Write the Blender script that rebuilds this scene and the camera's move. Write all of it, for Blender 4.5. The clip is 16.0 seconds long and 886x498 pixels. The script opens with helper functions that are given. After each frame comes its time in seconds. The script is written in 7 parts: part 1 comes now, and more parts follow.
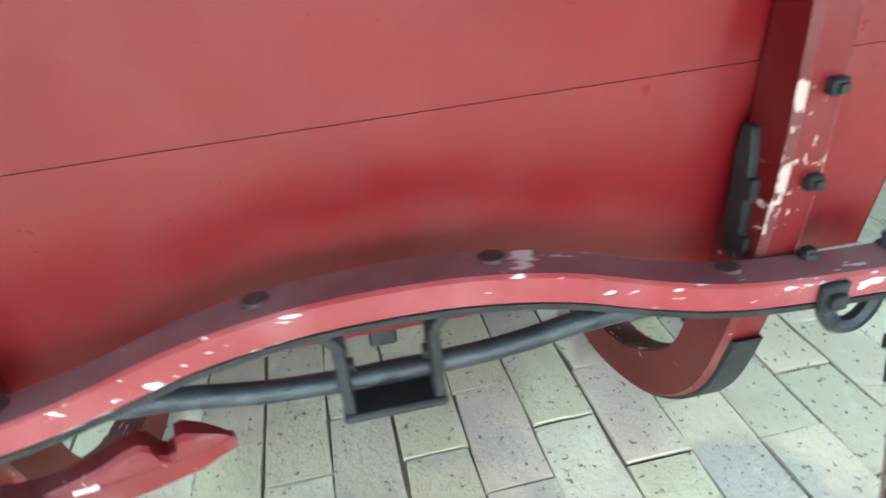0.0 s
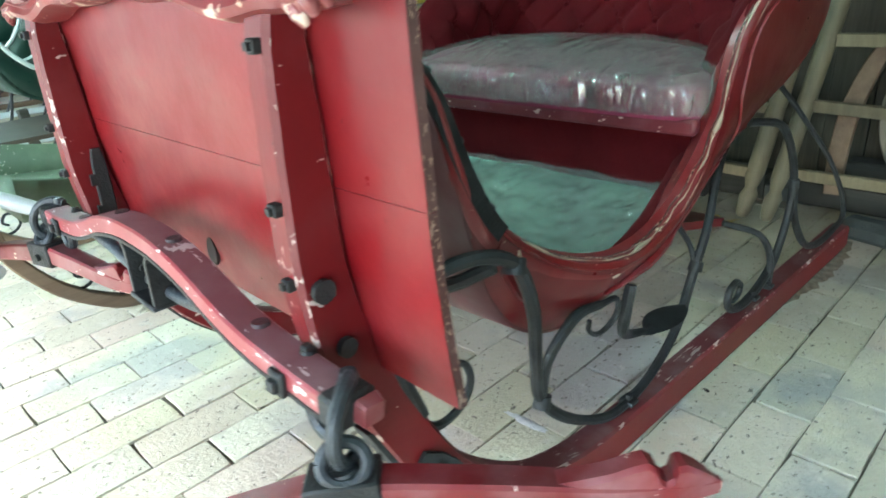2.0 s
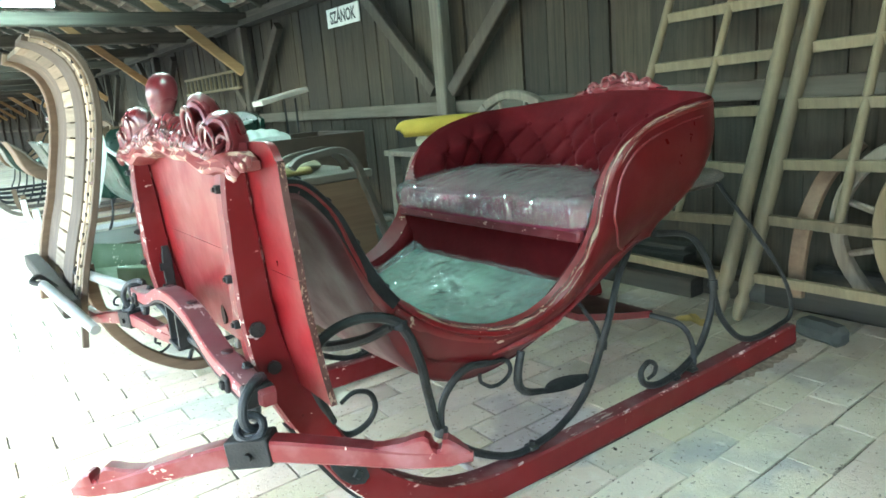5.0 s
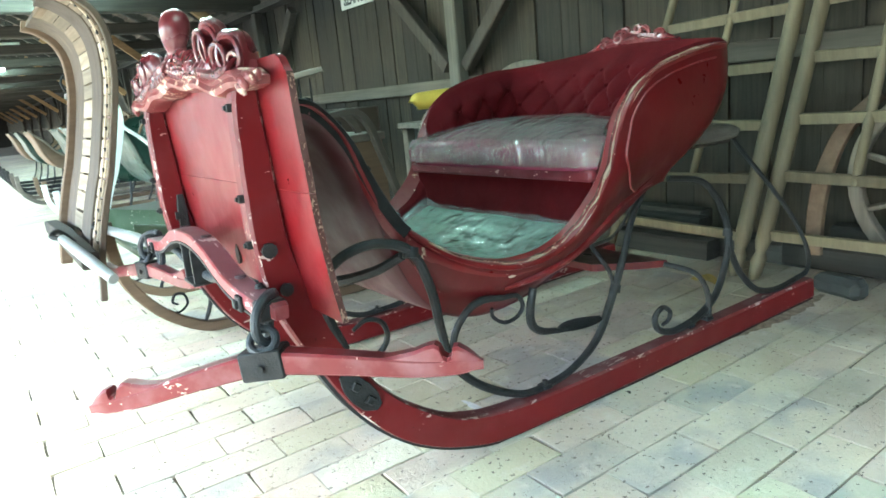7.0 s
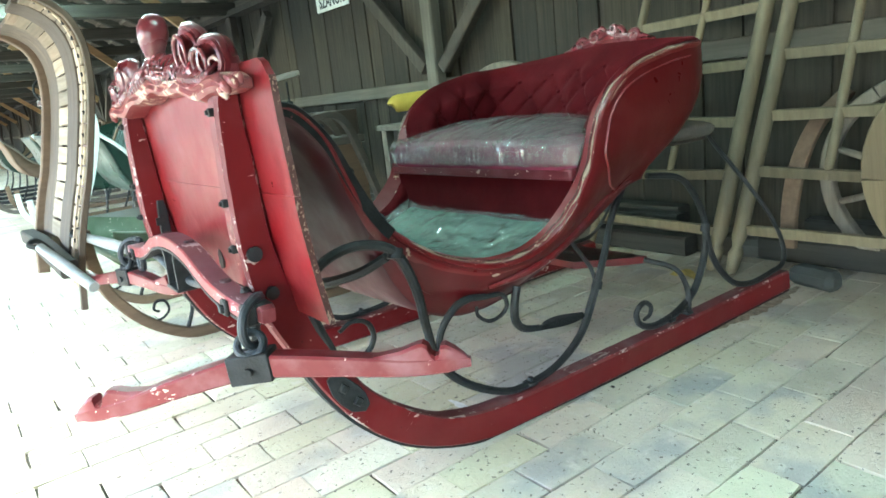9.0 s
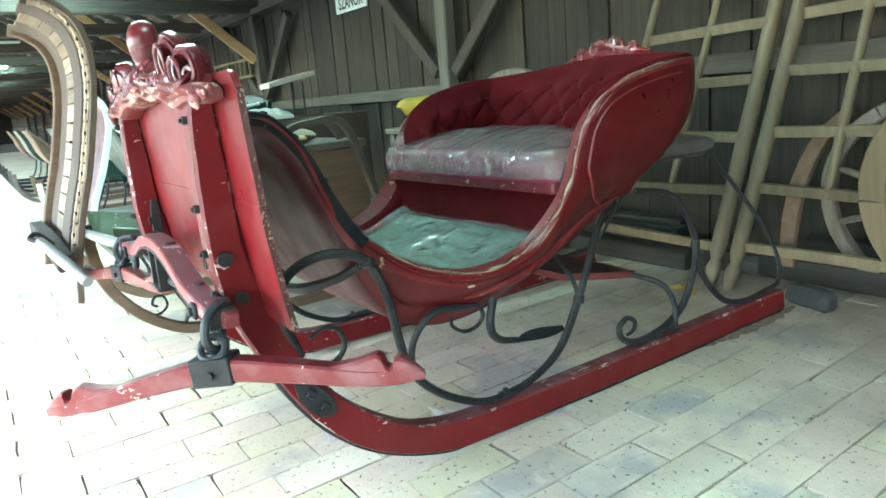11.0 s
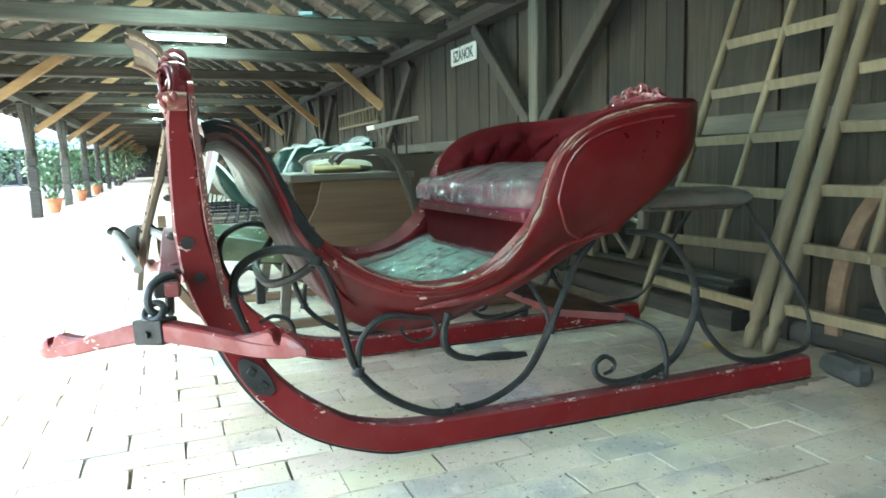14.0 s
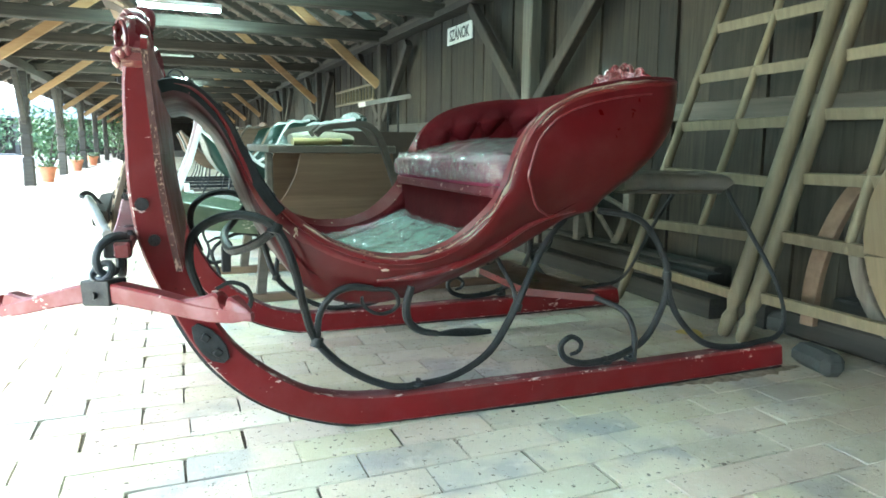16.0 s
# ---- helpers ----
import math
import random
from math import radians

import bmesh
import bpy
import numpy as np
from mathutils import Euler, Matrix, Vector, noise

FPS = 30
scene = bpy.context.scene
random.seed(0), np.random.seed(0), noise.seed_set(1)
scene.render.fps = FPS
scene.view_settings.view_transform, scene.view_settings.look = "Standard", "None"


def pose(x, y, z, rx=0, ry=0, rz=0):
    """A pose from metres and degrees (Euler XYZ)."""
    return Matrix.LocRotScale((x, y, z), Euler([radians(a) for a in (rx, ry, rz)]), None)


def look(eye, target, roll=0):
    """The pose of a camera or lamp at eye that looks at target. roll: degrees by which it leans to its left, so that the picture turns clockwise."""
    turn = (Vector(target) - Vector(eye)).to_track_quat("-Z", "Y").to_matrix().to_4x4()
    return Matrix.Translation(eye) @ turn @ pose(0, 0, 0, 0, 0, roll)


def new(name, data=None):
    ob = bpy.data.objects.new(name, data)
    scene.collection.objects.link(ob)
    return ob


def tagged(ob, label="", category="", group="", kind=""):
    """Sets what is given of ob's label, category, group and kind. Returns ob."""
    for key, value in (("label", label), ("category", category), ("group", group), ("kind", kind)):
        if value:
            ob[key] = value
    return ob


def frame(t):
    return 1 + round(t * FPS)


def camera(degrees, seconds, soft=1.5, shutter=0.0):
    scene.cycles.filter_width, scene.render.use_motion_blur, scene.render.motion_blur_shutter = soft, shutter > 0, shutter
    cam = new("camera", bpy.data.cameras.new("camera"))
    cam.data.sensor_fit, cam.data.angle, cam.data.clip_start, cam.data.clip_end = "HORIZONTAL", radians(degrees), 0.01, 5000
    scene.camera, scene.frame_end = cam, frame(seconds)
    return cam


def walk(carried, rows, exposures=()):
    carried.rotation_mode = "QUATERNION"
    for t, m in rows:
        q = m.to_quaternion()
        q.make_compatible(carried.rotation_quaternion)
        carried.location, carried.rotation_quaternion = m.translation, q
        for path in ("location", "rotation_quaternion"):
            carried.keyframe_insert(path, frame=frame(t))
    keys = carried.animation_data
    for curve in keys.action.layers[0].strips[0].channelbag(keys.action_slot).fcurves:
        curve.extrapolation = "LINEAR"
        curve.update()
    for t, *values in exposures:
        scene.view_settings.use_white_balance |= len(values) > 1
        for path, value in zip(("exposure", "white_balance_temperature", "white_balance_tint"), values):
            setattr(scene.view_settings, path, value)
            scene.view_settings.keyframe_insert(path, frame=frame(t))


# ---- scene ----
cam = camera(67.5, 16.0, 1.65, 0.4)
PATH = [
    (0, (-2.06, 0.522, 0.988), (-0.345, 0.286, -0.014), -5.5),
    (0.5, (-2.136, 0.173, 1.01), (-0.42, 0.394, 0.008), -5.9),
    (1, (-2.054, -0.171, 0.984), (-0.385, 0.324, -0.001), -3.1),
    (1.5, (-1.978, -0.421, 1.0), (-0.428, 0.462, 0.096), -3.2),
    (2, (-1.882, -0.621, 1.03), (-0.633, 0.731, 0.249), -3.7),
    (2.5, (-1.798, -0.751, 1.053), (-0.565, 0.624, 0.285), -2.4),
    (3, (-1.817, -0.912, 1.111), (-0.58, 0.501, 0.423), -4.0),
    (3.5, (-1.860, -1.046, 1.155), (-0.716, 0.492, 0.583), -4.4),
    (6, (-1.908, -1.337, 1.021), (-0.827, 0.286, 0.576), -5.5),
    (6.5, (-1.917, -1.334, 0.965), (-0.864, 0.305, 0.51), -6.5),
    (7, (-1.924, -1.325, 0.956), (-0.868, 0.31, 0.495), -5.6),
    (7.5, (-1.928, -1.326, 0.961), (-0.81, 0.27, 0.51), -4.4),
    (8, (-1.935, -1.33, 0.955), (-0.82, 0.269, 0.506), -5.6),
    (8.5, (-1.936, -1.332, 0.953), (-0.823, 0.266, 0.497), -6.5),
    (9, (-1.94, -1.33, 0.956), (-0.834, 0.271, 0.494), -6.4),
    (11.5, (-1.772, -1.488, 0.976), (-0.773, 0.184, 0.523), -3.4),
    (12, (-1.681, -1.606, 0.966), (-0.825, 0.142, 0.506), -1.4),
    (12.5, (-1.612, -1.665, 0.958), (-0.822, 0.121, 0.524), -3.1),
    (13, (-1.579, -1.702, 0.923), (-0.797, 0.1, 0.55), -4.2),
    (13.5, (-1.53, -1.74, 0.901), (-0.767, 0.079, 0.569), -1.6),
    (14, (-1.459, -1.776, 0.858), (-0.765, 0.081, 0.59), -1.4),
    (14.5, (-1.398, -1.785, 0.841), (-0.823, 0.118, 0.622), -0.2),
    (15, (-1.371, -1.797, 0.829), (-0.836, 0.113, 0.577), 0.2),
    (15.5, (-1.358, -1.792, 0.828), (-0.731, 0.084, 0.532), 0.8),
    (16, (-1.356, -1.784, 0.82), (-0.662, 0.065, 0.505), 0.6),
]
EXPOSURES = [(0.0, 3.36, 5980, 2), (1.2, 3.48, 5980, 2), (2.0, 3.68, 5980, 1.5), (2.6, 3.85, 5980, 1), (3.6, 4.22, 5980, 1), (6.0, 3.92, 5980, 1), (9.5, 3.90, 5980, 1), (13.5, 4.0, 5980, 1), (16.0, 4.04, 5980, 1)]
walk(cam, [(t, look(eye, target, roll)) for t, eye, target, roll in PATH], EXPOSURES)

# ---- light: an overcast day outside, a shed open on one side ----
world = bpy.data.worlds.new("sky")
world.use_nodes = True
scene.world = world
wn = world.node_tree.nodes
sky = wn.new("ShaderNodeTexSky")
sky.sky_type = "NISHITA"
sky.sun_disc = False
sky.sun_elevation = radians(38)
sky.sun_rotation = radians(-90)
sky.dust_density = 0.8
sky.air_density = 1.0
wn["Background"].inputs["Strength"].default_value = 0.15
world.node_tree.links.new(sky.outputs["Color"], wn["Background"].inputs["Color"])
sun_data = bpy.data.lights.new("sun", "SUN")
sun_data.energy = 1.8
sun_data.angle = radians(20)
sun_data.color = (1.0, 0.98, 0.95)
sun = new("sun", sun_data)
sun.matrix_world = look((-12, 5, 9.5), (0, 2, 0))

# ---- small builders ----
def cr(pts, n=6):
    """Points on a smooth curve through pts, n to a span."""
    p = [Vector(q) for q in pts]
    p = [p[0] * 2 - p[1]] + p + [p[-1] * 2 - p[-2]]
    out = []
    for i in range(1, len(p) - 2):
        a, b, c, d = p[i - 1], p[i], p[i + 1], p[i + 2]
        for k in range(n):
            s = k / n
            out.append(0.5 * (2 * b + (c - a) * s + (2 * a - 5 * b + 4 * c - d) * s * s + (3 * b - a - 3 * c + d) * s ** 3))
    out.append(p[-2])
    return out


def grid(bm, rows, close=False, flip=False, edges=()):
    """Quads between rows of points; close joins each row's last point to its first. edges: columns that take the second material."""
    vs = [[bm.verts.new(q) for q in row] for row in rows]
    for a, b in zip(vs, vs[1:]):
        m = len(a)
        for i in range(m if close else m - 1):
            j = (i + 1) % m
            f = (a[i], a[j], b[j], b[i])
            try:
                made = bm.faces.new(f[::-1] if flip else f)
                made.material_index = 1 if i in edges else 0
            except ValueError:
                pass
    return vs


def tube(bm, pts, r, seg=8, n=6, smooth=True):
    """A round bar through pts; r is a number or a list along the curve."""
    path = cr(pts, n) if smooth else [Vector(q) for q in pts]
    m = len(path)
    rad = [r] * m if not hasattr(r, "__len__") else np.interp(np.linspace(0, 1, m), np.linspace(0, 1, len(r)), r).tolist()
    t0 = (path[1] - path[0]).normalized()
    side = t0.cross(Vector((0.13, 0.31, 0.94))).normalized()
    rows = []
    for i, q in enumerate(path):
        t = (path[min(i + 1, m - 1)] - path[max(i - 1, 0)]).normalized()
        side = (side - t * side.dot(t)).normalized()
        up = t.cross(side)
        rows.append([q + rad[i] * (math.cos(a) * side + math.sin(a) * up) for a in (2 * math.pi * k / seg for k in range(seg))])
    vs = grid(bm, rows, close=True)
    bm.faces.new(vs[0][::-1])
    bm.faces.new(vs[-1])


def bar(bm, path, axis, w, h, dusty=None):
    """A bar of a rectangular section along path, w wide along axis and h thick across, with broken edges. w, h may be lists."""
    m = len(path)
    axis = Vector(axis)
    lw = [w] * m if not hasattr(w, "__len__") else np.interp(np.linspace(0, 1, m), np.linspace(0, 1, len(w)), w).tolist()
    lh = [h] * m if not hasattr(h, "__len__") else np.interp(np.linspace(0, 1, m), np.linspace(0, 1, len(h)), h).tolist()
    rows = []
    for i, q in enumerate(path):
        t = (path[min(i + 1, m - 1)] - path[max(i - 1, 0)]).normalized()
        side = (axis - t * axis.dot(t)).normalized()
        up = t.cross(side)
        a, b = lw[i] / 2, lh[i] / 2
        c = 0.22 * min(a, b)
        rows.append([q + side * x + up * z for x, z in ((-a + c, -b), (a - c, -b), (a, -b + c), (a, b - c), (a - c, b), (-a + c, b), (-a, b - c), (-a, -b + c))])
    vs = grid(bm, rows, close=True, edges=(1, 3, 5, 7))
    if dusty is not None:
        for a, b in zip(vs, vs[1:]):
            face = bm.faces.get((a[dusty], a[dusty + 1], b[dusty + 1], b[dusty]))
            face.material_index = 2
    bm.faces.new(vs[0][::-1])
    bm.faces.new(vs[-1])


def box(bm, lo, hi, m=None, bevel=0.0):
    lo, hi = Vector(lo), Vector(hi)
    mat = (m or Matrix()) @ Matrix.Translation((lo + hi) / 2) @ Matrix.Diagonal((*(hi - lo), 1))
    made = bmesh.ops.create_cube(bm, size=1, matrix=mat)
    if bevel:
        es = list({e for v in made["verts"] for e in v.link_edges})
        bmesh.ops.bevel(bm, geom=es, offset=bevel, segments=1, affect="EDGES")


def ball(bm, m, u=16, v=10):
    bmesh.ops.create_uvsphere(bm, u_segments=u, v_segments=v, radius=1, matrix=m)


def disc(bm, c, axis, r, h, seg=14, r2=None):
    """A short cylinder or cone with its middle at c."""
    m = Matrix.Translation(c) @ Vector(axis).to_track_quat("Z", "Y").to_matrix().to_4x4()
    bmesh.ops.create_cone(bm, cap_ends=True, segments=seg, radius1=r, radius2=r if r2 is None else r2, depth=h, matrix=m)


def part(name, bm, material, parent=None, label="", smooth=True, edge=None):
    me = bpy.data.meshes.new(name)
    bmesh.ops.recalc_face_normals(bm, faces=bm.faces)
    bm.to_mesh(me)
    bm.free()
    me.materials.append(material)
    if edge:
        me.materials.append(edge)
    if smooth:
        me.shade_smooth()
        me.set_sharp_from_angle(angle=radians(38))
    ob = new(name, me)
    if parent:
        ob.parent = parent
    if label:
        tagged(ob, label)
    return ob


def face_up(ob):
    """Turn an open sheet so that its outer face looks up."""
    if sum(p.normal.z * p.area for p in ob.data.polygons) < 0:
        ob.data.flip_normals()
    return ob


def thing(name, label, category, m=None, group="", kind=""):
    ob = new(name)
    ob.empty_display_size = 0.1
    if m:
        ob.matrix_world = m
    return tagged(ob, label, category, group, kind)


def B():
    return bmesh.new()


def noisy(x, y=0.0, z=0.0):
    return noise.noise(Vector((x, y, z)))


# ---- materials ----
def material(name):
    m = bpy.data.materials.new(name)
    m.use_nodes = True
    return m, m.node_tree.nodes, m.node_tree.links, m.node_tree.nodes["Principled BSDF"]


def ramp(n, l, fac, stops):
    r = n.new("ShaderNodeValToRGB")
    while len(r.color_ramp.elements) < len(stops):
        r.color_ramp.elements.new(0.5)
    for e, (at, c) in zip(r.color_ramp.elements, stops):
        e.position = at
        e.color = (*c, 1) if hasattr(c, "__len__") else (c, c, c, 1)
    l.new(fac, r.inputs["Fac"])
    return r.outputs["Color"]


def tex(n, l, scale, detail=4, stretch=(1, 1, 1), coord="Object", rough=0.55, offset=0.0):
    co = n.new("ShaderNodeTexCoord")
    mp = n.new("ShaderNodeMapping")
    mp.inputs["Scale"].default_value = stretch
    mp.inputs["Location"].default_value = (offset, offset * 0.7, offset * 1.3)
    if coord == "World":
        l.new(n.new("ShaderNodeNewGeometry").outputs["Position"], mp.inputs["Vector"])
    else:
        l.new(co.outputs[coord], mp.inputs["Vector"])
    t = n.new("ShaderNodeTexNoise")
    t.inputs["Scale"].default_value = scale
    t.inputs["Detail"].default_value = detail
    t.inputs["Roughness"].default_value = rough
    l.new(mp.outputs["Vector"], t.inputs["Vector"])
    return t.outputs["Fac"]


def mix(n, l, fac, a, b, kind="MIX"):
    m = n.new("ShaderNodeMix")
    m.data_type = "RGBA"
    m.blend_type = kind
    for value, k in ((fac, 0), (a, 6), (b, 7)):
        if hasattr(value, "is_linked"):
            l.new(value, m.inputs[k])
        elif hasattr(value, "__len__"):
            m.inputs[k].default_value = (*value, 1)
        else:
            m.inputs[k].default_value = value
    return m.outputs[2]


def bump(n, l, height, strength, distance=0.01):
    b = n.new("ShaderNodeBump")
    b.inputs["Strength"].default_value = strength
    b.inputs["Distance"].default_value = distance
    l.new(height, b.inputs["Height"])
    return b.outputs["Normal"]


def div2(n, l, value):
    m = n.new("ShaderNodeMath")
    m.operation = "MULTIPLY"
    l.new(value, m.inputs[0])
    m.inputs[1].default_value = 0.5
    return m.outputs[0]


def paint(name, c, rough=0.32, chip=0.0, under=(0.62, 0.55, 0.46), dust=0.25, grain=(1, 1, 1), coat=0.0, dustc=(0.30, 0.17, 0.16), cs=85, cl=9):
    """Old oil paint: two shades, dust, brush marks and flaked patches that bare the ground coat."""
    m, n, l, p = material(name)
    a = tex(n, l, 3.0, 5)
    col = mix(n, l, ramp(n, l, a, [(0.3, 0.0), (0.75, 1.0)]), tuple(v * 0.78 for v in c), tuple(min(1, v * 1.18) for v in c))
    d = ramp(n, l, tex(n, l, 11, 6, offset=3.1), [(0.45, 0.0), (0.8, dust)])
    col = mix(n, l, d, col, dustc)
    specks = ramp(n, l, tex(n, l, 90, 3, offset=5.0), [(0.70, 0.0), (0.76, 0.55)])
    col = mix(n, l, specks, col, tuple(v * 0.35 for v in c))
    h = tex(n, l, 55, 4, stretch=grain, offset=1.7)
    if chip > 0:
        k1 = tex(n, l, cs, 5, stretch=grain, offset=7.7)
        k2 = tex(n, l, cl, 3, offset=2.2)
        add = n.new("ShaderNodeMath")
        add.operation = "MULTIPLY_ADD"
        l.new(k2, add.inputs[0])
        add.inputs[1].default_value = 0.8
        l.new(k1, add.inputs[2])
        at = 1.14 - 0.16 * chip
        f = ramp(n, l, div2(n, l, add.outputs[0]), [(at / 2, 0.0), (at / 2 + 0.008, 1.0)])
        col = mix(n, l, f, col, under)
        l.new(mix(n, l, f, (rough,) * 3, (0.75,) * 3), p.inputs["Roughness"])
    else:
        l.new(ramp(n, l, tex(n, l, 9, 4, offset=9), [(0.3, rough * 0.8), (0.8, rough * 1.5)]), p.inputs["Roughness"])
    l.new(col, p.inputs["Base Color"])
    l.new(bump(n, l, h, 0.12, 0.004), p.inputs["Normal"])
    p.inputs["Coat Weight"].default_value = coat
    p.inputs["Coat Roughness"].default_value = 0.15
    return m


def wood(name, c, c2, rough=0.7, axis=2, scale=1.0, depth=0.35, rand=0.3):
    """Weathered timber with the grain along one axis; every piece a little different."""
    m, n, l, p = material(name)
    st = [14.0, 14.0, 14.0]
    st[axis] = 0.7
    g = tex(n, l, 2.2 * scale, 7, stretch=st, rough=0.65)
    b = tex(n, l, 1.7 * scale, 3, offset=4.0)
    col = mix(n, l, ramp(n, l, g, [(0.3, 0.0), (0.72, 1.0)]), c, c2)
    col = mix(n, l, ramp(n, l, b, [(0.35, 0.0), (0.8, 0.5)]), col, tuple(v * 0.45 for v in c))
    info = n.new("ShaderNodeObjectInfo")
    v = n.new("ShaderNodeHueSaturation")
    mr = n.new("ShaderNodeMapRange")
    mr.inputs["To Min"].default_value = 1 - rand
    mr.inputs["To Max"].default_value = 1 + rand
    l.new(info.outputs["Random"], mr.inputs["Value"])
    l.new(mr.outputs["Result"], v.inputs["Value"])
    l.new(col, v.inputs["Color"])
    l.new(v.outputs["Color"], p.inputs["Base Color"])
    p.inputs["Roughness"].default_value = rough
    l.new(bump(n, l, g, depth, 0.006), p.inputs["Normal"])
    return m


def plain(name, c, rough=0.5, metal=0.0, var=0.25, scale=8.0, bmp=0.15, spec=0.5):
    m, n, l, p = material(name)
    a = tex(n, l, scale, 5)
    b = tex(n, l, scale * 9, 3, offset=3)
    col = mix(n, l, ramp(n, l, a, [(0.3, 0.0), (0.75, 1.0)]), tuple(v * (1 - var) for v in c), tuple(min(1, v * (1 + var)) for v in c))
    l.new(col, p.inputs["Base Color"])
    p.inputs["Roughness"].default_value = rough
    p.inputs["Metallic"].default_value = metal
    p.inputs["Specular IOR Level"].default_value = spec
    l.new(bump(n, l, b, bmp, 0.004), p.inputs["Normal"])
    return m


RED = paint("red_paint", (0.140, 0.0038, 0.0068), 0.34, chip=0.0, coat=0.0, dust=0.06)
RED.node_tree.nodes["Principled BSDF"].inputs["Specular IOR Level"].default_value = 0.38
RED_WORN = paint("red_paint_worn", (0.135, 0.008, 0.011), 0.33, chip=0.03, grain=(0.4, 0.5, 1.0), cs=130, cl=14, dust=0.45, dustc=(0.30, 0.19, 0.20))
RED_RUNNER = paint("red_paint_runner", (0.118, 0.0045, 0.007), 0.40, chip=0.055, under=(0.46, 0.36, 0.32), grain=(0.22, 1.2, 0.5), dust=0.12, cs=150, cl=12, dustc=(0.24, 0.10, 0.10))
RED_RUNNER.node_tree.nodes["Principled BSDF"].inputs["Specular IOR Level"].default_value = 0.3
RUNNER_TOP = paint("runner_dusty_top", (0.105, 0.016, 0.018), 0.7, chip=0.45, under=(0.34, 0.27, 0.23), grain=(0.2, 1.2, 0.5), cs=110, cl=9, dust=0.9, dustc=(0.16, 0.105, 0.095))
RIM_WORN = paint("rim_paint_worn", (0.115, 0.006, 0.008), 0.34, chip=0.12, under=(0.42, 0.33, 0.25), grain=(0.6, 1.0, 0.6), cs=75, cl=11, dust=0.15)
CROSS = paint("crossbar_paint", (0.20, 0.022, 0.029), 0.36, chip=0.50, under=(0.68, 0.62, 0.60), grain=(1.0, 0.30, 1.0), cs=95, cl=10, dust=0.35, dustc=(0.34, 0.16, 0.17))
CROSS_EDGE = paint("crossbar_edge", (0.22, 0.03, 0.037), 0.35, chip=0.62, under=(0.68, 0.62, 0.60), grain=(1.0, 0.25, 1.0), cs=110, cl=9, dust=0.4, dustc=(0.36, 0.18, 0.19))
CROSS_TOP = paint("crossbar_dusty_top", (0.17, 0.058, 0.068), 0.45, chip=0.30, under=(0.55, 0.47, 0.46), grain=(1.0, 0.35, 1.0), cs=80, cl=9, dust=0.9, dustc=(0.21, 0.125, 0.135))
RED_EDGE = paint("red_paint_edge", (0.15, 0.012, 0.016), 0.5, chip=0.5, under=(0.66, 0.56, 0.50), cs=120, cl=14, grain=(0.5, 0.5, 0.5))
RUNNER_EDGE = paint("runner_edge", (0.12, 0.012, 0.014), 0.55, chip=0.70, under=(0.46, 0.36, 0.32), grain=(0.35, 1, 0.35), cs=130, cl=12)
RED_DARK = paint("red_paint_dark", (0.078, 0.0032, 0.005), 0.33, chip=0.0, dust=0.06, coat=0.15)
RED_DARK.node_tree.nodes["Principled BSDF"].inputs["Specular IOR Level"].default_value = 0.35
RED_CARVED = paint("red_carved", (0.105, 0.011, 0.015), 0.26, chip=0.0, dust=0.7, coat=0.25, dustc=(0.22, 0.095, 0.10))
CREST_WORN = paint("crest_worn", (0.17, 0.022, 0.025), 0.40, chip=0.95, under=(0.52, 0.40, 0.32), cs=34, cl=10, dust=0.4)
EDGE_RAW = paint("raw_edge", (0.05, 0.016, 0.012), 0.85, chip=0.72, under=(0.24, 0.15, 0.11), grain=(1, 1, 0.7), cs=190, cl=30)
CREAM = paint("cream_worn", (0.42, 0.33, 0.24), 0.7, chip=0.3, under=(0.6, 0.5, 0.38))
IRON = plain("black_iron", (0.018, 0.019, 0.0195), 0.52, 0.0, 0.5, 22, 0.4, 0.24)
IRON_WORN = plain("worn_iron", (0.030, 0.035, 0.040), 0.42, 0.25, 0.6, 26, 0.4, 0.4)
BOLT_WORN = plain("painted_bolt", (0.050, 0.028, 0.031), 0.5, 0.0, 0.5, 40, 0.3, 0.3)
LEATHER = plain("black_leather", (0.012, 0.013, 0.0135), 0.6, 0.0, 0.5, 18, 0.35, 0.15)
FABRIC = plain("red_velvet", (0.052, 0.0030, 0.0046), 0.9, 0.0, 0.3, 7, 0.25, 0.08)
FABRIC.node_tree.nodes["Principled BSDF"].inputs["Sheen Weight"].default_value = 0.03
FABRIC.node_tree.nodes["Principled BSDF"].inputs["Sheen Tint"].default_value = (0.9, 0.15, 0.2, 1)
TRIM = paint("seat_trim", (0.12, 0.015, 0.022), 0.5, chip=0.25, under=(0.5, 0.40, 0.33), grain=(1.0, 0.35, 1.0), cs=90, cl=12, dust=0.5, dustc=(0.20, 0.09, 0.10))
CUSHION = plain("cushion_cloth", (0.19, 0.030, 0.062), 0.85, 0.0, 0.2, 7, 0.2, 0.2)
CARPET = plain("green_carpet", (0.105, 0.17, 0.135), 0.95, 0.0, 0.25, 10, 0.3, 0.1)


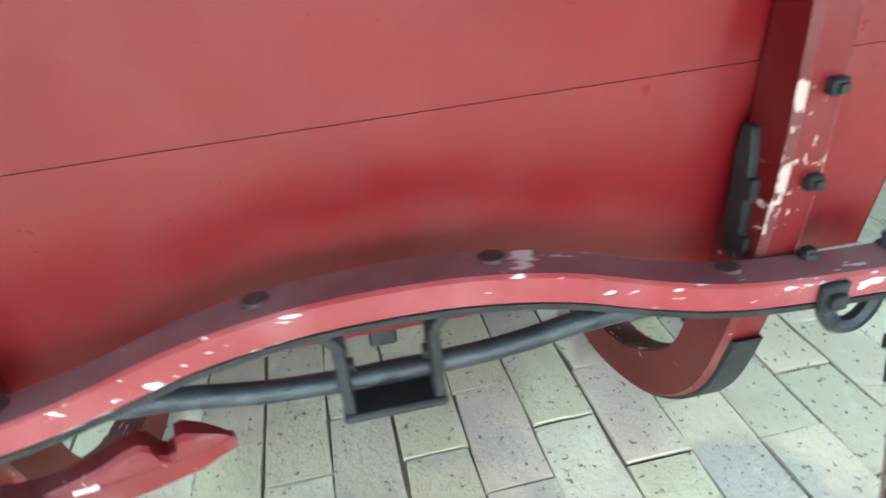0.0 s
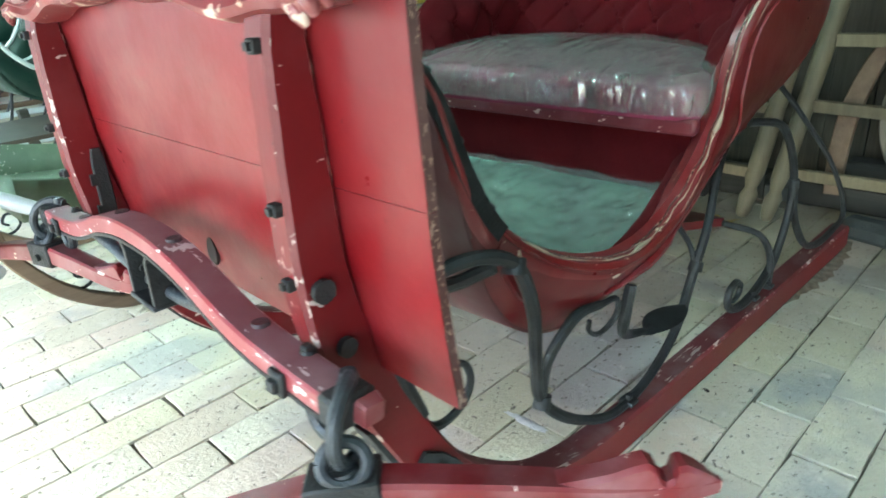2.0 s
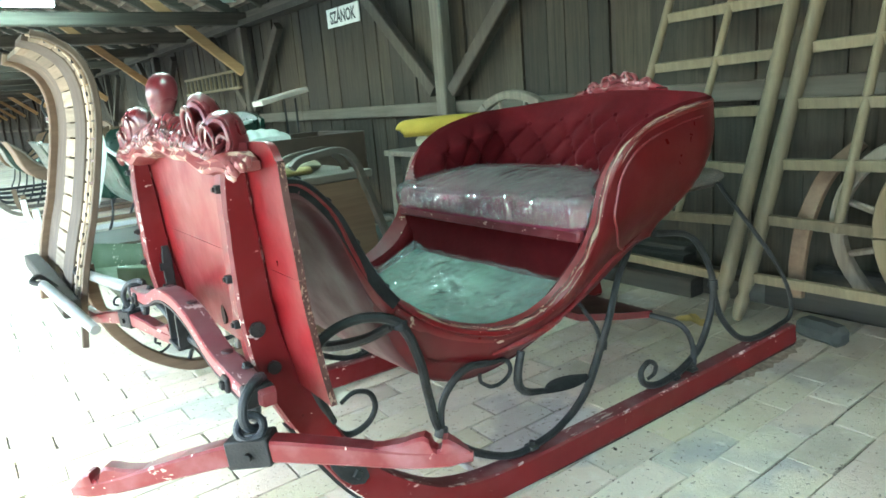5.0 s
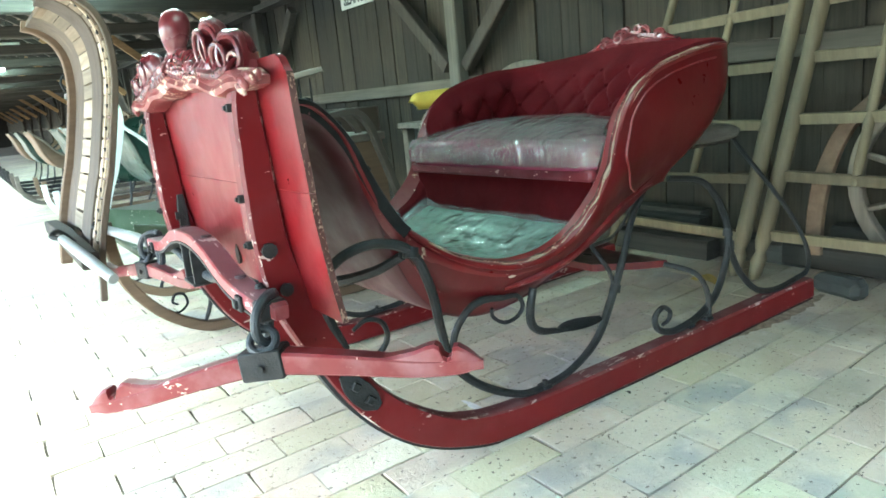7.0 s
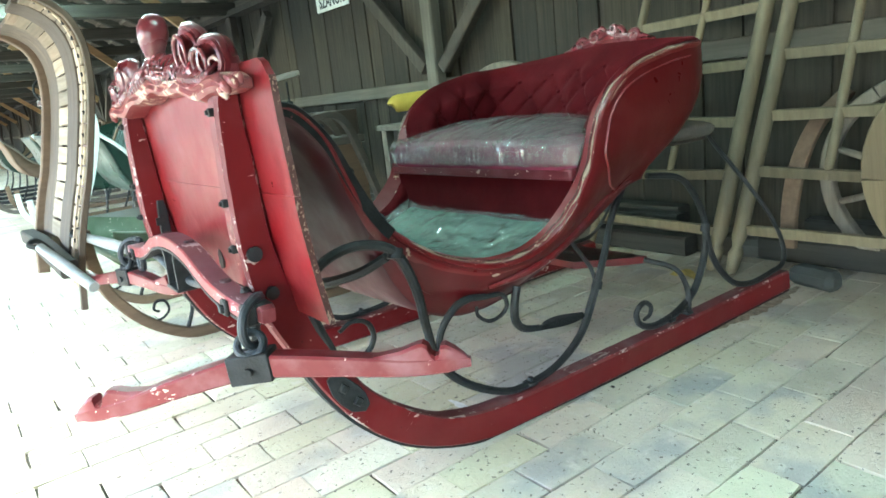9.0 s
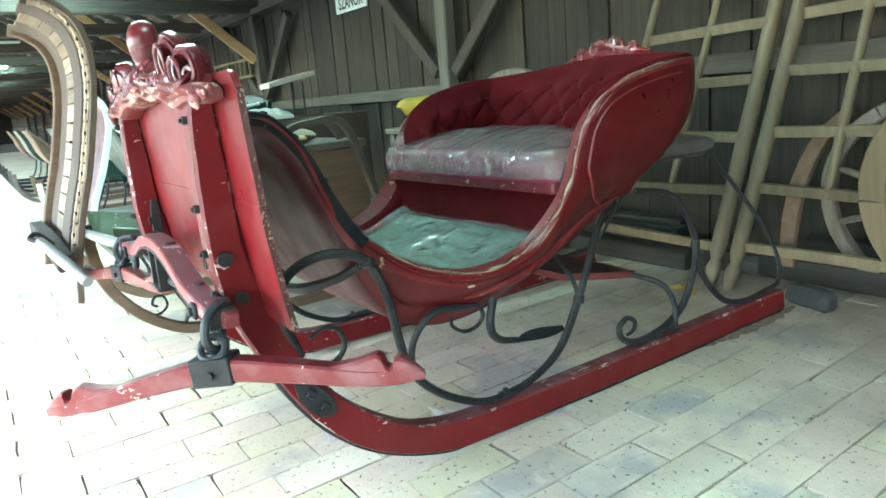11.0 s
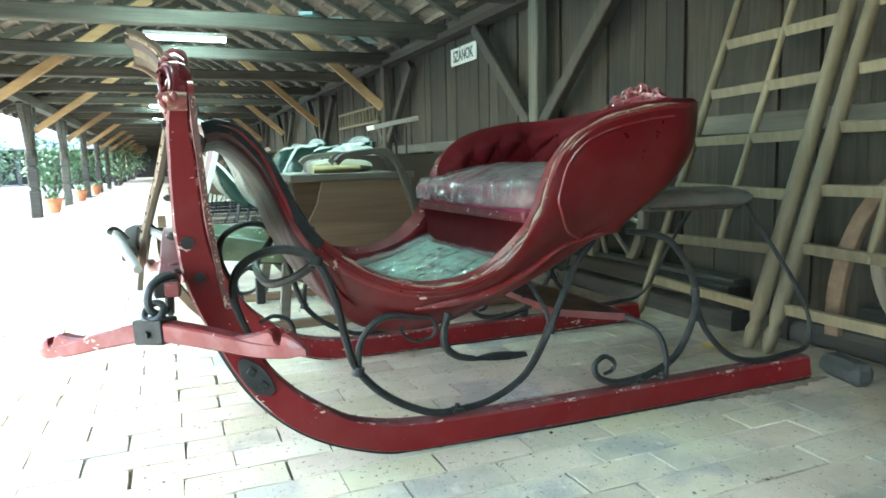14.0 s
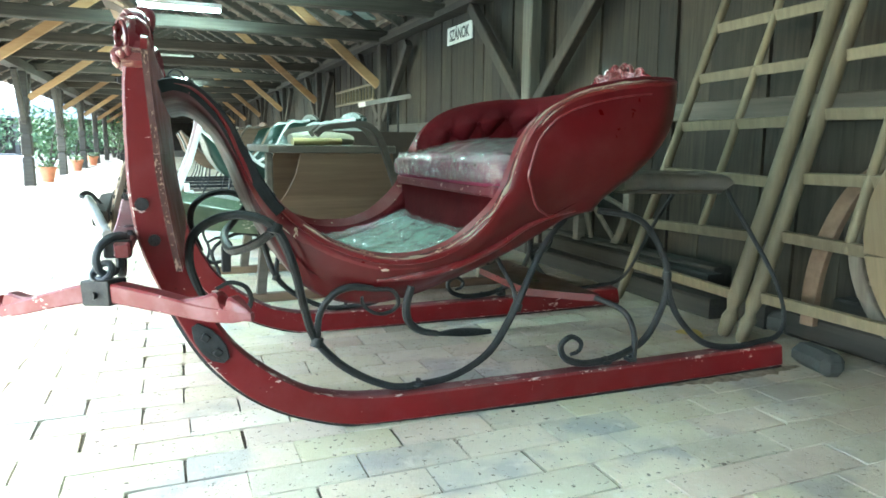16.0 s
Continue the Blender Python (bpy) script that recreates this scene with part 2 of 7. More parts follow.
def film(name, tint, body=0.35, scale=22.0, depth=0.02, stretch=(1, 1, 1), ior=1.5, rough=0.11):
    """Thin clear sheet, crumpled: clear, a little milky, with a sharp gloss on its creases."""
    m, n, l, p = material(name)
    out = n["Material Output"]
    co = n.new("ShaderNodeTexCoord")
    mp = n.new("ShaderNodeMapping")
    mp.inputs["Scale"].default_value = stretch
    l.new(co.outputs["Object"], mp.inputs["Vector"])
    wob = n.new("ShaderNodeTexNoise")
    wob.inputs["Scale"].default_value = scale * 0.6
    l.new(mp.outputs["Vector"], wob.inputs["Vector"])
    vm = n.new("ShaderNodeVectorMath")
    vm.operation = "MULTIPLY_ADD"
    l.new(wob.outputs["Color"], vm.inputs[0])
    vm.inputs[1].default_value = (2.2 / scale,) * 3
    l.new(mp.outputs["Vector"], vm.inputs[2])
    fold = n.new("ShaderNodeMath")
    fold.operation = "MULTIPLY_ADD"
    cells = []
    for k in (1.0, 2.7):
        vo = n.new("ShaderNodeTexVoronoi")
        vo.inputs["Scale"].default_value = scale * k
        l.new(vm.outputs[0], vo.inputs["Vector"])
        cells.append(vo.outputs["Distance"])
    l.new(cells[1], fold.inputs[0])
    fold.inputs[1].default_value = 0.33
    l.new(cells[0], fold.inputs[2])
    # creases lie in patches, with taut film between them
    taut = n.new("ShaderNodeMath")
    taut.operation = "MULTIPLY"
    l.new(fold.outputs[0], taut.inputs[0])
    l.new(ramp(n, l, tex(n, l, 5.5, 3, offset=1.0), [(0.42, 0.12), (0.60, 1.0)]), taut.inputs[1])
    nor = bump(n, l, taut.outputs[0], 1.0, depth)
    p.inputs["Base Color"].default_value = (*tint, 1)
    p.inputs["Roughness"].default_value = 0.6
    clear = n.new("ShaderNodeBsdfTransparent")
    clear.inputs["Color"].default_value = (0.93, 0.94, 0.93, 1)
    milk = n.new("ShaderNodeMixShader")
    l.new(ramp(n, l, tex(n, l, 14, 5, offset=2.0), [(0.3, body * 0.8), (0.75, min(1.0, body * 1.2))]), milk.inputs[0])
    l.new(clear.outputs[0], milk.inputs[1])
    l.new(p.outputs[0], milk.inputs[2])
    gloss = n.new("ShaderNodeBsdfGlossy")
    gloss.inputs["Roughness"].default_value = rough
    gloss.inputs["Color"].default_value = (1, 1, 1, 1)
    l.new(nor, gloss.inputs["Normal"])
    fres = n.new("ShaderNodeFresnel")
    fres.inputs["IOR"].default_value = ior
    l.new(nor, fres.inputs["Normal"])
    mx = n.new("ShaderNodeMixShader")
    l.new(fres.outputs[0], mx.inputs[0])
    l.new(milk.outputs[0], mx.inputs[1])
    l.new(gloss.outputs[0], mx.inputs[2])
    l.new(mx.outputs[0], out.inputs["Surface"])
    return m


FILM = film("clear_film", (0.52, 0.58, 0.55), 0.15, 17, 0.0075, (0.8, 1.3, 0.8), 1.7, 0.11)
FILM_THIN = film("clear_film_thin", (0.36, 0.34, 0.32), 0.25, 22, 0.015)
FILM_FLOOR = film("cloudy_film_floor", (0.50, 0.55, 0.52), 0.14, 12, 0.012, (0.9, 1.15, 1.0), 1.55, 0.15)
SHEET = paint("dark_sheet", (0.062, 0.014, 0.017), 0.38, dust=0.5, dustc=(0.075, 0.052, 0.054))
SHEET.node_tree.nodes["Principled BSDF"].inputs["Specular IOR Level"].default_value = 0.5
BEADING = paint("worn_beading", (0.30, 0.23, 0.165), 0.7, chip=0.45, under=(0.10, 0.02, 0.018), cs=45, cl=16, dust=0.5, dustc=(0.14, 0.11, 0.09))
FLAKE = paint("bare_primer", (0.46, 0.38, 0.30), 0.8, chip=0.3, under=(0.16, 0.05, 0.04), cs=70, cl=20, dust=0.5, dustc=(0.30, 0.24, 0.19))
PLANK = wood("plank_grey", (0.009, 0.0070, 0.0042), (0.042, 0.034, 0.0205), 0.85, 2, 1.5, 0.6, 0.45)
POST = wood("post_timber", (0.038, 0.035, 0.028), (0.075, 0.069, 0.057), 0.85, 2)
RAIL = wood("rail_timber", (0.055, 0.050, 0.038), (0.105, 0.095, 0.074), 0.85, 1)
WALLPOST = wood("wall_post_timber", (0.060, 0.057, 0.046), (0.115, 0.108, 0.088), 0.85, 2)
BEAM = wood("beam_timber", (0.040, 0.036, 0.028), (0.092, 0.083, 0.066), 0.85, 0)
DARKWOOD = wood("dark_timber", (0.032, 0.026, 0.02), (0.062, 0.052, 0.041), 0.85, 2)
NEWWOOD = wood("new_timber", (0.34, 0.20, 0.09), (0.46, 0.30, 0.15), 0.75, 0)
PALE = wood("pale_poles", (0.092, 0.075, 0.043), (0.165, 0.134, 0.080), 0.7, 2, 1.0, 0.3, 0.16)
WHEELWOOD = wood("wheel_timber", (0.10, 0.077, 0.042), (0.165, 0.13, 0.076), 0.65, 2, 1.0, 0.25, 0.1)
BROWN = wood("brown_board", (0.110, 0.068, 0.040), (0.190, 0.126, 0.077), 0.7, 0, 0.8)
GREYWOOD = wood("grey_board", (0.085, 0.074, 0.058), (0.155, 0.136, 0.11), 0.8, 0, 0.8)
GREEN = paint("green_paint", (0.006, 0.027, 0.019), 0.3, dust=0.15, dustc=(0.06, 0.08, 0.07))
PALEGREEN = paint("pale_green_paint", (0.10, 0.135, 0.08), 0.5, chip=0.3, dust=0.3, dustc=(0.3, 0.3, 0.22))
WHITE = paint("white_paint", (0.62, 0.68, 0.66), 0.4, dust=0.3, dustc=(0.4, 0.4, 0.36))
YELLOW = plain("yellow_cloth", (0.42, 0.31, 0.045), 0.8, 0.0, 0.2, 6, 0.3)
PALEYELLOW = plain("faded_yellow_cloth", (0.36, 0.30, 0.13), 0.8, 0.0, 0.25, 9, 0.4)
SACK = plain("grey_sack", (0.26, 0.24, 0.17), 0.7, 0.0, 0.25, 9, 0.4)
STONE = plain("foundation_stone", (0.060, 0.060, 0.052), 0.9, 0.0, 0.35, 6, 0.7)
TERRACOTTA = plain("terracotta", (0.45, 0.17, 0.09), 0.85, 0.0, 0.2, 10, 0.2)
LEAF = plain("leaf_green", (0.075, 0.14, 0.055), 0.6, 0.0, 0.5, 20, 0.2)

# ---- the shed: back wall on +x, open between posts on -x, long way along y ----
up = Vector((0.0, 0.0, 1.0))
ex = Vector((math.cos(radians(2.0)), math.sin(radians(2.0)), 0.0))
ex = (ex - up * ex.dot(up)).normalized()
ey = up.cross(ex)
BARN = Matrix((ex, ey, up)).transposed().to_4x4()
# Y0 carries the unseen near end back to cut the light from there
WALL_X, POST_X, Y0, Y1 = 1.30, -3.66, -7.0, 58.0


def structure(name, bm, material, label, category, m=BARN, smooth=False):
    ob = part(name, bm, material, None, smooth=smooth)
    ob.matrix_world = m
    return tagged(ob, label, category, kind="structure")


rng = random.Random(4)

# ground outside and the bed that the floor bricks lie on
bm = B()
box(bm, (-400, -400, -0.5), (400, 400, -0.035))
GROUND = plain("pale_gravel", (0.19, 0.183, 0.16), 0.95, 0.0, 0.25, 1.2, 0.6)
structure("ground", bm, GROUND, "pale trodden gravel yard in daylight", "ground", Matrix())
BED = plain("sand_joint", (0.12, 0.105, 0.08), 0.95, 0.0, 0.4, 12, 0.6)
bm = B()
box(bm, (-4.3, -7.0, -0.034), (1.42, Y1, -0.0085))
floor = structure("floor", bm, BED, "old yellow brick floor laid in running bond", "floor", pose(0, 0, 0, 0, 0, 2.0))

# back wall: dark backing, upright planks, rails
bm = B()
box(bm, (WALL_X + 0.055, Y0, -0.1), (WALL_X + 0.11, Y1, 2.6))
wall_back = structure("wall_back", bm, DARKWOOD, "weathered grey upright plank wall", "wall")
y = Y0
while y < Y1 - 0.1:
    w = rng.uniform(0.15, 0.26) if y < 12 else (0.4 if y < 27 else 1.0)
    d = rng.uniform(-0.006, 0.006)
    bm = B()
    lean = rng.uniform(-0.01, 0.01)
    rows = []
    for z in (0.02, 0.9, 1.7, 2.55):
        o = lean * z + rng.uniform(-0.003, 0.003)
        x0 = WALL_X + 0.03 + d + rng.uniform(-0.003, 0.003)
        rows.append([(x0, y + o + 0.004, z), (x0, y + w + o - 0.004, z), (x0 + 0.022, y + w + o - 0.004, z), (x0 + 0.022, y + o + 0.004, z)])
    vs = grid(bm, rows, close=True)
    bm.faces.new(vs[0])
    bm.faces.new(vs[-1])
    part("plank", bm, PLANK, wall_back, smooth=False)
    y += w + rng.choice((0.0, 0.0, 0.004, 0.009))
for z0, z1 in ((0.95, 1.05), (2.13, 2.24)):
    bm = B()
    yy = Y0
    while yy < Y1:
        ln = rng.uniform(2.6, 3.9)
        dz = rng.uniform(-0.012, 0.012)
        box(bm, (WALL_X - 0.028, yy + 0.004, z0 + dz), (WALL_X + 0.026, min(yy + ln, Y1) - 0.004, z1 + dz), None, 0.006)
        yy += ln
    structure("wall_rail", bm, RAIL, "grey horizontal nailing rail on the plank wall", "rail")
for y in (-0.95, 2.88, 6.72, 10.6, 14.45, 18.3, 22.2, 26.1, 30.0, 34.0, 38.0, 42.0):
    bm = B()
    box(bm, (WALL_X - 0.13, y - 0.065, -0.05), (WALL_X - 0.032, y + 0.065, 2.06), None, 0.012)
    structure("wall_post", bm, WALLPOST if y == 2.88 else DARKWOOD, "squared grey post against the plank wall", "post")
    for s, zb, dy, hi in ((1, 1.13, 1.10, 2.05), (-1, 1.12, 1.03, 1.95)):
        bm = B()
        bar(bm, [Vector((WALL_X - 0.082, y + s * 0.11, zb)), Vector((WALL_X - 0.082, y + s * dy, hi))], (1, 0, 0), 0.08, 0.10)
        structure("wall_brace", bm, DARKWOOD, "dark slanting brace of a wall post", "brace")
bm = B()
box(bm, (WALL_X - 0.14, Y0, 2.065), (WALL_X + 0.02, Y1, 2.125))
structure("wall_plate", bm, BEAM, "dark timber plate along the top of the wall", "beam")

# foundation stones at the foot of the wall
bm = B()
box(bm, (WALL_X - 0.10, Y0, -0.05), (WALL_X + 0.05, Y1, 0.05))
sill = structure("sill", bm, STONE, "grey foundation sill under the plank wall", "sill")
y = -1.6
while y < 4.2:
    w, d, h = rng.uniform(0.18, 0.36), rng.uniform(0.10, 0.17), rng.uniform(0.08, 0.13)
    bm = B()
    box(bm, (WALL_X - 0.08 - d, y, -0.02), (WALL_X - 0.07, y + w, h), None, 0.025)
    for v in bm.verts:
        v.co += Vector((noisy(v.co.x * 9, v.co.y * 9, y), noisy(v.co.y * 8, 3, v.co.z * 9), noisy(v.co.z * 9, v.co.y * 7, 1))) * 0.016
    part("stone", bm, STONE, sill)
    y += w + 0.012

# posts on the open side, with chamfered waists, braces and plate
for i, y in enumerate((-4.7, -0.55, 3.6, 7.77, 11.95, 16.2, 20.6, 24.8, 29.0, 33.2, 37.4, 41.6, 45.8, 50.0, 54.2)):
    bm = B()
    for z0, z1, h in ((-0.1, 0.50, 0.085), (0.54, 0.88, 0.085), (0.92, 1.20, 0.085), (1.24, 1.98, 0.08)):
        box(bm, (POST_X - h, y - h, z0), (POST_X + h, y + h, z1), None, 0.014)
    for z0, z1 in ((0.50, 0.54), (0.88, 0.92), (1.20, 1.24)):
        box(bm, (POST_X - 0.06, y - 0.06, z0), (POST_X + 0.06, y + 0.06, z1))
    post = structure("shed_post", bm, BEAM, "dark carved timber post with notched waists", "post")
    for s in (-1, 1):
        bm = B()
        bar(bm, [Vector((POST_X, y + s * 0.06, 1.10)), Vector((POST_X, y + s * 0.62, 1.98))], (1, 0, 0), 0.09, 0.11)
        structure("post_brace", bm, BEAM, "dark slanting brace between post and plate", "brace")
    if i > 2:
        for x0, z0, x1, z1 in ((POST_X + 0.09, 1.52, POST_X + 2.15, 2.98), (WALL_X - 0.135, 1.55, WALL_X - 1.5, 2.72)):
            bm = B()
            yy = y if x0 < 0 else 6.72 + (i - 3) * 3.87
            bar(bm, [Vector((x0, yy, z0)), Vector((x1, yy, z1))], (0, 1, 0), 0.055, 0.11)
            structure("new_strut", bm, NEWWOOD, "new yellow softwood strut under the rafters", "strut")
bm = B()
box(bm, (POST_X - 0.09, Y0, 1.98), (POST_X + 0.09, Y1, 2.14))
structure("eaves_plate", bm, BEAM, "dark timber plate along the shed posts", "beam")

# tie beams across, ridge and rafters, tiled roof
RIDGE_X, RIDGE_Z = -1.05, 3.55
for y in (-5.3, -3.2, -1.1, 1.0, 3.16, 4.82, 6.72, 8.70, 10.8, 13.0, 15.2, 17.4, 19.6, 21.8, 24.0, 27.0, 30.0, 33.0, 37.0, 41.0, 46.0, 51.0):
    bm = B()
    path = [Vector((x, y + 0.02 * noisy(x, y), 2.13 + 0.02 * noisy(x * 1.3, y, 5) + 0.03)) for x in np.linspace(POST_X - 0.3, WALL_X + 0.05, 9)]
    bar(bm, path, (0, 1, 0), 0.13, 0.14)
    structure("tie_beam", bm, BEAM, "rough dark tie beam across the shed", "beam", smooth=True)
SLOPE_E = (RIDGE_Z - 2.20) / (WALL_X + 0.1 - RIDGE_X)
SLOPE_W = (RIDGE_Z - 2.20) / (RIDGE_X - POST_X)
y = Y0 + 0.3
k = 0
while y < Y1:
    bm = B()
    bar(bm, [Vector((WALL_X + 0.35, y, 2.20 - 0.25 * SLOPE_E)), Vector((RIDGE_X, y, RIDGE_Z))], (0, 1, 0), 0.08, 0.11)
    bar(bm, [Vector((POST_X - 0.55, y, 2.20 - 0.55 * SLOPE_W)), Vector((RIDGE_X, y, RIDGE_Z))], (0, 1, 0), 0.08, 0.11)
    structure("rafter", bm, BEAM if k % 3 else POST, "pair of rough rafters under the tiles", "rafter")
    y += 0.86 if y < 27 else 1.72
    k += 1
TILE = plain("tile_underside", (0.20, 0.155, 0.12), 0.9, 0.0, 0.5, 5, 0.6)
bm = B()
for xe, sl in ((WALL_X + 0.45, SLOPE_E), (POST_X - 0.7, SLOPE_W)):
    n = 17
    for i in range(n):
        a, b = i / n, (i + 1.04) / n
        pts = []
        for q, lift in ((a, 0.10), (b, 0.075)):
            x = xe + (RIDGE_X - xe) * q
            z = RIDGE_Z - abs(x - RIDGE_X) * sl + lift
            pts.append((x, z))
        (xa, za), (xb, zb) = pts
        rows = [[(xa, Y0, za), (xa, Y1, za)], [(xb, Y0, zb), (xb, Y1, zb)], [(xb, Y0, zb + 0.03), (xb, Y1, zb + 0.03)], [(xa, Y0, za + 0.03), (xa, Y1, za + 0.03)], [(xa, Y0, za), (xa, Y1, za)]]
        grid(bm, rows)
        box(bm, (xb - 0.02, Y0, zb - 0.035), (xb + 0.02, Y1, zb - 0.005))
box(bm, (RIDGE_X - 0.2, Y0, RIDGE_Z + 0.09), (RIDGE_X + 0.2, Y1, RIDGE_Z + 0.14))
structure("ceiling", bm, TILE, "underside of the tiled roof on battens", "ceiling")
bm = B()
vs = grid(bm, [[(x, Y1 + d, z) for x, z in ((POST_X - 0.5, -0.1), (WALL_X + 0.2, -0.1), (WALL_X + 0.2, 2.15), (RIDGE_X, RIDGE_Z + 0.05), (POST_X - 0.5, 2.15))] for d in (0.0, 0.05)], close=True)
bm.faces.new(vs[0][::-1])
bm.faces.new(vs[1])
structure("wall_far_end", bm, PLANK, "boarded wall closing the far end of the shed", "wall")
# unseen wall added to stop light coming in at the near end
bm = B()
box(bm, (POST_X - 0.4, Y0 - 0.06, -0.1), (WALL_X + 0.1, Y0 - 0.005, 3.3))
structure("wall_near_end", bm, PLANK, "unseen plank wall added to block light at the near end", "wall")

# fluorescent tubes
TUBE, tn, tl, tp = material("lit_tube")
tp.inputs["Emission Color"].default_value = (0.68, 1.0, 0.94, 1)
tp.inputs["Emission Strength"].default_value = 29.0
tp.inputs["Base Color"].default_value = (0.9, 0.9, 0.9, 1)
ENAMEL = plain("white_enamel", (0.7, 0.72, 0.7), 0.35, 0.0, 0.1, 8, 0.05)
# tubes at y = -0.6 (half length) and 1.62 are unseen, added to brighten the floor
for x, y, z in ((-1.15, -0.6, 2.22), (-1.15, 1.62, 2.22), (-1.15, 3.85, 2.22), (-1.2, 6.08, 2.20), (-1.3, 11.0, 2.22), (-1.3, 14.8, 2.2), (-1.3, 19.0, 2.2)):
    lamp = thing("ceiling_lamp", "lit fluorescent tube in a white batten under the beams", "lamp", BARN @ pose(x, y, z) @ Matrix.Diagonal((1 if y > 0 else 0.5, 1, 1, 1)), "tube lamps")
    bm = B()
    box(bm, (-0.42, -0.035, 0.02), (0.42, 0.035, 0.07), None, 0.008)
    part("housing", bm, ENAMEL, lamp)
    bm = B()
    tube(bm, [(-0.40, 0, 0), (0.40, 0, 0)], 0.018, 10, 1)
    part("tube", bm, TUBE, lamp, "glowing white glass tube")
    for s in (-0.3, 0.3):
        bm = B()
        tube(bm, [(s, 0, 0.06), (s, 0.0, 0.45)], 0.005, 6, 1)
        part("hanger", bm, IRON, lamp)

# sign on the wall
sign = thing("sign", "white enamel sign with black capitals on the plank wall", "sign", BARN @ pose(WALL_X + 0.022, 4.47, 1.89))
bm = B()
box(bm, (-0.012, -0.30, -0.085), (0.0, 0.30, 0.085), None, 0.003)
part("plate", bm, plain("sign_white", (0.62, 0.63, 0.58), 0.5, 0, 0.08, 6, 0.05), sign)
txt = bpy.data.curves.new("sign_text", "FONT")
txt.body = "SZÁNOK"
txt.size = 0.15
txt.align_x, txt.align_y = "CENTER", "CENTER"
txt.extrude, txt.offset = 0.0006, 0.004
holder = bpy.data.objects.new("text_build", txt)
scene.collection.objects.link(holder)
me = bpy.data.meshes.new_from_object(holder.evaluated_get(bpy.context.evaluated_depsgraph_get()))
bpy.data.objects.remove(holder)
me.materials.append(plain("sign_black", (0.015, 0.015, 0.015), 0.5, 0, 0.1, 6, 0.05))
lettering = new("lettering", me)
lettering.parent = sign
lettering.matrix_basis = Matrix.Translation((-0.0135, 0, -0.006)) @ Matrix(((0, 0, -1, 0), (-1, 0, 0, 0), (0, 1, 0, 0), (0, 0, 0, 1))) @ Matrix.Diagonal((0.78, 1, 1, 1))
tagged(lettering, "black capital letters")

# ---- the red sleigh; its long way is x, front at -x; YC is its middle line ----
YC = 0.515
sleigh = thing("sleigh", "red painted horse sleigh with tufted seat and black iron struts", "sleigh", pose(0, 0, 0, 0, 0.974, 0))


def mirrored(pts):
    return [(x, 2 * YC - y, z) for x, y, z in pts]


# runners: one bent timber from the floor up into the post of the dashboard
FRONT = [(-1.519, 1.005), (-1.527, 0.92), (-1.528, 0.833), (-1.527, 0.735), (-1.522, 0.635), (-1.496, 0.504), (-1.416, 0.327), (-1.345, 0.213), (-1.257, 0.125), (-1.164, 0.066), (-1.06, 0.025), (-0.95, 0.000), (-0.80, -0.004), (-0.4, 0.001), (0.0, 0.008), (0.4, 0.019), (0.662, 0.028)]
REAR = [(-1.470, 1.005), (-1.467, 0.92), (-1.459, 0.834), (-1.452, 0.735), (-1.440, 0.634), (-1.396, 0.485), (-1.315, 0.312), (-1.226, 0.210), (-1.101, 0.126), (-1.02, 0.099), (-0.95, 0.086), (-0.86, 0.080), (-0.74, 0.079), (-0.38, 0.085), (0.0, 0.093), (0.4, 0.104), (0.645, 0.111)]
fr = cr([(x, 0, z) for x, z in FRONT], 5)
re = cr([(x, 0, z) for x, z in REAR], 5)


def inset(z):
    """The post stands further in than the runner."""
    s = min(1.0, max(0.0, (z - 0.10) / 0.48))
    return 0.062 * s * s * (3 - 2 * s)


def slim(z):
    """The post is planed thinner than the runner."""
    s = min(1.0, max(0.0, (z - 0.10) / 0.48))
    return 0.0065 * s


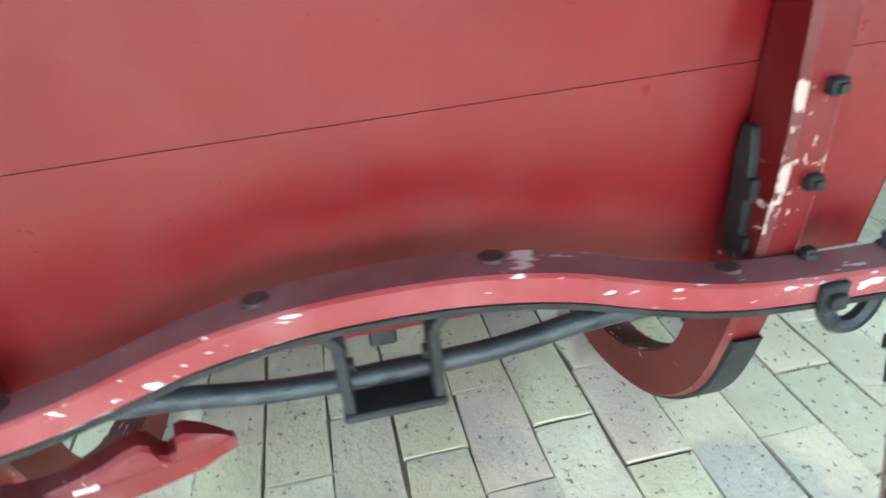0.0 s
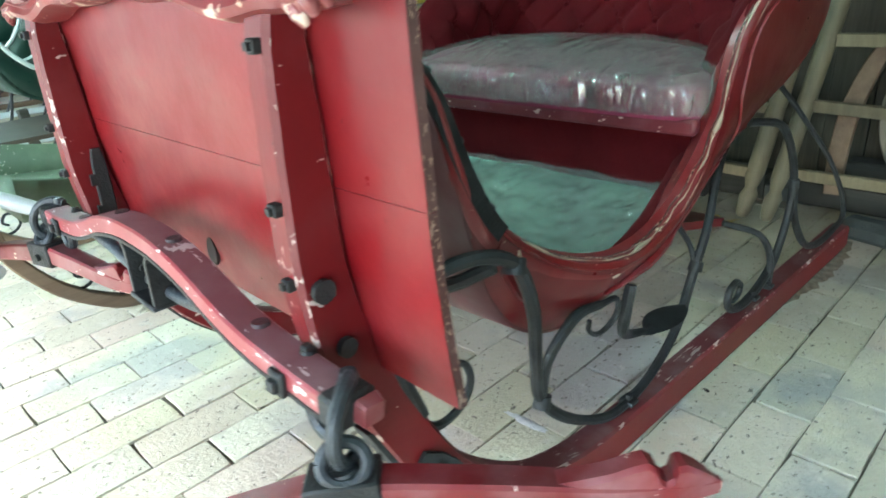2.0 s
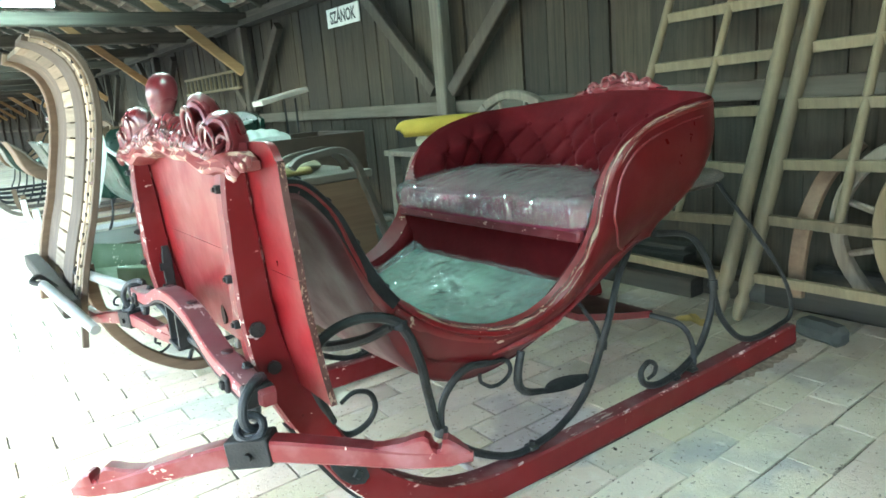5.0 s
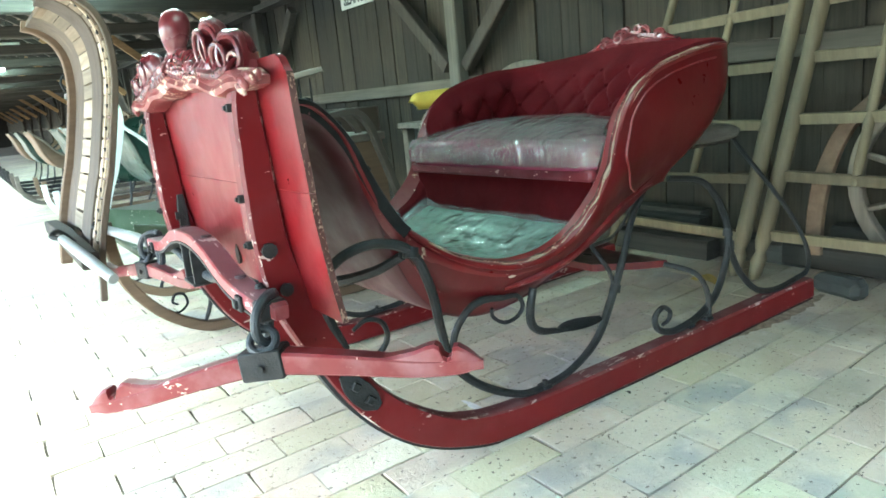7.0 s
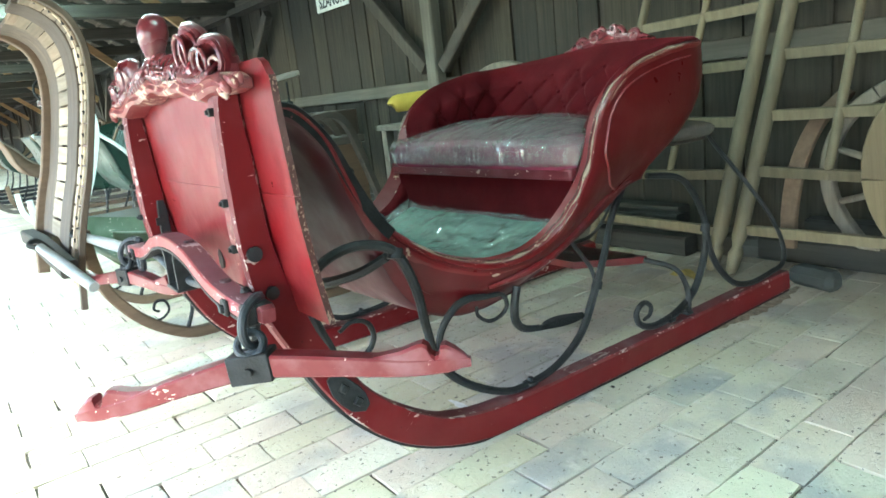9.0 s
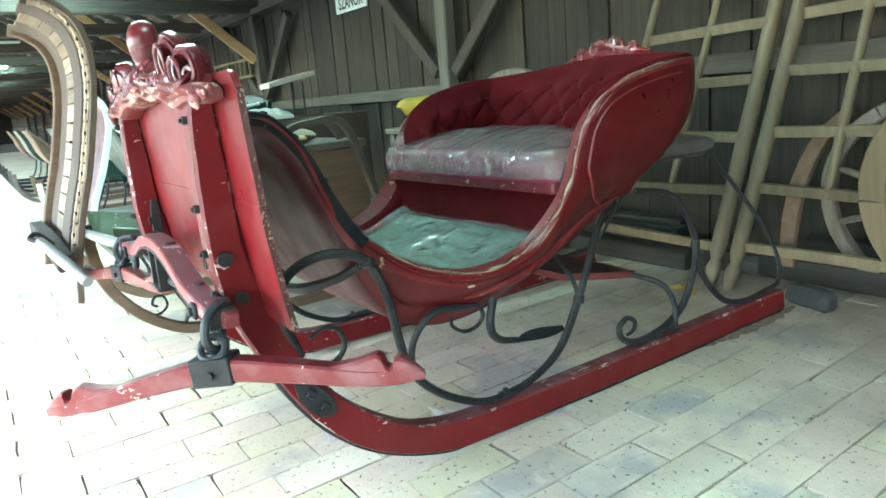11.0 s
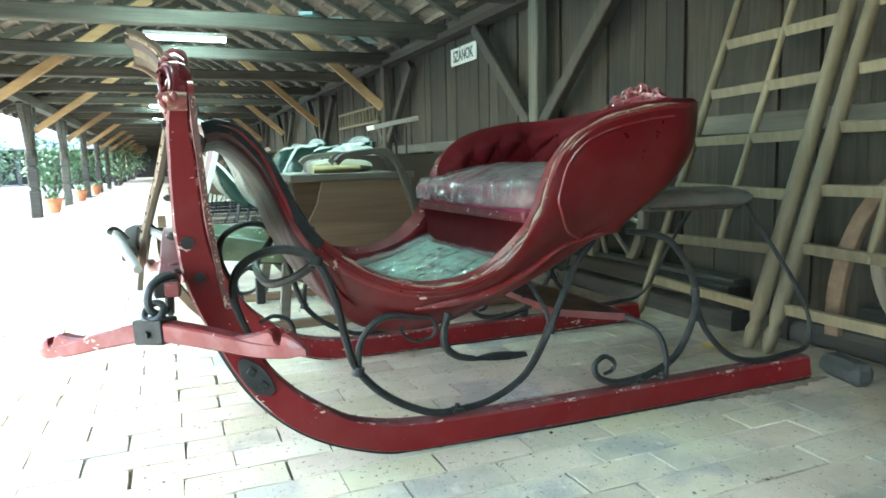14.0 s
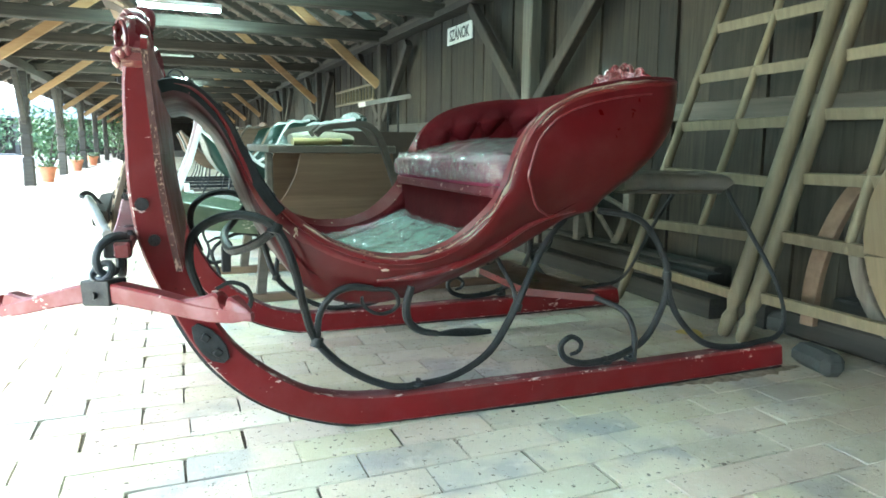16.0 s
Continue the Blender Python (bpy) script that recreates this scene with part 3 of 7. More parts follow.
for side in (0, 1):
    fy = (lambda y: y) if side == 0 else (lambda y: 2 * YC - y)
    bm = B()
    shoe = B()
    rows, srows = [], []
    for i, (a, b) in enumerate(zip(fr, re)):
        d = (b - a)
        dn = d.normalized()
        o = inset((a.z + b.z) / 2)
        n_ = slim((a.z + b.z) / 2)
        y0, y1 = -0.012 + o + n_, 0.050 + o - n_
        c = 0.007
        wob = 0.0015 * noisy(i * 0.4, side)
        rows.append([Vector((q.x + wob, fy(y), q.z)) for q, y in ((a, y0 + c), (a, y1 - c), (a + dn * c, y1), (b - dn * c, y1), (b, y1 - c), (b, y0 + c), (b - dn * c, y0), (a + dn * c, y0))])
        if 0.0 <= a.z < 0.40:
            srows.append([Vector((q.x, fy(y), q.z)) for q, y in ((a - dn * 0.008, y0 + 0.006), (a - dn * 0.008, y1 - 0.010), (a + dn * 0.002, y1 - 0.008), (a + dn * 0.002, y0 + 0.004))])
    vs = grid(bm, rows, close=True, edges=(1, 3, 5, 7))
    bm.faces.new(vs[0][::-1])
    bm.faces.new(vs[-1])
    for p_, q_ in zip(vs, vs[1:]):
        if p_[4].co.z < 0.30:
            bm.faces.get((p_[4], p_[5], q_[5], q_[4])).material_index = 2
    runner = part("runner", bm, RED_RUNNER, sleigh, "scuffed red runner that bends up into the dashboard post", edge=RUNNER_EDGE)
    runner.data.materials.append(RUNNER_TOP)
    vs = grid(shoe, srows, close=True)
    shoe.faces.new(vs[0][::-1])
    shoe.faces.new(vs[-1])
    part("iron_shoe", shoe, IRON, runner, "black iron sole")
    for (x, z), r in (((-1.493, 0.636), 0.017), ((-1.467, 0.543), 0.015)):
        bm = B()
        disc(bm, (x, fy(-0.014 + inset(z) + slim(z)), z), (0, 1, 0), r, 0.014, 12)
        part("side_bolt", bm, IRON, runner, "black round bolt head")
    bm = B()
    bar(bm, cr([(-1.378, fy(-0.014 + inset(0.33)), 0.322), (-1.352, fy(-0.014 + inset(0.29)), 0.286), (-1.325, fy(-0.014 + inset(0.25)), 0.252), (-1.300, fy(-0.014 + inset(0.22)), 0.226)], 6), (0, 1, 0), 0.010, [0.018, 0.052, 0.060, 0.054, 0.020])
    for x, z in ((-1.352, 0.290), (-1.322, 0.250)):
        box(bm, (x - 0.010, fy(-0.022 + inset(z)) - 0.006, z - 0.010), (x + 0.010, fy(-0.022 + inset(z)) + 0.006, z + 0.010), Matrix.Translation((x, 0, z)) @ Matrix.Rotation(0.7, 4, "Y") @ Matrix.Translation((-x, 0, -z)), 0.002)
    part("iron_plate", bm, IRON, runner, "black bolted iron plate")
    for z, x in ((0.939, -1.526), (0.752, -1.528), (0.652, -1.524)):
        bm = B()
        box(bm, (x - 0.011, fy(0.073) - 0.0085, z - 0.0085), (x + 0.004, fy(0.073) + 0.0085, z + 0.0085), None, 0.002)
        box(bm, (x - 0.016, fy(0.073) - 0.0045, z - 0.0045), (x - 0.010, fy(0.073) + 0.0045, z + 0.0045))
        part("square_nut", bm, IRON, runner, "black square nut")
    bm = B()
    bar(bm, [Vector((-1.468, fy(0.105), z)) for z in (0.545, 0.60, 0.665, 0.70)], (0, 1, 0), 0.020, [0.03, 0.032, 0.03, 0.02])
    box(bm, (-1.492, fy(0.105) - 0.010, 0.62), (-1.478, fy(0.105) + 0.010, 0.645))
    box(bm, (-1.492, fy(0.105) - 0.010, 0.555), (-1.478, fy(0.105) + 0.010, 0.575))
    part("angle_iron", bm, IRON, runner, "black angle iron beside the post")

# dashboard: two boards, slightly curved, behind the posts
DASH = [(-1.472, 1.028), (-1.468, 0.95), (-1.463, 0.88), (-1.455, 0.79), (-1.451, 0.728), (-1.441, 0.65), (-1.428, 0.563), (-1.414, 0.487)]
prof = cr([(x, 0, z) for x, z in DASH], 6)


def dash_x(z):
    zs = [q.z for q in prof][::-1]
    return float(np.interp(z, zs, [q.x for q in prof][::-1]))


dashboard = thing("dashboard", "", "")
dashboard.parent = sleigh
tagged(dashboard, "glossy red curved dashboard of two boards")
ys = list(np.linspace(-0.106, 2 * YC + 0.106, 60))


def board(z_lo, z_hi, name, mat):
    bm = B()
    rows = []
    zs = np.linspace(z_hi, z_lo, 16)
    for z in zs:
        row = []
        for y in ys:
            x = dash_x(z) + 0.0010 * noisy(y * 3, z * 3)
            row.append((x, y, z))
        rows.append(row)
    # the upper outer corners are rounded
    front = [[Vector(q) for q in r] for r in rows]
    back = [[Vector((q[0] + 0.014, q[1], q[2])) for q in r] for r in rows]
    for grp in (front, back):
        for r in grp:
            for q in r:
                e = min(q.y + 0.106, 2 * YC + 0.106 - q.y)
                top = 1.028 - (0.035 * (1 - e / 0.045) ** 2 if e < 0.045 else 0.0)
                q.z = min(q.z, top)
    grid(bm, front)
    grid(bm, back, flip=True)
    for i in (0, -1):
        grid(bm, [front[i], back[i]])
    ob = part(name, bm, mat, dashboard)
    for i in (0, -1):
        em = B()
        rows = []
        for a, b in zip(front, back):
            o = Vector((0, -0.0012 if i == 0 else 0.0012, 0))
            rows.append([a[i] + o, b[i] + o])
        grid(em, rows)
        part("board_edge", em, EDGE_RAW, ob, "rough chipped board edge")


board(0.7632, 1.028, "upper_board", RED)
board(0.487, 0.7622, "lower_board", RED)
# no hole is cut: a dark disc paints the shade inside the slot
bm = B()
disc(bm, (dash_x(0.552) - 0.002, YC - 0.005, 0.552), (1, 0, 0), 0.018, 0.006, 14)
for v in bm.verts:
    v.co.z = 0.552 + (v.co.z - 0.552) * 1.6
part("pole_slot", bm, plain("slot_shade", (0.02, 0.012, 0.01), 0.9), dashboard, "dark disc painted as the shade in an oval slot")

# carved crest over the dashboard
bm = B()
wave = lambda y: 0.986 + 0.018 * (1 + math.cos(math.pi * min(1.0, abs(y - YC) / 0.461))) + 0.006 * math.cos((y - YC) * 26)
rows = []
for y in np.linspace(-0.032, 2 * YC + 0.032, 90):
    z = wave(y)
    e = max(0.05, min(1.0, (y + 0.045) / 0.06, (2 * YC + 0.045 - y) / 0.06))
    h = (0.022 + 0.0015 * noisy(y * 14, 2.0)) * (0.25 + 0.75 * e)
    lip = 0.002 * noisy(y * 16, 7.0)
    rows.append([(x + lip, y, z + dz * h) for x, dz in ((-1.474, -0.95), (-1.512, -1.0), (-1.533, -0.72), (-1.540, -0.25), (-1.534, 0.20), (-1.541, 0.45), (-1.536, 0.75), (-1.515, 0.95), (-1.474, 0.9))])
vs = grid(bm, rows, close=True)
bm.faces.new(vs[0][::-1])
bm.faces.new(vs[-1])
moulding = part("crest_moulding", bm, CREST_WORN, sleigh, "wavy carved moulding with flaked red and cream paint")
for s in (0, 1):
    fy = (lambda y: y) if s == 0 else (lambda y: 2 * YC - y)
    bm = B()
    for x, y0, y1, z0, z1, r in ((-1.524, -0.016, -0.036, 0.990, 0.976, 0.010), (-1.512, -0.022, -0.044, 0.994, 0.984, 0.011), (-1.500, -0.024, -0.042, 0.998, 0.992, 0.010), (-1.524, -0.004, -0.018, 0.980, 0.966, 0.009)):
        tube(bm, [(x, fy(y0 + 0.03), z0 + 0.006), (x - 0.004, fy(y0), z0), (x - 0.004, fy(y1), z1 + 0.004), (x, fy(y1 - 0.004), z1 - 0.008)], [r * 0.7, r, r * 1.1, r * 0.45], 9, 5)
    part("leaf_end", bm, CREST_WORN, moulding)
bm = B()


def hood(bm, cy, cz, ry, rz, s, lean):
    """A curled leaf: a thick horseshoe with a rolled front lip and a hollow in it."""
    prof_h = ((-1.478, 0.36), (-1.508, 0.42), (-1.526, 0.48), (-1.536, 0.60), (-1.534, 0.74), (-1.527, 0.79), (-1.528, 0.86), (-1.520, 0.97), (-1.508, 0.99), (-1.494, 1.06), (-1.474, 1.00), (-1.460, 0.8))
    c, sn = math.cos(0.75), -s * math.sin(0.75)
    turned = lambda x, dy, z: (-1.503 + (x + 1.503) * c - dy * sn * 0.6, cy + (x + 1.503) * sn + dy * c, z)
    rows = []
    for k, a in enumerate(np.linspace(-0.75, math.pi + 0.75, 30)):
        w = 1 + 0.03 * math.sin(a * 5 + cy * 40) + 0.02 * noisy(a * 4, cy * 9)
        rows.append([turned(x, s * lean * (cz - z0) + f * w * ry * math.cos(a), z0) for x, f in prof_h for z0 in [cz + f * w * rz * math.sin(a)]])
    vs = grid(bm, rows, close=True)
    bm.faces.new(vs[0][::-1])
    bm.faces.new(vs[-1])
    # the hollow's floor and a curl in it
    rows = []
    for f in (0.0, 0.4, 0.75):
        rows.append([turned(-1.480 - 0.004 * (1 - f), f * ry * math.cos(a), cz + f * rz * math.sin(a)) for a in np.linspace(0, 2 * math.pi, 19)[:-1]])
    grid(bm, rows, close=True)
    pts = []
    for k in range(16):
        a = -2.0 + s * k / 15 * 4.6
        q = 1 - 0.6 * k / 15
        pts.append(turned(-1.512 - 0.008 * k / 15, 0.50 * ry * q * math.cos(a), cz - 0.25 * rz + 0.5 * rz * q * math.sin(a)))
    tube(bm, pts, [0.009, 0.008, 0.006, 0.004], 7, 3)


for s in (-1, 1):
    yy = lambda d: YC + s * d * 0.98
    hood(bm, yy(0.455), 1.040, 0.050, 0.052, s, 0.10)
    hood(bm, yy(0.335), 1.066, 0.044, 0.066, s, 0.16)
    hood(bm, yy(0.395), 1.020, 0.026, 0.026, s, 0.0)
    # folds that run down between the curls, and short fingers under them
    for k in range(11):
        d = 0.290 - 0.0245 * k
        top = 1.034 + 0.062 * max(0.0, 1 - d / 0.40) + 0.008 * math.sin(k * 2.1)
        tube(bm, [(-1.488, yy(d - 0.010), top), (-1.510, yy(d - 0.006), top - 0.006), (-1.527 - 0.004 * math.sin(k * 1.7), yy(d), top - 0.032), (-1.526, yy(d + 0.006), wave(yy(d)) + 0.022), (-1.518, yy(d + 0.014), wave(yy(d)) + 0.008)], [0.009, 0.012, 0.0135, 0.010, 0.007], 8, 4)
    # fine ridges of drapery over the middle and along the backs of the tall curls
    for k in range(13):
        d = 0.012 + 0.021 * k
        z1 = wave(yy(d)) + 0.020
        z0 = 1.078 - 0.10 * d + 0.010 * math.sin(k * 1.9)
        tube(bm, [(-1.500, yy(d * 0.78), z0), (-1.526, yy(d * 0.86), z0 - 0.010), (-1.5345 - 0.003 * math.sin(k * 2.3), yy(d * 0.96), 0.5 * (z0 + z1)), (-1.533, yy(d + 0.004 * math.sin(k)), z1)], [0.004, 0.0065, 0.0075, 0.004], 7, 4)
    for k in range(6):
        d = 0.03 + 0.028 * k
        tube(bm, [(-1.526, yy(d), wave(yy(d)) + 0.032), (-1.536, yy(d + 0.002), wave(yy(d)) + 0.024), (-1.534, yy(d + 0.004), wave(yy(d)) + 0.012)], [0.007, 0.009, 0.006], 7, 3)
    # folds that hang out of the curls
    for d, z0, q0, h in ((0.335, 1.075, 0.030, 0.055), (0.455, 1.045, 0.032, 0.042)):
        for k in range(5):
            e = d - q0 + 2 * q0 * k / 4
            low = wave(yy(e)) + 0.010
            tube(bm, [(-1.506, yy(e * 0.98), z0 - 0.2 * h), (-1.526, yy(e - 0.010), z0 - 0.6 * h), (-1.534 - 0.002 * (k % 2), yy(e - 0.014), 0.5 * (z0 - 0.6 * h + low)), (-1.530, yy(e - 0.024), low)], [0.004, 0.0065, 0.0075, 0.004], 7, 4)
        # a thin rolled lip round the opening
        lip = []
        for k in range(15):
            a = -0.5 + k / 14 * (math.pi + 1.0)
            lip.append((-1.534 - 0.003 * math.sin(a), yy(d) + 0.84 * q0 * 1.45 * math.cos(a) - s * 0.012, z0 - 0.010 + 0.72 * h * math.sin(a)))
        tube(bm, lip, [0.003, 0.0055, 0.0055, 0.003], 7, 2)
    for d, z0, z1 in ((0.375, 1.060, 1.0), (0.415, 1.040, 0.995), (0.30, 1.050, 1.005)):
        tube(bm, [(-1.515, yy(d), z0), (-1.530, yy(d - 0.008), (z0 + z1) / 2), (-1.520, yy(d + 0.012), z1)], [0.008, 0.011, 0.006], 7, 5)
    # long curls that sweep from the middle out to the ends, and ridges over the shoulders
    for k, (d0, z0, d1, z1) in enumerate(((0.04, 1.088, 0.20, 1.046), (0.05, 1.074, 0.24, 1.030), (0.06, 1.060, 0.28, 1.020), (0.22, 1.052, 0.40, 1.014), (0.30, 1.034, 0.46, 1.006))):
        dm, zm = (d0 + d1) / 2, (z0 + z1) / 2 - 0.012
        tube(bm, [(-1.512, yy(d0), z0), (-1.531, yy(dm * 0.85), zm + 0.010), (-1.533, yy(dm * 1.12), zm - 0.002), (-1.528, yy(d1), z1), (-1.522, yy(d1 + 0.014), z1 + 0.012)], [0.006, 0.010, 0.010, 0.008, 0.004], 8, 5)
    for d, z, r in ((0.10, 1.068, 0.026), (0.055, 1.078, 0.024)):
        ball(bm, Matrix.Translation((-1.505, yy(d), z)) @ Matrix.Diagonal((0.022, r, 0.026, 1)), 12, 8)
rows = []
for y in np.linspace(0.025, 2 * YC - 0.025, 70):
    d = abs(y - YC)
    top = 1.022 + 0.066 * max(0, 1 - d / 0.41) + 0.006 * math.sin(y * 70)
    o = 0.003 * math.sin(y * 95)
    w0 = wave(y)
    rows.append([(-1.474, y, w0), (-1.522 - o, y, w0 + 0.008), (-1.522 + o, y, 0.5 * (w0 + top)), (-1.508 + o, y, top), (-1.476, y, top)])
vs = grid(bm, rows, close=True)
bm.faces.new(vs[0][::-1])
bm.faces.new(vs[-1])
# a plain rounded shape for the carved head in the middle of the crest
rows = []
for z, r in ((1.050, 0.044), (1.068, 0.036), (1.082, 0.026), (1.094, 0.023), (1.102, 0.026), (1.112, 0.032), (1.128, 0.038), (1.150, 0.043), (1.170, 0.042), (1.188, 0.034), (1.198, 0.021), (1.202, 0.006)):
    rows.append([(-1.505 - 0.10 * (1.13 - z) + 0.90 * r * math.cos(a), YC - 0.01 + 0.70 * r * math.sin(a), z) for a in (2 * math.pi * k / 20 for k in range(20))])
vs = grid(bm, rows, close=True)
bm.faces.new(vs[-1])
part("carved_crest", bm, RED_CARVED, sleigh, "glossy dark red carved crest of scrolls and leaves with a plain head")

# crossbar in front of the posts
BAR_X = -1.541
BAR = [(-0.062, 0.530), (0.02, 0.532), (0.12, 0.539), (0.19, 0.550), (0.255, 0.568), (0.34, 0.595), (0.43, 0.611), (0.515, 0.615)]
BAR += [(2 * YC - y, z) for y, z in BAR[-2::-1]]
path = cr([(BAR_X, y, z) for y, z in BAR], 6)


def bar_z(y):
    return float(np.interp(y, [q.y for q in path], [q.z for q in path]))


bm = B()
bar(bm, [q + Vector((0, 0, 0.009)) for q in path], (1, 0, 0), 0.054, 0.033, dusty=0)
crossbar = part("crossbar", bm, CROSS, sleigh, "wavy red crossbar with rubbed white edges", edge=CROSS_EDGE)
crossbar.data.materials.append(CROSS_TOP)
bm = B()
bar(bm, [q + Vector((-0.002, 0, -0.0105)) for q in path[2:-2]], (1, 0, 0), 0.050, 0.007)
part("strap_iron", bm, IRON, crossbar, "black iron strap under the crossbar")
bm = B()
ROD = [(0.20, 0.546), (0.245, 0.543), (0.31, 0.538), (0.405, 0.524), (YC, 0.521)]
ROD += [(2 * YC - y, z) for y, z in ROD[-2::-1]]
tube(bm, [(BAR_X + 0.008, y, z) for y, z in ROD], 0.0125, 10, 4)
part("truss_rod", bm, IRON_WORN, crossbar, "black round rod under the crossbar")
for s_, y in ((-1, YC - 0.045), (1, YC + 0.045)):
    bm = B()
    bar(bm, [Vector((BAR_X - 0.002, y + s_ * 0.012, bar_z(y) - 0.014)), Vector((BAR_X - 0.002, y, bar_z(y) - 0.030)), Vector((BAR_X - 0.002, y, 0.501))], (1, 0, 0), 0.046, 0.011)
    disc(bm, (BAR_X + 0.000, y - s_ * 0.007, 0.545), (0, 1, 0), 0.008, 0.008, 10)
    part("bracket_cheek", bm, IRON, crossbar, "black iron cheek of the pole bracket")
bm = B()
box(bm, (BAR_X - 0.030, YC - 0.052, 0.493), (BAR_X + 0.024, YC + 0.052, 0.504), None, 0.003)
part("pole_bracket", bm, IRON, crossbar, "black iron bracket for the pole")
for y in (0.156, 0.405, 2 * YC - 0.405, 2 * YC - 0.156):
    bm = B()
    disc(bm, (BAR_X + 0.008, y, bar_z(y) + 0.0265), (0, 0, 1), 0.0145, 0.005, 14, 0.012)
    part("bolt", bm, BOLT_WORN, crossbar, "worn dark bolt head")
for y in (0.057, 2 * YC - 0.057):
    bm = B()
    box(bm, (BAR_X - 0.036, y - 0.016, 0.518), (BAR_X - 0.026, y + 0.016, 0.554), None, 0.003)
    box(bm, (BAR_X - 0.044, y - 0.009, 0.526), (BAR_X - 0.034, y + 0.009, 0.544), None, 0.002)
    part("nut_plate", bm, IRON, crossbar, "black square nut on a plate")
    bm = B()
    disc(bm, (BAR_X + 0.018, y, 0.5605), (0, 0, 1), 0.013, 0.007, 12, 0.010)
    box(bm, (BAR_X + 0.010, y - 0.007, 0.561), (BAR_X + 0.024, y + 0.007, 0.570), None, 0.002)
    part("top_nut", bm, IRON, crossbar, "small black nut at the foot of the post")


def hitch(side):
    """End cap, hook, ring and swingletree at one end of the crossbar."""
    fy = (lambda y: y) if side == 0 else (lambda y: 2 * YC - y)
    bm = B()
    ye = -0.069
    box(bm, (BAR_X - 0.031, min(fy(ye), fy(ye + 0.040)), 0.517), (BAR_X + 0.029, max(fy(ye), fy(ye + 0.040)), 0.560), None, 0.005)
    part("end_cap", bm, IRON, crossbar, "black iron cap on the end of the crossbar")
    bm = B()
    bar(bm, [Vector((BAR_X + 0.010, fy(ye - 0.001), 0.539)), Vector((BAR_X + 0.010, fy(ye - 0.018), 0.536))], (1, 0, 0), [0.036, 0.028], [0.036, 0.030])
    part("tenon", bm, RED_WORN, crossbar, "worn red tenon end of the crossbar")
    bm = B()
    tube(bm, [(BAR_X + 0.018, fy(-0.032), 0.562), (BAR_X + 0.002, fy(-0.050), 0.568), (BAR_X - 0.020, fy(-0.066), 0.563), (BAR_X - 0.038, fy(-0.076), 0.544), (BAR_X - 0.045, fy(-0.080), 0.517), (BAR_X - 0.040, fy(-0.078), 0.493), (BAR_X - 0.025, fy(-0.073), 0.481), (BAR_X - 0.008, fy(-0.069), 0.485), (BAR_X - 0.001, fy(-0.066), 0.496)], [0.010, 0.0125, 0.0105, 0.0095, 0.0095, 0.0095, 0.009, 0.008, 0.007], 9, 5)
    disc(bm, (BAR_X + 0.010, fy(-0.040), 0.570), (0, 0, 1), 0.013, 0.012, 12, 0.010)
    part("hook", bm, IRON_WORN, crossbar, "heavy iron hook")
    bm = B()
    tube(bm, [(BAR_X, fy(0.036), 0.517), (BAR_X, fy(0.032), 0.490), (BAR_X, fy(0.018), 0.471), (BAR_X, fy(-0.004), 0.469), (BAR_X, fy(-0.020), 0.486), (BAR_X, fy(-0.028), 0.518)], 0.0105, 8, 4)
    part("staple", bm, IRON_WORN, crossbar, "curved iron staple")
    px, py, pz = -1.572, fy(-0.074), 0.441
    tree = thing("swingletree", "", "")
    tree.parent = sleigh
    tagged(tree, "red swingletree with notched horn ends hanging from a ring")
    if side == 0:
        a, b = Vector((-1.262, -0.380, 0.436)), Vector((-1.872, 0.190, 0.350))
    else:
        a, b = Vector((-1.50, 0.69, 0.446)), Vector((-1.69, 1.53, 0.379))
    mid = Vector((px, py, pz))
    d = (b - a).normalized()
    sidev = d.cross(Vector((0, 0, 1))).normalized()
    pts = [a, a.lerp(mid, 0.10) + Vector((0, 0, -0.004)), a.lerp(mid, 0.30) + Vector((0, 0, -0.008)), a.lerp(mid, 0.65) + Vector((0, 0, 0.0)), mid, b.lerp(mid, 0.65) + Vector((0, 0, 0.002)), b.lerp(mid, 0.30) + Vector((0, 0, -0.006)), b.lerp(mid, 0.10) + Vector((0, 0, -0.003)), b]
    bm = B()
    bar(bm, cr(pts, 5), sidev, [0.012, 0.034, 0.040, 0.044, 0.046, 0.044, 0.040, 0.034, 0.012], [0.012, 0.030, 0.034, 0.042, 0.048, 0.042, 0.034, 0.030, 0.012])
    part("beam", bm, RED_WORN, tree, edge=RED_EDGE)
    for e in (a, b):
        w = (mid - e).normalized()
        side_line = ((0.0, 0.002), (0.012, 0.014), (0.028, 0.026), (0.046, 0.036), (0.055, 0.034), (0.058, 0.018), (0.066, 0.013), (0.074, 0.018), (0.080, 0.034), (0.090, 0.040), (0.106, 0.036), (0.130, 0.026), (0.165, 0.018), (0.20, 0.012))
        bm = B()
        rows = []
        for t, h in side_line:
            half_w = 0.017 * min(1.0, 0.25 + t / 0.05)
            o = e + w * t
            rows.append([o + sidev * u * half_w + Vector((0, 0, z)) for u, z in ((-1, -0.012), (1, -0.012), (1, h - 0.006), (0.7, h), (-0.7, h), (-1, h - 0.006))])
        vs = grid(bm, rows, close=True)
        bm.faces.new(vs[0][::-1])
        bm.faces.new(vs[-1])
        part("horn", bm, RED_WORN, tree, "notched horn end")
    bm = B()
    m = Matrix.Translation(mid) @ Matrix((d, sidev, d.cross(sidev) * -1)).transposed().to_4x4()
    box(bm, (-0.045, -0.028, -0.030), (0.045, 0.028, 0.030), m, 0.003)
    for u in (-0.031, 0.031):
        disc(bm, m @ Vector((0, u, -0.004)), m.to_3x3() @ Vector((0, 1, 0)), 0.009, 0.010, 10)
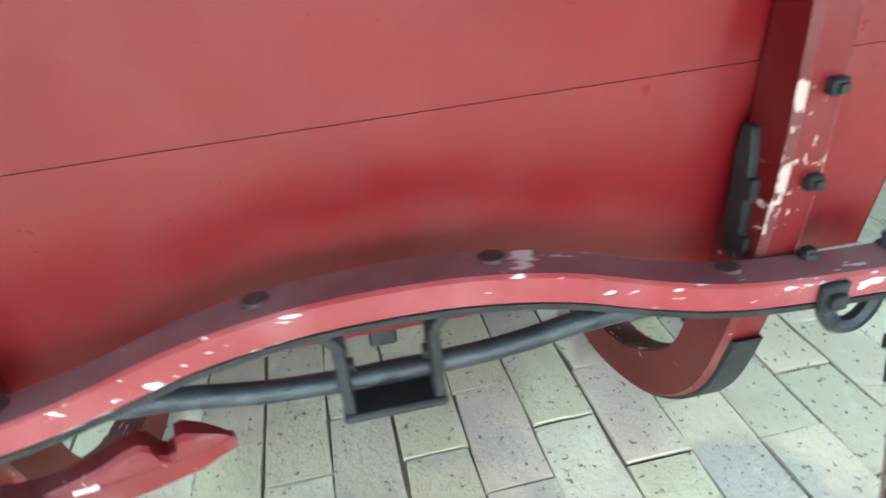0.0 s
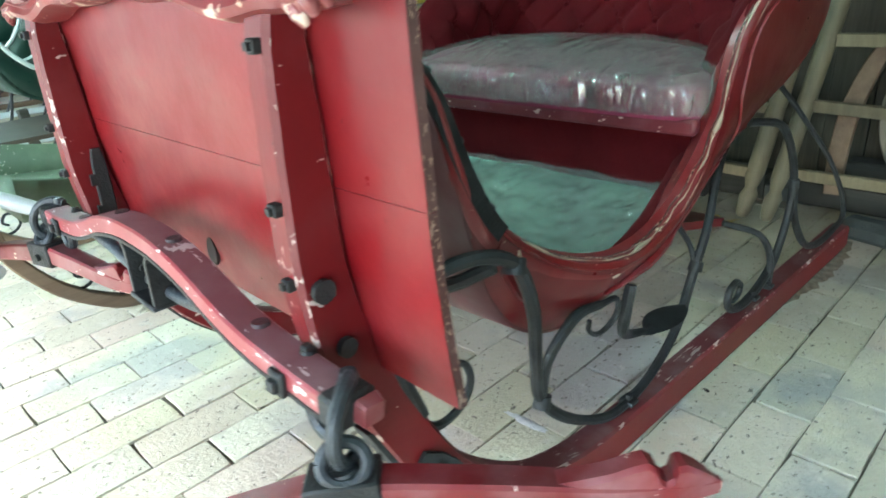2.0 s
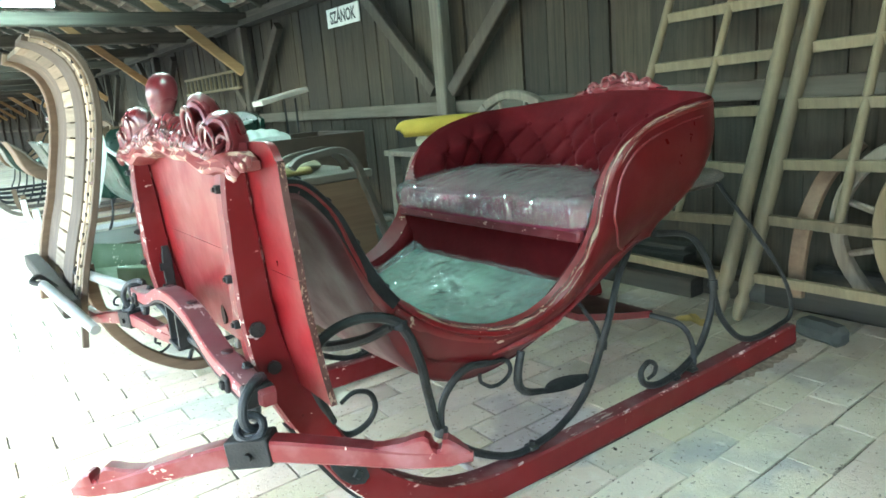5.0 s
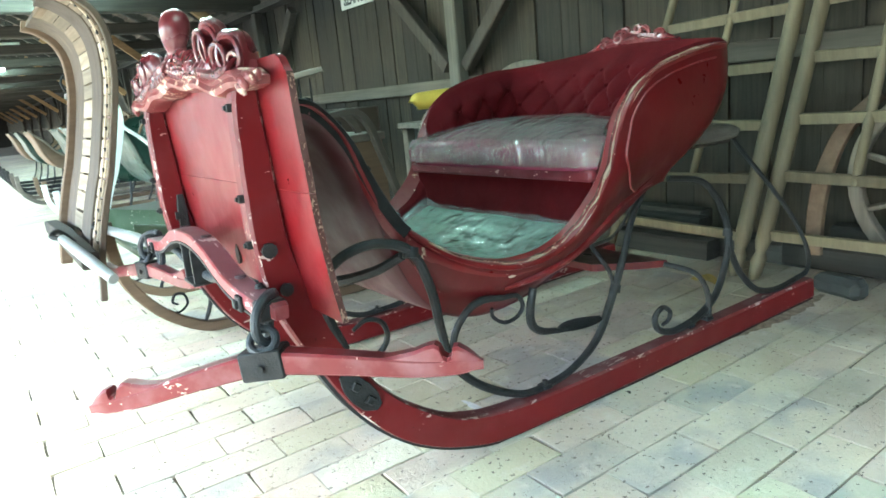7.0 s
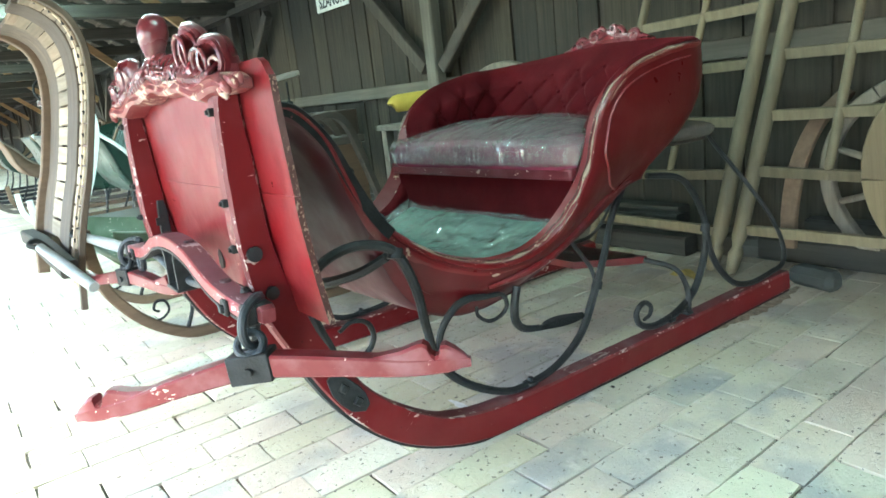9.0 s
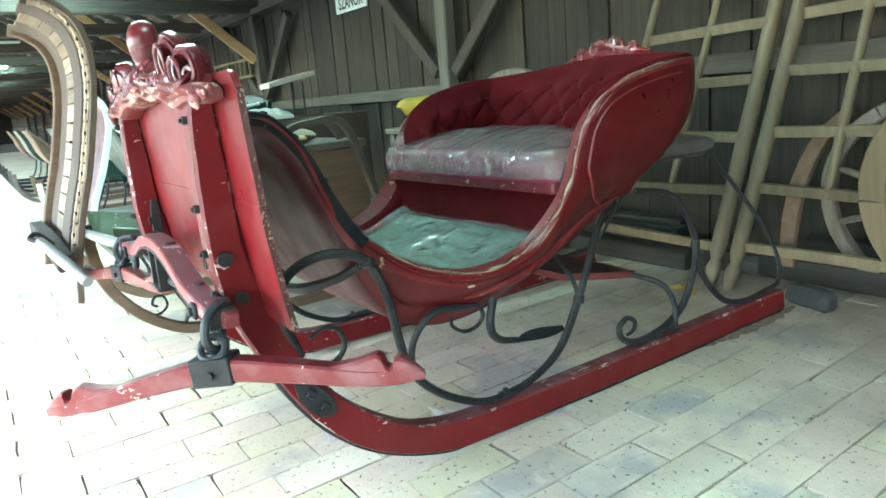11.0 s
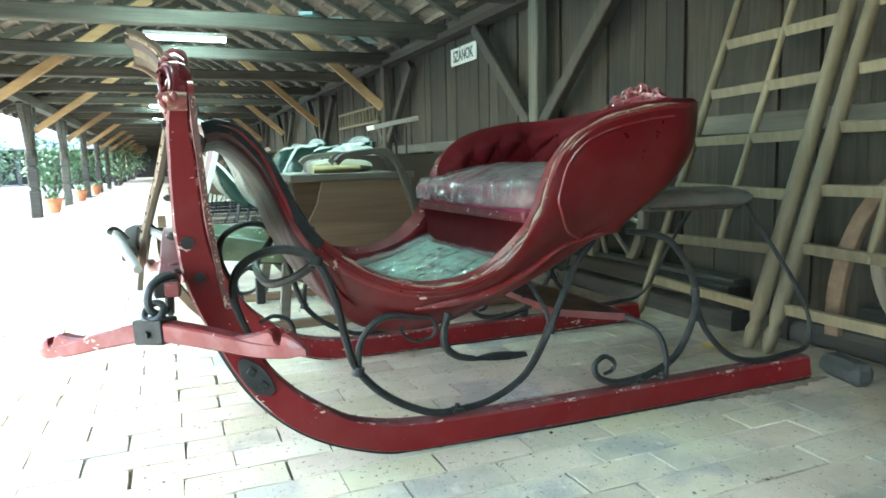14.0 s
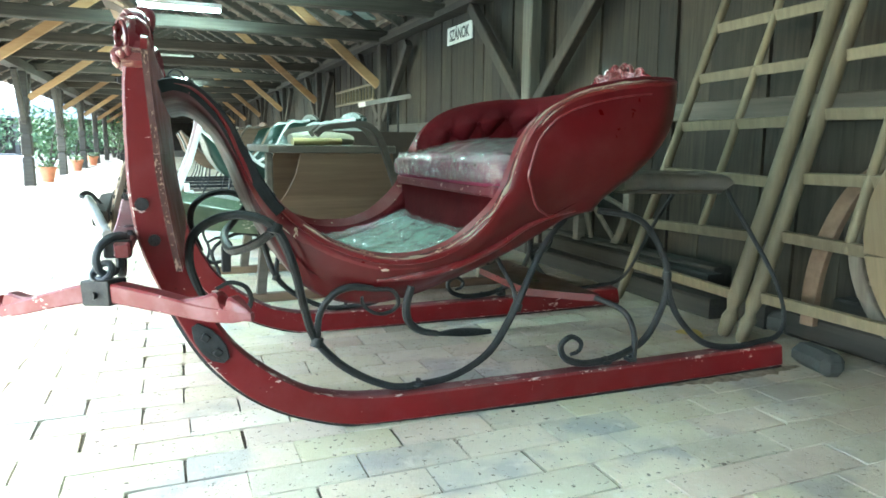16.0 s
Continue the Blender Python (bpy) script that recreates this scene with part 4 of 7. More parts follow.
    part("clamp", bm, IRON, tree, "dark iron clamp with a bolt")
    bm = B()
    c = Vector((px - 0.002, py - 0.004, pz + 0.052))
    dd = Vector((d.x, d.y, 0)).normalized()
    ring = [c + dd * (0.027 * math.cos(q)) + Vector((0, 0, 0.020 * math.sin(q) - 0.006)) + sidev * (0.014 * math.sin(q)) for q in np.linspace(0, 2 * math.pi, 17)]
    tube(bm, ring, 0.0085, 9, 3)
    tube(bm, [c + Vector((0.0, 0.004, -0.018)), c + Vector((0, 0.0, -0.03))], 0.018, 10, 1)
    part("ring", bm, IRON_WORN, tree, "iron ring")


hitch(0)
hitch(1)

# body: rim curve and hull curve of one side, then round the back
RIM = [(-1.442, 0.935), (-1.42, 0.942), (-1.40, 0.944), (-1.360, 0.934), (-1.320, 0.902), (-1.275, 0.848), (-1.238, 0.777), (-1.195, 0.697), (-1.150, 0.632), (-1.09, 0.576), (-1.01, 0.525), (-0.906, 0.487), (-0.81, 0.477), (-0.722, 0.488), (-0.63, 0.527), (-0.55, 0.598), (-0.498, 0.670), (-0.470, 0.752), (-0.442, 0.836), (-0.385, 0.906), (-0.29, 0.963), (-0.15, 1.000), (-0.03, 1.020)]
HULL = [(-1.437, 0.900), (-1.416, 0.906), (-1.399, 0.908), (-1.374, 0.902), (-1.342, 0.879), (-1.300, 0.832), (-1.264, 0.766), (-1.232, 0.690), (-1.195, 0.590), (-1.118, 0.447), (-1.052, 0.382), (-0.962, 0.350), (-0.87, 0.345), (-0.78, 0.358), (-0.70, 0.383), (-0.62, 0.412), (-0.55, 0.440), (-0.48, 0.471), (-0.415, 0.502), (-0.35, 0.537), (-0.29, 0.570), (-0.24, 0.594), (-0.19, 0.606)]
NS = 5
rail_in = lambda x: float(np.interp(x, (-1.46, -1.36, -1.22, -1.12, -1.00, -0.86), (0.020, 0.040, 0.052, 0.050, 0.026, 0.0)))
rim_side = [Vector((q.x - 0.08 * rail_in(q.x), 0.004 + rail_in(q.x), q.z)) for q in cr([(x, 0, z) for x, z in RIM], NS)]
hull_side = [Vector((q.x, float(np.interp(q.x, (-1.44, -1.30, -1.235, -1.14, -1.0), (0.028, 0.052, 0.062, 0.088, 0.075))), q.z)) for q in cr([(x, 0, z) for x, z in HULL], NS)]
NB = 26
rim_back, hull_back = [], []
for i in range(1, NB + 1):
    a = math.pi / 2 * i / NB
    cx, cy = math.sin(a) ** 0.80, 1 - max(0.0, math.cos(a)) ** 0.80
    rim_back.append(Vector((-0.03 + 0.27 * cx, 0.004 + (YC - 0.004) * cy, 1.020 + 0.045 * (i / NB) ** 1.3)))
    hull_back.append(Vector((-0.19 + 0.13 * cx, 0.075 + (YC - 0.075) * cy, 0.606 + 0.02 * i / NB)))
rim_half, hull_half = rim_side + rim_back, hull_side + hull_back
flip_y = lambda q: Vector((q.x, 2 * YC - q.y, q.z))
rim = rim_half + [flip_y(q) for q in rim_half[-2::-1]]
hull = hull_half + [flip_y(q) for q in hull_half[-2::-1]]
M = len(rim)
NSIDE = len(rim_side)


def skin(v, k):
    """A point of the outer skin: v = 0 at the rim, 1 at the hull."""
    a, b = rim[k], hull[k]
    q = a.lerp(b, v)
    bulge = math.sin(math.pi * min(1, v * 1.05))
    s = 1 if q.y < YC else -1
    near_back = min(1.0, max(0.0, (min(k, M - 1 - k) - NSIDE + 30) / 40))
    out = Vector((0.8 * near_back, -s * (1 - 0.55 * near_back), -0.1)).normalized()
    return q + out * bulge * (0.030 + 0.050 * near_back) * min(1.0, (a - b).length / 0.25)


bm = B()
grid(bm, [[skin(v, k) for k in range(M)] for v in np.linspace(0, 1, 13)])
half = (M - 1) // 2
cross = []
for k in range(half + 1):
    a, b = hull[k], hull[M - 1 - k]
    cross.append([a.lerp(b, u) + Vector((0, 0, -0.012 * math.sin(math.pi * u))) for u in np.linspace(0, 1, 9)])
for face in bm.faces:
    if max(v.co.x for v in face.verts) < -1.20:
        face.material_index = 1
shell = part("body_shell", bm, RED_DARK, sleigh, "deep red curved sleigh body with a rounded back", edge=SHEET)
bm = B()
grid(bm, cross)
belly = part("body_belly", bm, SHEET, sleigh, "dark red glossy underside and curled front sheet")
mod = belly.modifiers.new("thick", "SOLIDIFY")
mod.thickness, mod.offset = 0.012, 0

# moulded rim: thick along the scoop, slim along the arms and back
bm = B()
rows = []
for k in range(M):
    kk = min(k, M - 1 - k)
    x = rim[k].x
    a = rim[max(k - 1, 0)]
    b = rim[min(k + 1, M - 1)]
    t = (b - a).normalized()
    dn = (hull[k] - rim[k])
    dn = (dn - t * dn.dot(t)).normalized()
    out = t.cross(dn)
    if out.dot(rim[k] - Vector((-0.4, YC, rim[k].z))) < 0:
        out = -out
    if kk < NSIDE:
        h = float(np.interp(x, (-1.48, -1.3, -1.15, -0.95, -0.62, -0.50, -0.40, -0.1), (0.016, 0.017, 0.050, 0.078, 0.082, 0.070, 0.034, 0.026)))
        w = float(np.interp(x, (-1.48, -1.15, -0.6, -0.45, -0.3), (0.019, 0.044, 0.052, 0.040, 0.024)))
    else:
        h, w = 0.026, 0.024
    o = rim[k]
    prf = ((0.0, -0.6), (0.0, 0.15), (0.10, 0.32), (0.20, 0.20), (0.30, 0.34), (0.62, 0.42), (0.85, 0.30), (1.0, 0.10), (1.0, -0.6))
    rows.append([o + dn * h * p + out * w * (q - 0.12) for p, q in prf])
vs = grid(bm, rows, close=True)
rim_rows = rows
frng = random.Random(31)
bm.faces.new(vs[0][::-1])
bm.faces.new(vs[-1])
rim_ob = part("rim", bm, RIM_WORN, sleigh, "moulded red wooden rim with cracked, flaking paint")

# second bead on the side panels, and the worn line inside the rim
SKIN = [skin(v, k) for k in range(NSIDE) for v in np.linspace(0, 1, 41)]


def on_skin(pts, proud, s):
    """Lay a line given in x and z on the outer skin of one side."""
    path = []
    for q in cr([(x, 0, z) for x, z in pts], 6):
        near = sorted(SKIN, key=lambda p: (p.x - q.x) ** 2 + (p.z - q.z) ** 2)[:4]
        y = sum(p.y for p in near) / 4 - proud
        path.append((q.x, y if s == 0 else 2 * YC - y, q.z))
    return path


for s in (0, 1):
    bm = B()
    pts = [(-0.326, 0.592), (-0.382, 0.618), (-0.410, 0.65), (-0.428, 0.688), (-0.438, 0.72), (-0.430, 0.76), (-0.405, 0.83), (-0.345, 0.893), (-0.25, 0.935), (-0.12, 0.965), (-0.02, 0.978)]
    path = on_skin(pts, 0.001, s)
    tube(bm, path, [0.0035, 0.0045, 0.0045, 0.0038, 0.003, 0.0028], 6, 1, smooth=False)
    part("panel_bead", bm, RED_WORN, shell, "thin raised bead round the side panel")
    bm = B()
    pts = [(-0.89, 0.417), (-0.787, 0.426), (-0.698, 0.440), (-0.596, 0.467), (-0.491, 0.511), (-0.414, 0.558), (-0.333, 0.585), (-0.22, 0.606)]
    tube(bm, on_skin(pts, 0.002, s), [0.004, 0.011, 0.013, 0.013, 0.012, 0.010, 0.007, 0.003], 8, 1, smooth=False)
    part("lower_moulding", bm, RED_WORN, shell, "rounded moulding along the lower edge of the side")
    bm = B()
    ks = [k for k in range(NSIDE) if -1.10 < rim[k].x < -0.10]
    edge_rows = rim_rows if s == 0 else rim_rows[::-1]
    pts = [edge_rows[k][1].lerp(edge_rows[k][0], 0.25 + 0.2 * noisy(k * 0.31)) for k in ks]
    tube(bm, pts, [max(0.0002, 0.0024 + 0.0075 * noisy(i * 0.27, 5.0 + s) - 0.0010 * max(0, i - 50) / 30) for i in range(len(pts))], 6, 1, smooth=False)
    part("worn_beading", bm, BEADING, rim_ob, "cream beading bared where the paint has gone")
    bm = B()
    pts = [edge_rows[k][1].lerp(edge_rows[k][0], 0.50 + 0.2 * noisy(k * 0.31)) for k in ks]
    tube(bm, pts, [0.0024] * len(pts), 6, 1, smooth=False)
    part("open_joint", bm, EDGE_RAW, rim_ob, "dark open joint beside the beading")
    # hairline crack in the groove of the moulding
    for k_a, k_b, r in ((62, 96, 0.0016), (98, NSIDE - 1, 0.0014)):
        bm = B()
        pts = [edge_rows[k][3] * 1.0 for k in range(k_a, min(k_b, NSIDE))]
        tube(bm, pts, [max(0.0002, r + 0.0018 * noisy(i * 0.33, k_a)) for i in range(len(pts))], 5, 1, smooth=False)
        part("crack", bm, BEADING, rim_ob, "cream hairline crack in the paint")
    # flakes gone from the rim, long ones lying along it
    for i in range(15):
        ka = frng.uniform(42, 108)
        ln = frng.uniform(1.0, 5.5)
        at = frng.choice((1.3, 2.2, 4.2, 5.2, 6.2, 6.4))
        w = frng.uniform(0.10, 0.34)
        bm = B()
        strip_rows = []
        for j in range(9):
            u = j / 8
            k = ka + ln * u
            row = []
            for e in (-1, 0, 1):
                f = at + e * w * (math.sin(math.pi * (0.04 + 0.92 * u)) ** 0.7) * (1 + 0.5 * noisy(u * 5, i + e, 3)) + 0.15 * noisy(u * 3, i)
                k0, f0 = int(k), max(0, min(7, int(f)))
                lo = edge_rows[k0][f0].lerp(edge_rows[k0][f0 + 1], f - f0)
                hi = edge_rows[k0 + 1][f0].lerp(edge_rows[k0 + 1][f0 + 1], f - f0)
                q = lo.lerp(hi, k - k0)
                row.append(q + Vector((0, -0.0012 if s == 0 else 0.0012, 0.0010 if f < 3 else 0)))
            strip_rows.append(row)
        grid(bm, strip_rows)
        part("bare_flake", bm, FLAKE, rim_ob, "pale primer where the paint has flaked off")

# black leather strip over the front of each rail
for s in (0, 1):
    bm = B()
    rows = []
    ks = [k for k in range(NSIDE) if rim[k].x < -1.135]
    for k in ks:
        t = (rim[k + 1] - rim[max(k - 1, 0)]).normalized()
        nrm = Vector((t.z, 0, -t.x))
        nrm = nrm if nrm.z < 0 else -nrm
        o = rim[k]
        row = [o + Vector((0, y, 0)) + nrm * d for y, d in ((-0.0065, 0.027), (-0.0085, -0.002), (-0.003, -0.0055), (0.014, -0.0055), (0.018, 0.0), (0.018, 0.018))]
        rows.append(row if s == 0 else [flip_y(q) for q in row])
    grid(bm, rows, close=True)
    strip = part("leather_strip", bm, LEATHER, sleigh, "black leather strip nailed over the front rail")
    for i in (6, 14, 22, 30, 38):
        if i < len(ks):
            q = rows[i][2].lerp(rows[i][3], 0.4)
            bm = B()
            disc(bm, q, rows[i][2] - rows[i][1] + rows[i][3] - rows[i][4], 0.008, 0.005, 10)
            part("stud", bm, IRON, strip)

# inner lining below the rim: side walls and floor of the foot well
LIN = [k for k in range(NSIDE) if rim[k].x > -1.18]
for s in (0, 1):
    bm = B()
    rows = []
    for k in LIN:
        a, b = rim[k], hull[k]
        floor_z = b.z + 0.055
        row = []
        for v in np.linspace(0, 1, 7):
            z = a.z - 0.006 + (min(floor_z, a.z - 0.01) - a.z + 0.006) * v
            y = a.y + 0.030 + 0.062 * v + 0.030 * math.sin(math.pi * v)
            row.append(Vector((a.x + (b.x - a.x) * 0.8 * v, y, z)))
        rows.append(row if s == 0 else [flip_y(q) for q in row])
    grid(bm, rows)
    part("inner_lining", bm, FABRIC, sleigh, "dark red padded cloth lining of the foot well")
bm = B()
rows = []
for k in LIN:
    b = hull[k]
    z0 = b.z + 0.050
    if rim[k].x < -1.14:
        d = (hull[k] - rim[k]) * 0.45 + Vector((0.012, 0, 0.01))
        c = rim[k] + d
    else:
        c = Vector((b.x, 0, min(z0, rim[k].z - 0.012)))
    rows.append([(c.x, y, c.z) for y in np.linspace(0.05, 2 * YC - 0.05, 5)])
grid(bm, rows)
part("inner_floor", bm, RED_DARK, sleigh, "painted floor boards inside the sleigh")

# carpet under a crumpled clear sheet
def carpet_z(x):
    return float(np.interp(x, (-1.05, -0.95, -0.85, -0.70, -0.50), (0.437, 0.408, 0.400, 0.434, 0.508)))


bm = B()
grid(bm, [[(x, y, carpet_z(x) + 0.008 + 0.004 * noisy(x * 9, y * 9)) for y in np.linspace(0.095, 2 * YC - 0.115, 22)] for x in np.linspace(-0.985, -0.505, 18)])
carpet = part("carpet", bm, CARPET, sleigh, "green carpet on the sleigh floor")
bm = B()
rows = []
for x in np.linspace(-0.995, -0.512, 84):
    row = []
    for y in np.linspace(0.088, 2 * YC - 0.108, 150):
        f = 0.6 * noisy(x * 6, y * 8, 1) + 0.55 * (1 - 3.2 * abs(noisy(x * 11 + 2 * noisy(y * 5, x * 4), y * 12, 4))) + 0.40 * (1 - 3 * abs(noisy(x * 27, y * 24 + 2 * noisy(x * 9, y * 9), 7)))
        edge = min(1, (y - 0.08) / 0.06, (2 * YC - 0.10 - y) / 0.06)
        row.append((x, y, carpet_z(x) + 0.020 + 0.0085 * f + 0.018 * (1 - max(0, edge))))
    rows.append(row)
grid(bm, rows)
face_up(part("floor_cover", bm, FILM_FLOOR, carpet, "crumpled clear plastic sheet"))

# seat box, trim, cushion and its clear cover
bm = B()
vs = grid(bm, [[(-0.515, y, 0.485), (-0.515, y, 0.670), (-0.22, y, 0.670), (-0.22, y, 0.635), (-0.38, y, 0.56)] for y in np.linspace(0.06, 2 * YC - 0.06, 4)], close=True)
bm.faces.new(vs[0])
bm.faces.new(vs[-1])
part("seat_box", bm, FABRIC, sleigh, "red cloth covered seat box")
bm = B()
box(bm, (-0.535, 0.042, 0.650), (-0.503, 2 * YC - 0.042, 0.686), None, 0.007)
part("seat_trim", bm, TRIM, sleigh, "worn red trim along the seat front")


def cushion(bm, grow, crease, mm=64):
    """One closed pillow: an outline with rounded corners, a bulging side and a crowned top."""
    x0, x1, y0, y1 = -0.548 - grow, -0.165, 0.040 - grow, 2 * YC - 0.040 + grow
    cx, cy, hx, hy = (x0 + x1) / 2, (y0 + y1) / 2, (x1 - x0) / 2, (y1 - y0) / 2
    taper = lambda x: 1 - 0.30 * max(0.0, x / hx - 0.05) ** 1.5
    out = []
    for k in range(4 * mm):
        a = 2 * math.pi * k / (4 * mm)
        c, s = math.cos(a), math.sin(a)
        p = (abs(c) ** 9 + abs(s) ** 9) ** (-1 / 9)
        out.append((hx * p * c, hy * p * s))
    rows = []
    for z, f in ((0.682, 0.985), (0.690, 1.0), (0.708, 1.010), (0.726, 1.012), (0.742, 1.004), (0.752, 0.985)):
        row = []
        for x, y in out:
            w = crease * (0.35 * noisy(y * 30 + x * 30, z * 14, 8) + 0.75 * (0.5 - 2 * abs(noisy(y * 52 + x * 52, z * 40, 3)))) if z > 0.688 else 0.0
            row.append((cx + x * f + (w if x < -hx * 0.9 else 0), cy + (y * f + (w if abs(y) > hy * 0.95 else 0)) * taper(x), z + grow + 0.4 * w))
        rows.append(row)
    for f in np.linspace(0.965, 0.0, 30):
        row = []
        for x, y in out:
            px, py = x * f, y * f
            u = (px + hx) / (2 * hx)
            crown = math.sin(math.pi * min(1.0, 0.78 * u)) * max(0.0, 1 - abs(py / hy) ** 3) ** 0.6
            z = 0.755 + 0.074 * crown + grow
            if crease:
                edge = max(0.0, f - 0.85) / 0.15
                z += crease * (0.35 * abs(noisy(px * 5, py * 7, 3)) + edge * (1.5 * (0.6 - 2 * abs(noisy(px * 14, py * 34, 1))) + 0.8 * noisy(px * 25, py * 75, 5)))
            row.append((cx + px, cy + py * taper(px), z))
        rows.append(row)
    grid(bm, rows, close=True)


bm = B()
cushion(bm, 0.0, 0.0)
seat = part("seat_cushion", bm, CUSHION, sleigh, "plump dark red seat cushion")
bm = B()
cushion(bm, 0.011, 0.019, 220)
face_up(part("cushion_cover", bm, FILM, seat, "wrinkled clear plastic film over the cushion"))

# tufted back and arms
bm = B()
k0 = next(k for k in range(NSIDE) if rim[k].x > -0.475)
ks = list(range(k0, M - k0))
arc = [0.0]
for a, b in zip(ks, ks[1:]):
    arc.append(arc[-1] + (rim[b] - rim[a]).length)
total = arc[-1]
NU, NV = 240, 34
spans = []
DU, DV = total / 28, 0.086
rows = []
pos = np.linspace(0, total, NU)
for u in pos:
    f = float(np.interp(u, arc, ks))
    k = min(int(f), M - 2)
    a = rim[k].lerp(rim[k + 1], f - k)
    b = hull[k].lerp(hull[k + 1], f - k)
    inward = Vector((-0.16 - a.x, (YC - a.y) * 1.6, 0))
    inward = inward.normalized() if inward.length > 1e-4 else Vector((-1, 0, 0))
    side_w = min(1.0, abs(YC - a.y) / 0.40)
    row = []
    bz = 0.655
    tt = max(0.02, (a.z - bz) / max(0.05, a.z - b.z))
    c = a.lerp(b, min(1.0, tt))
    spans.append((a - c).length)
    for v in np.linspace(0, 1, NV):
        roll = math.sin(math.pi * min(1, v / 0.16)) if v < 0.16 else 0
        q = a.lerp(c, max(0.0, v))
        depth = 0.020 + 0.045 * min(1, v / 0.2) ** 0.6
        dist = v * (a - c).length
        gu, gv = u / DU, dist / DV
        p1 = abs(math.sin(math.pi * 0.5 * (gu + gv))) ** 0.5
        p2 = abs(math.sin(math.pi * 0.5 * (gu - gv))) ** 0.5
        fade = min(1.0, max(0.0, (v - 0.10) / 0.10))
        puff = 0.034 * p1 * p2 * fade
        row.append(q + inward * (depth + puff) + Vector((0, 0, 0.014 * (1 - min(1, v / 0.10)) + 0.010 * roll)))
    first = a + Vector((0, 0, 0.004)) + inward * 0.004
    rows.append([first] + row)
grid(bm, rows)
back = part("upholstery", bm, FABRIC, sleigh, "dark red deep-buttoned velvet back and arms")
for i in range(2, 27):
    for j in range(1, 4):
        if (i + j) % 2:
            continue
        iu = int(round(i * DU / total * (NU - 1)))
        iv = int(round(j * DV / spans[iu] * (NV - 1))) + 1
        if iv > NV - 4:
            continue
        q = rows[iu][iv]
        nrm = (Vector((-0.16, YC, q.z)) - q).normalized()
        bmb = B()
        ball(bmb, Matrix.Translation(q + nrm * 0.003) @ Matrix.Diagonal((0.009, 0.009, 0.009, 1)), 8, 6)
        part("button", bmb, FABRIC, back)

# small carved crest on the back
bm = B()
for s in (-1, 1):
    for d, z, r in ((0.055, 1.105, 0.035), (0.125, 1.090, 0.028), (0.03, 1.125, 0.018)):
        pts = []
        for i in range(19):
            a = -1.2 + (-s) * i / 12 * 2 * math.pi
            q = r * (1 - 0.7 * i / 18)
            pts.append((0.235 - 0.02 * i / 18, YC + s * d + q * math.cos(a), z + q * math.sin(a)))
        tube(bm, pts, [0.011, 0.009, 0.005], 7, 2)
    tube(bm, [(0.235, YC + s * 0.20, 1.068), (0.23, YC + s * 0.15, 1.085), (0.23, YC + s * 0.07, 1.10), (0.225, YC, 1.12)], [0.006, 0.014, 0.014, 0.012], 7, 4)
rows = [[(0.225, y, 1.055), (0.215, y, 1.07 + 0.5 * h), (0.235, y, 1.075 + h), (0.25, y, 1.05)] for y in np.linspace(YC - 0.21, YC + 0.21, 25) for h in [0.045 * max(0, 1 - (abs(y - YC) / 0.21) ** 1.5)]]
grid(bm, rows, close=True)
part("back_crest", bm, RED_CARVED, sleigh, "small glossy carved red crest on the back")

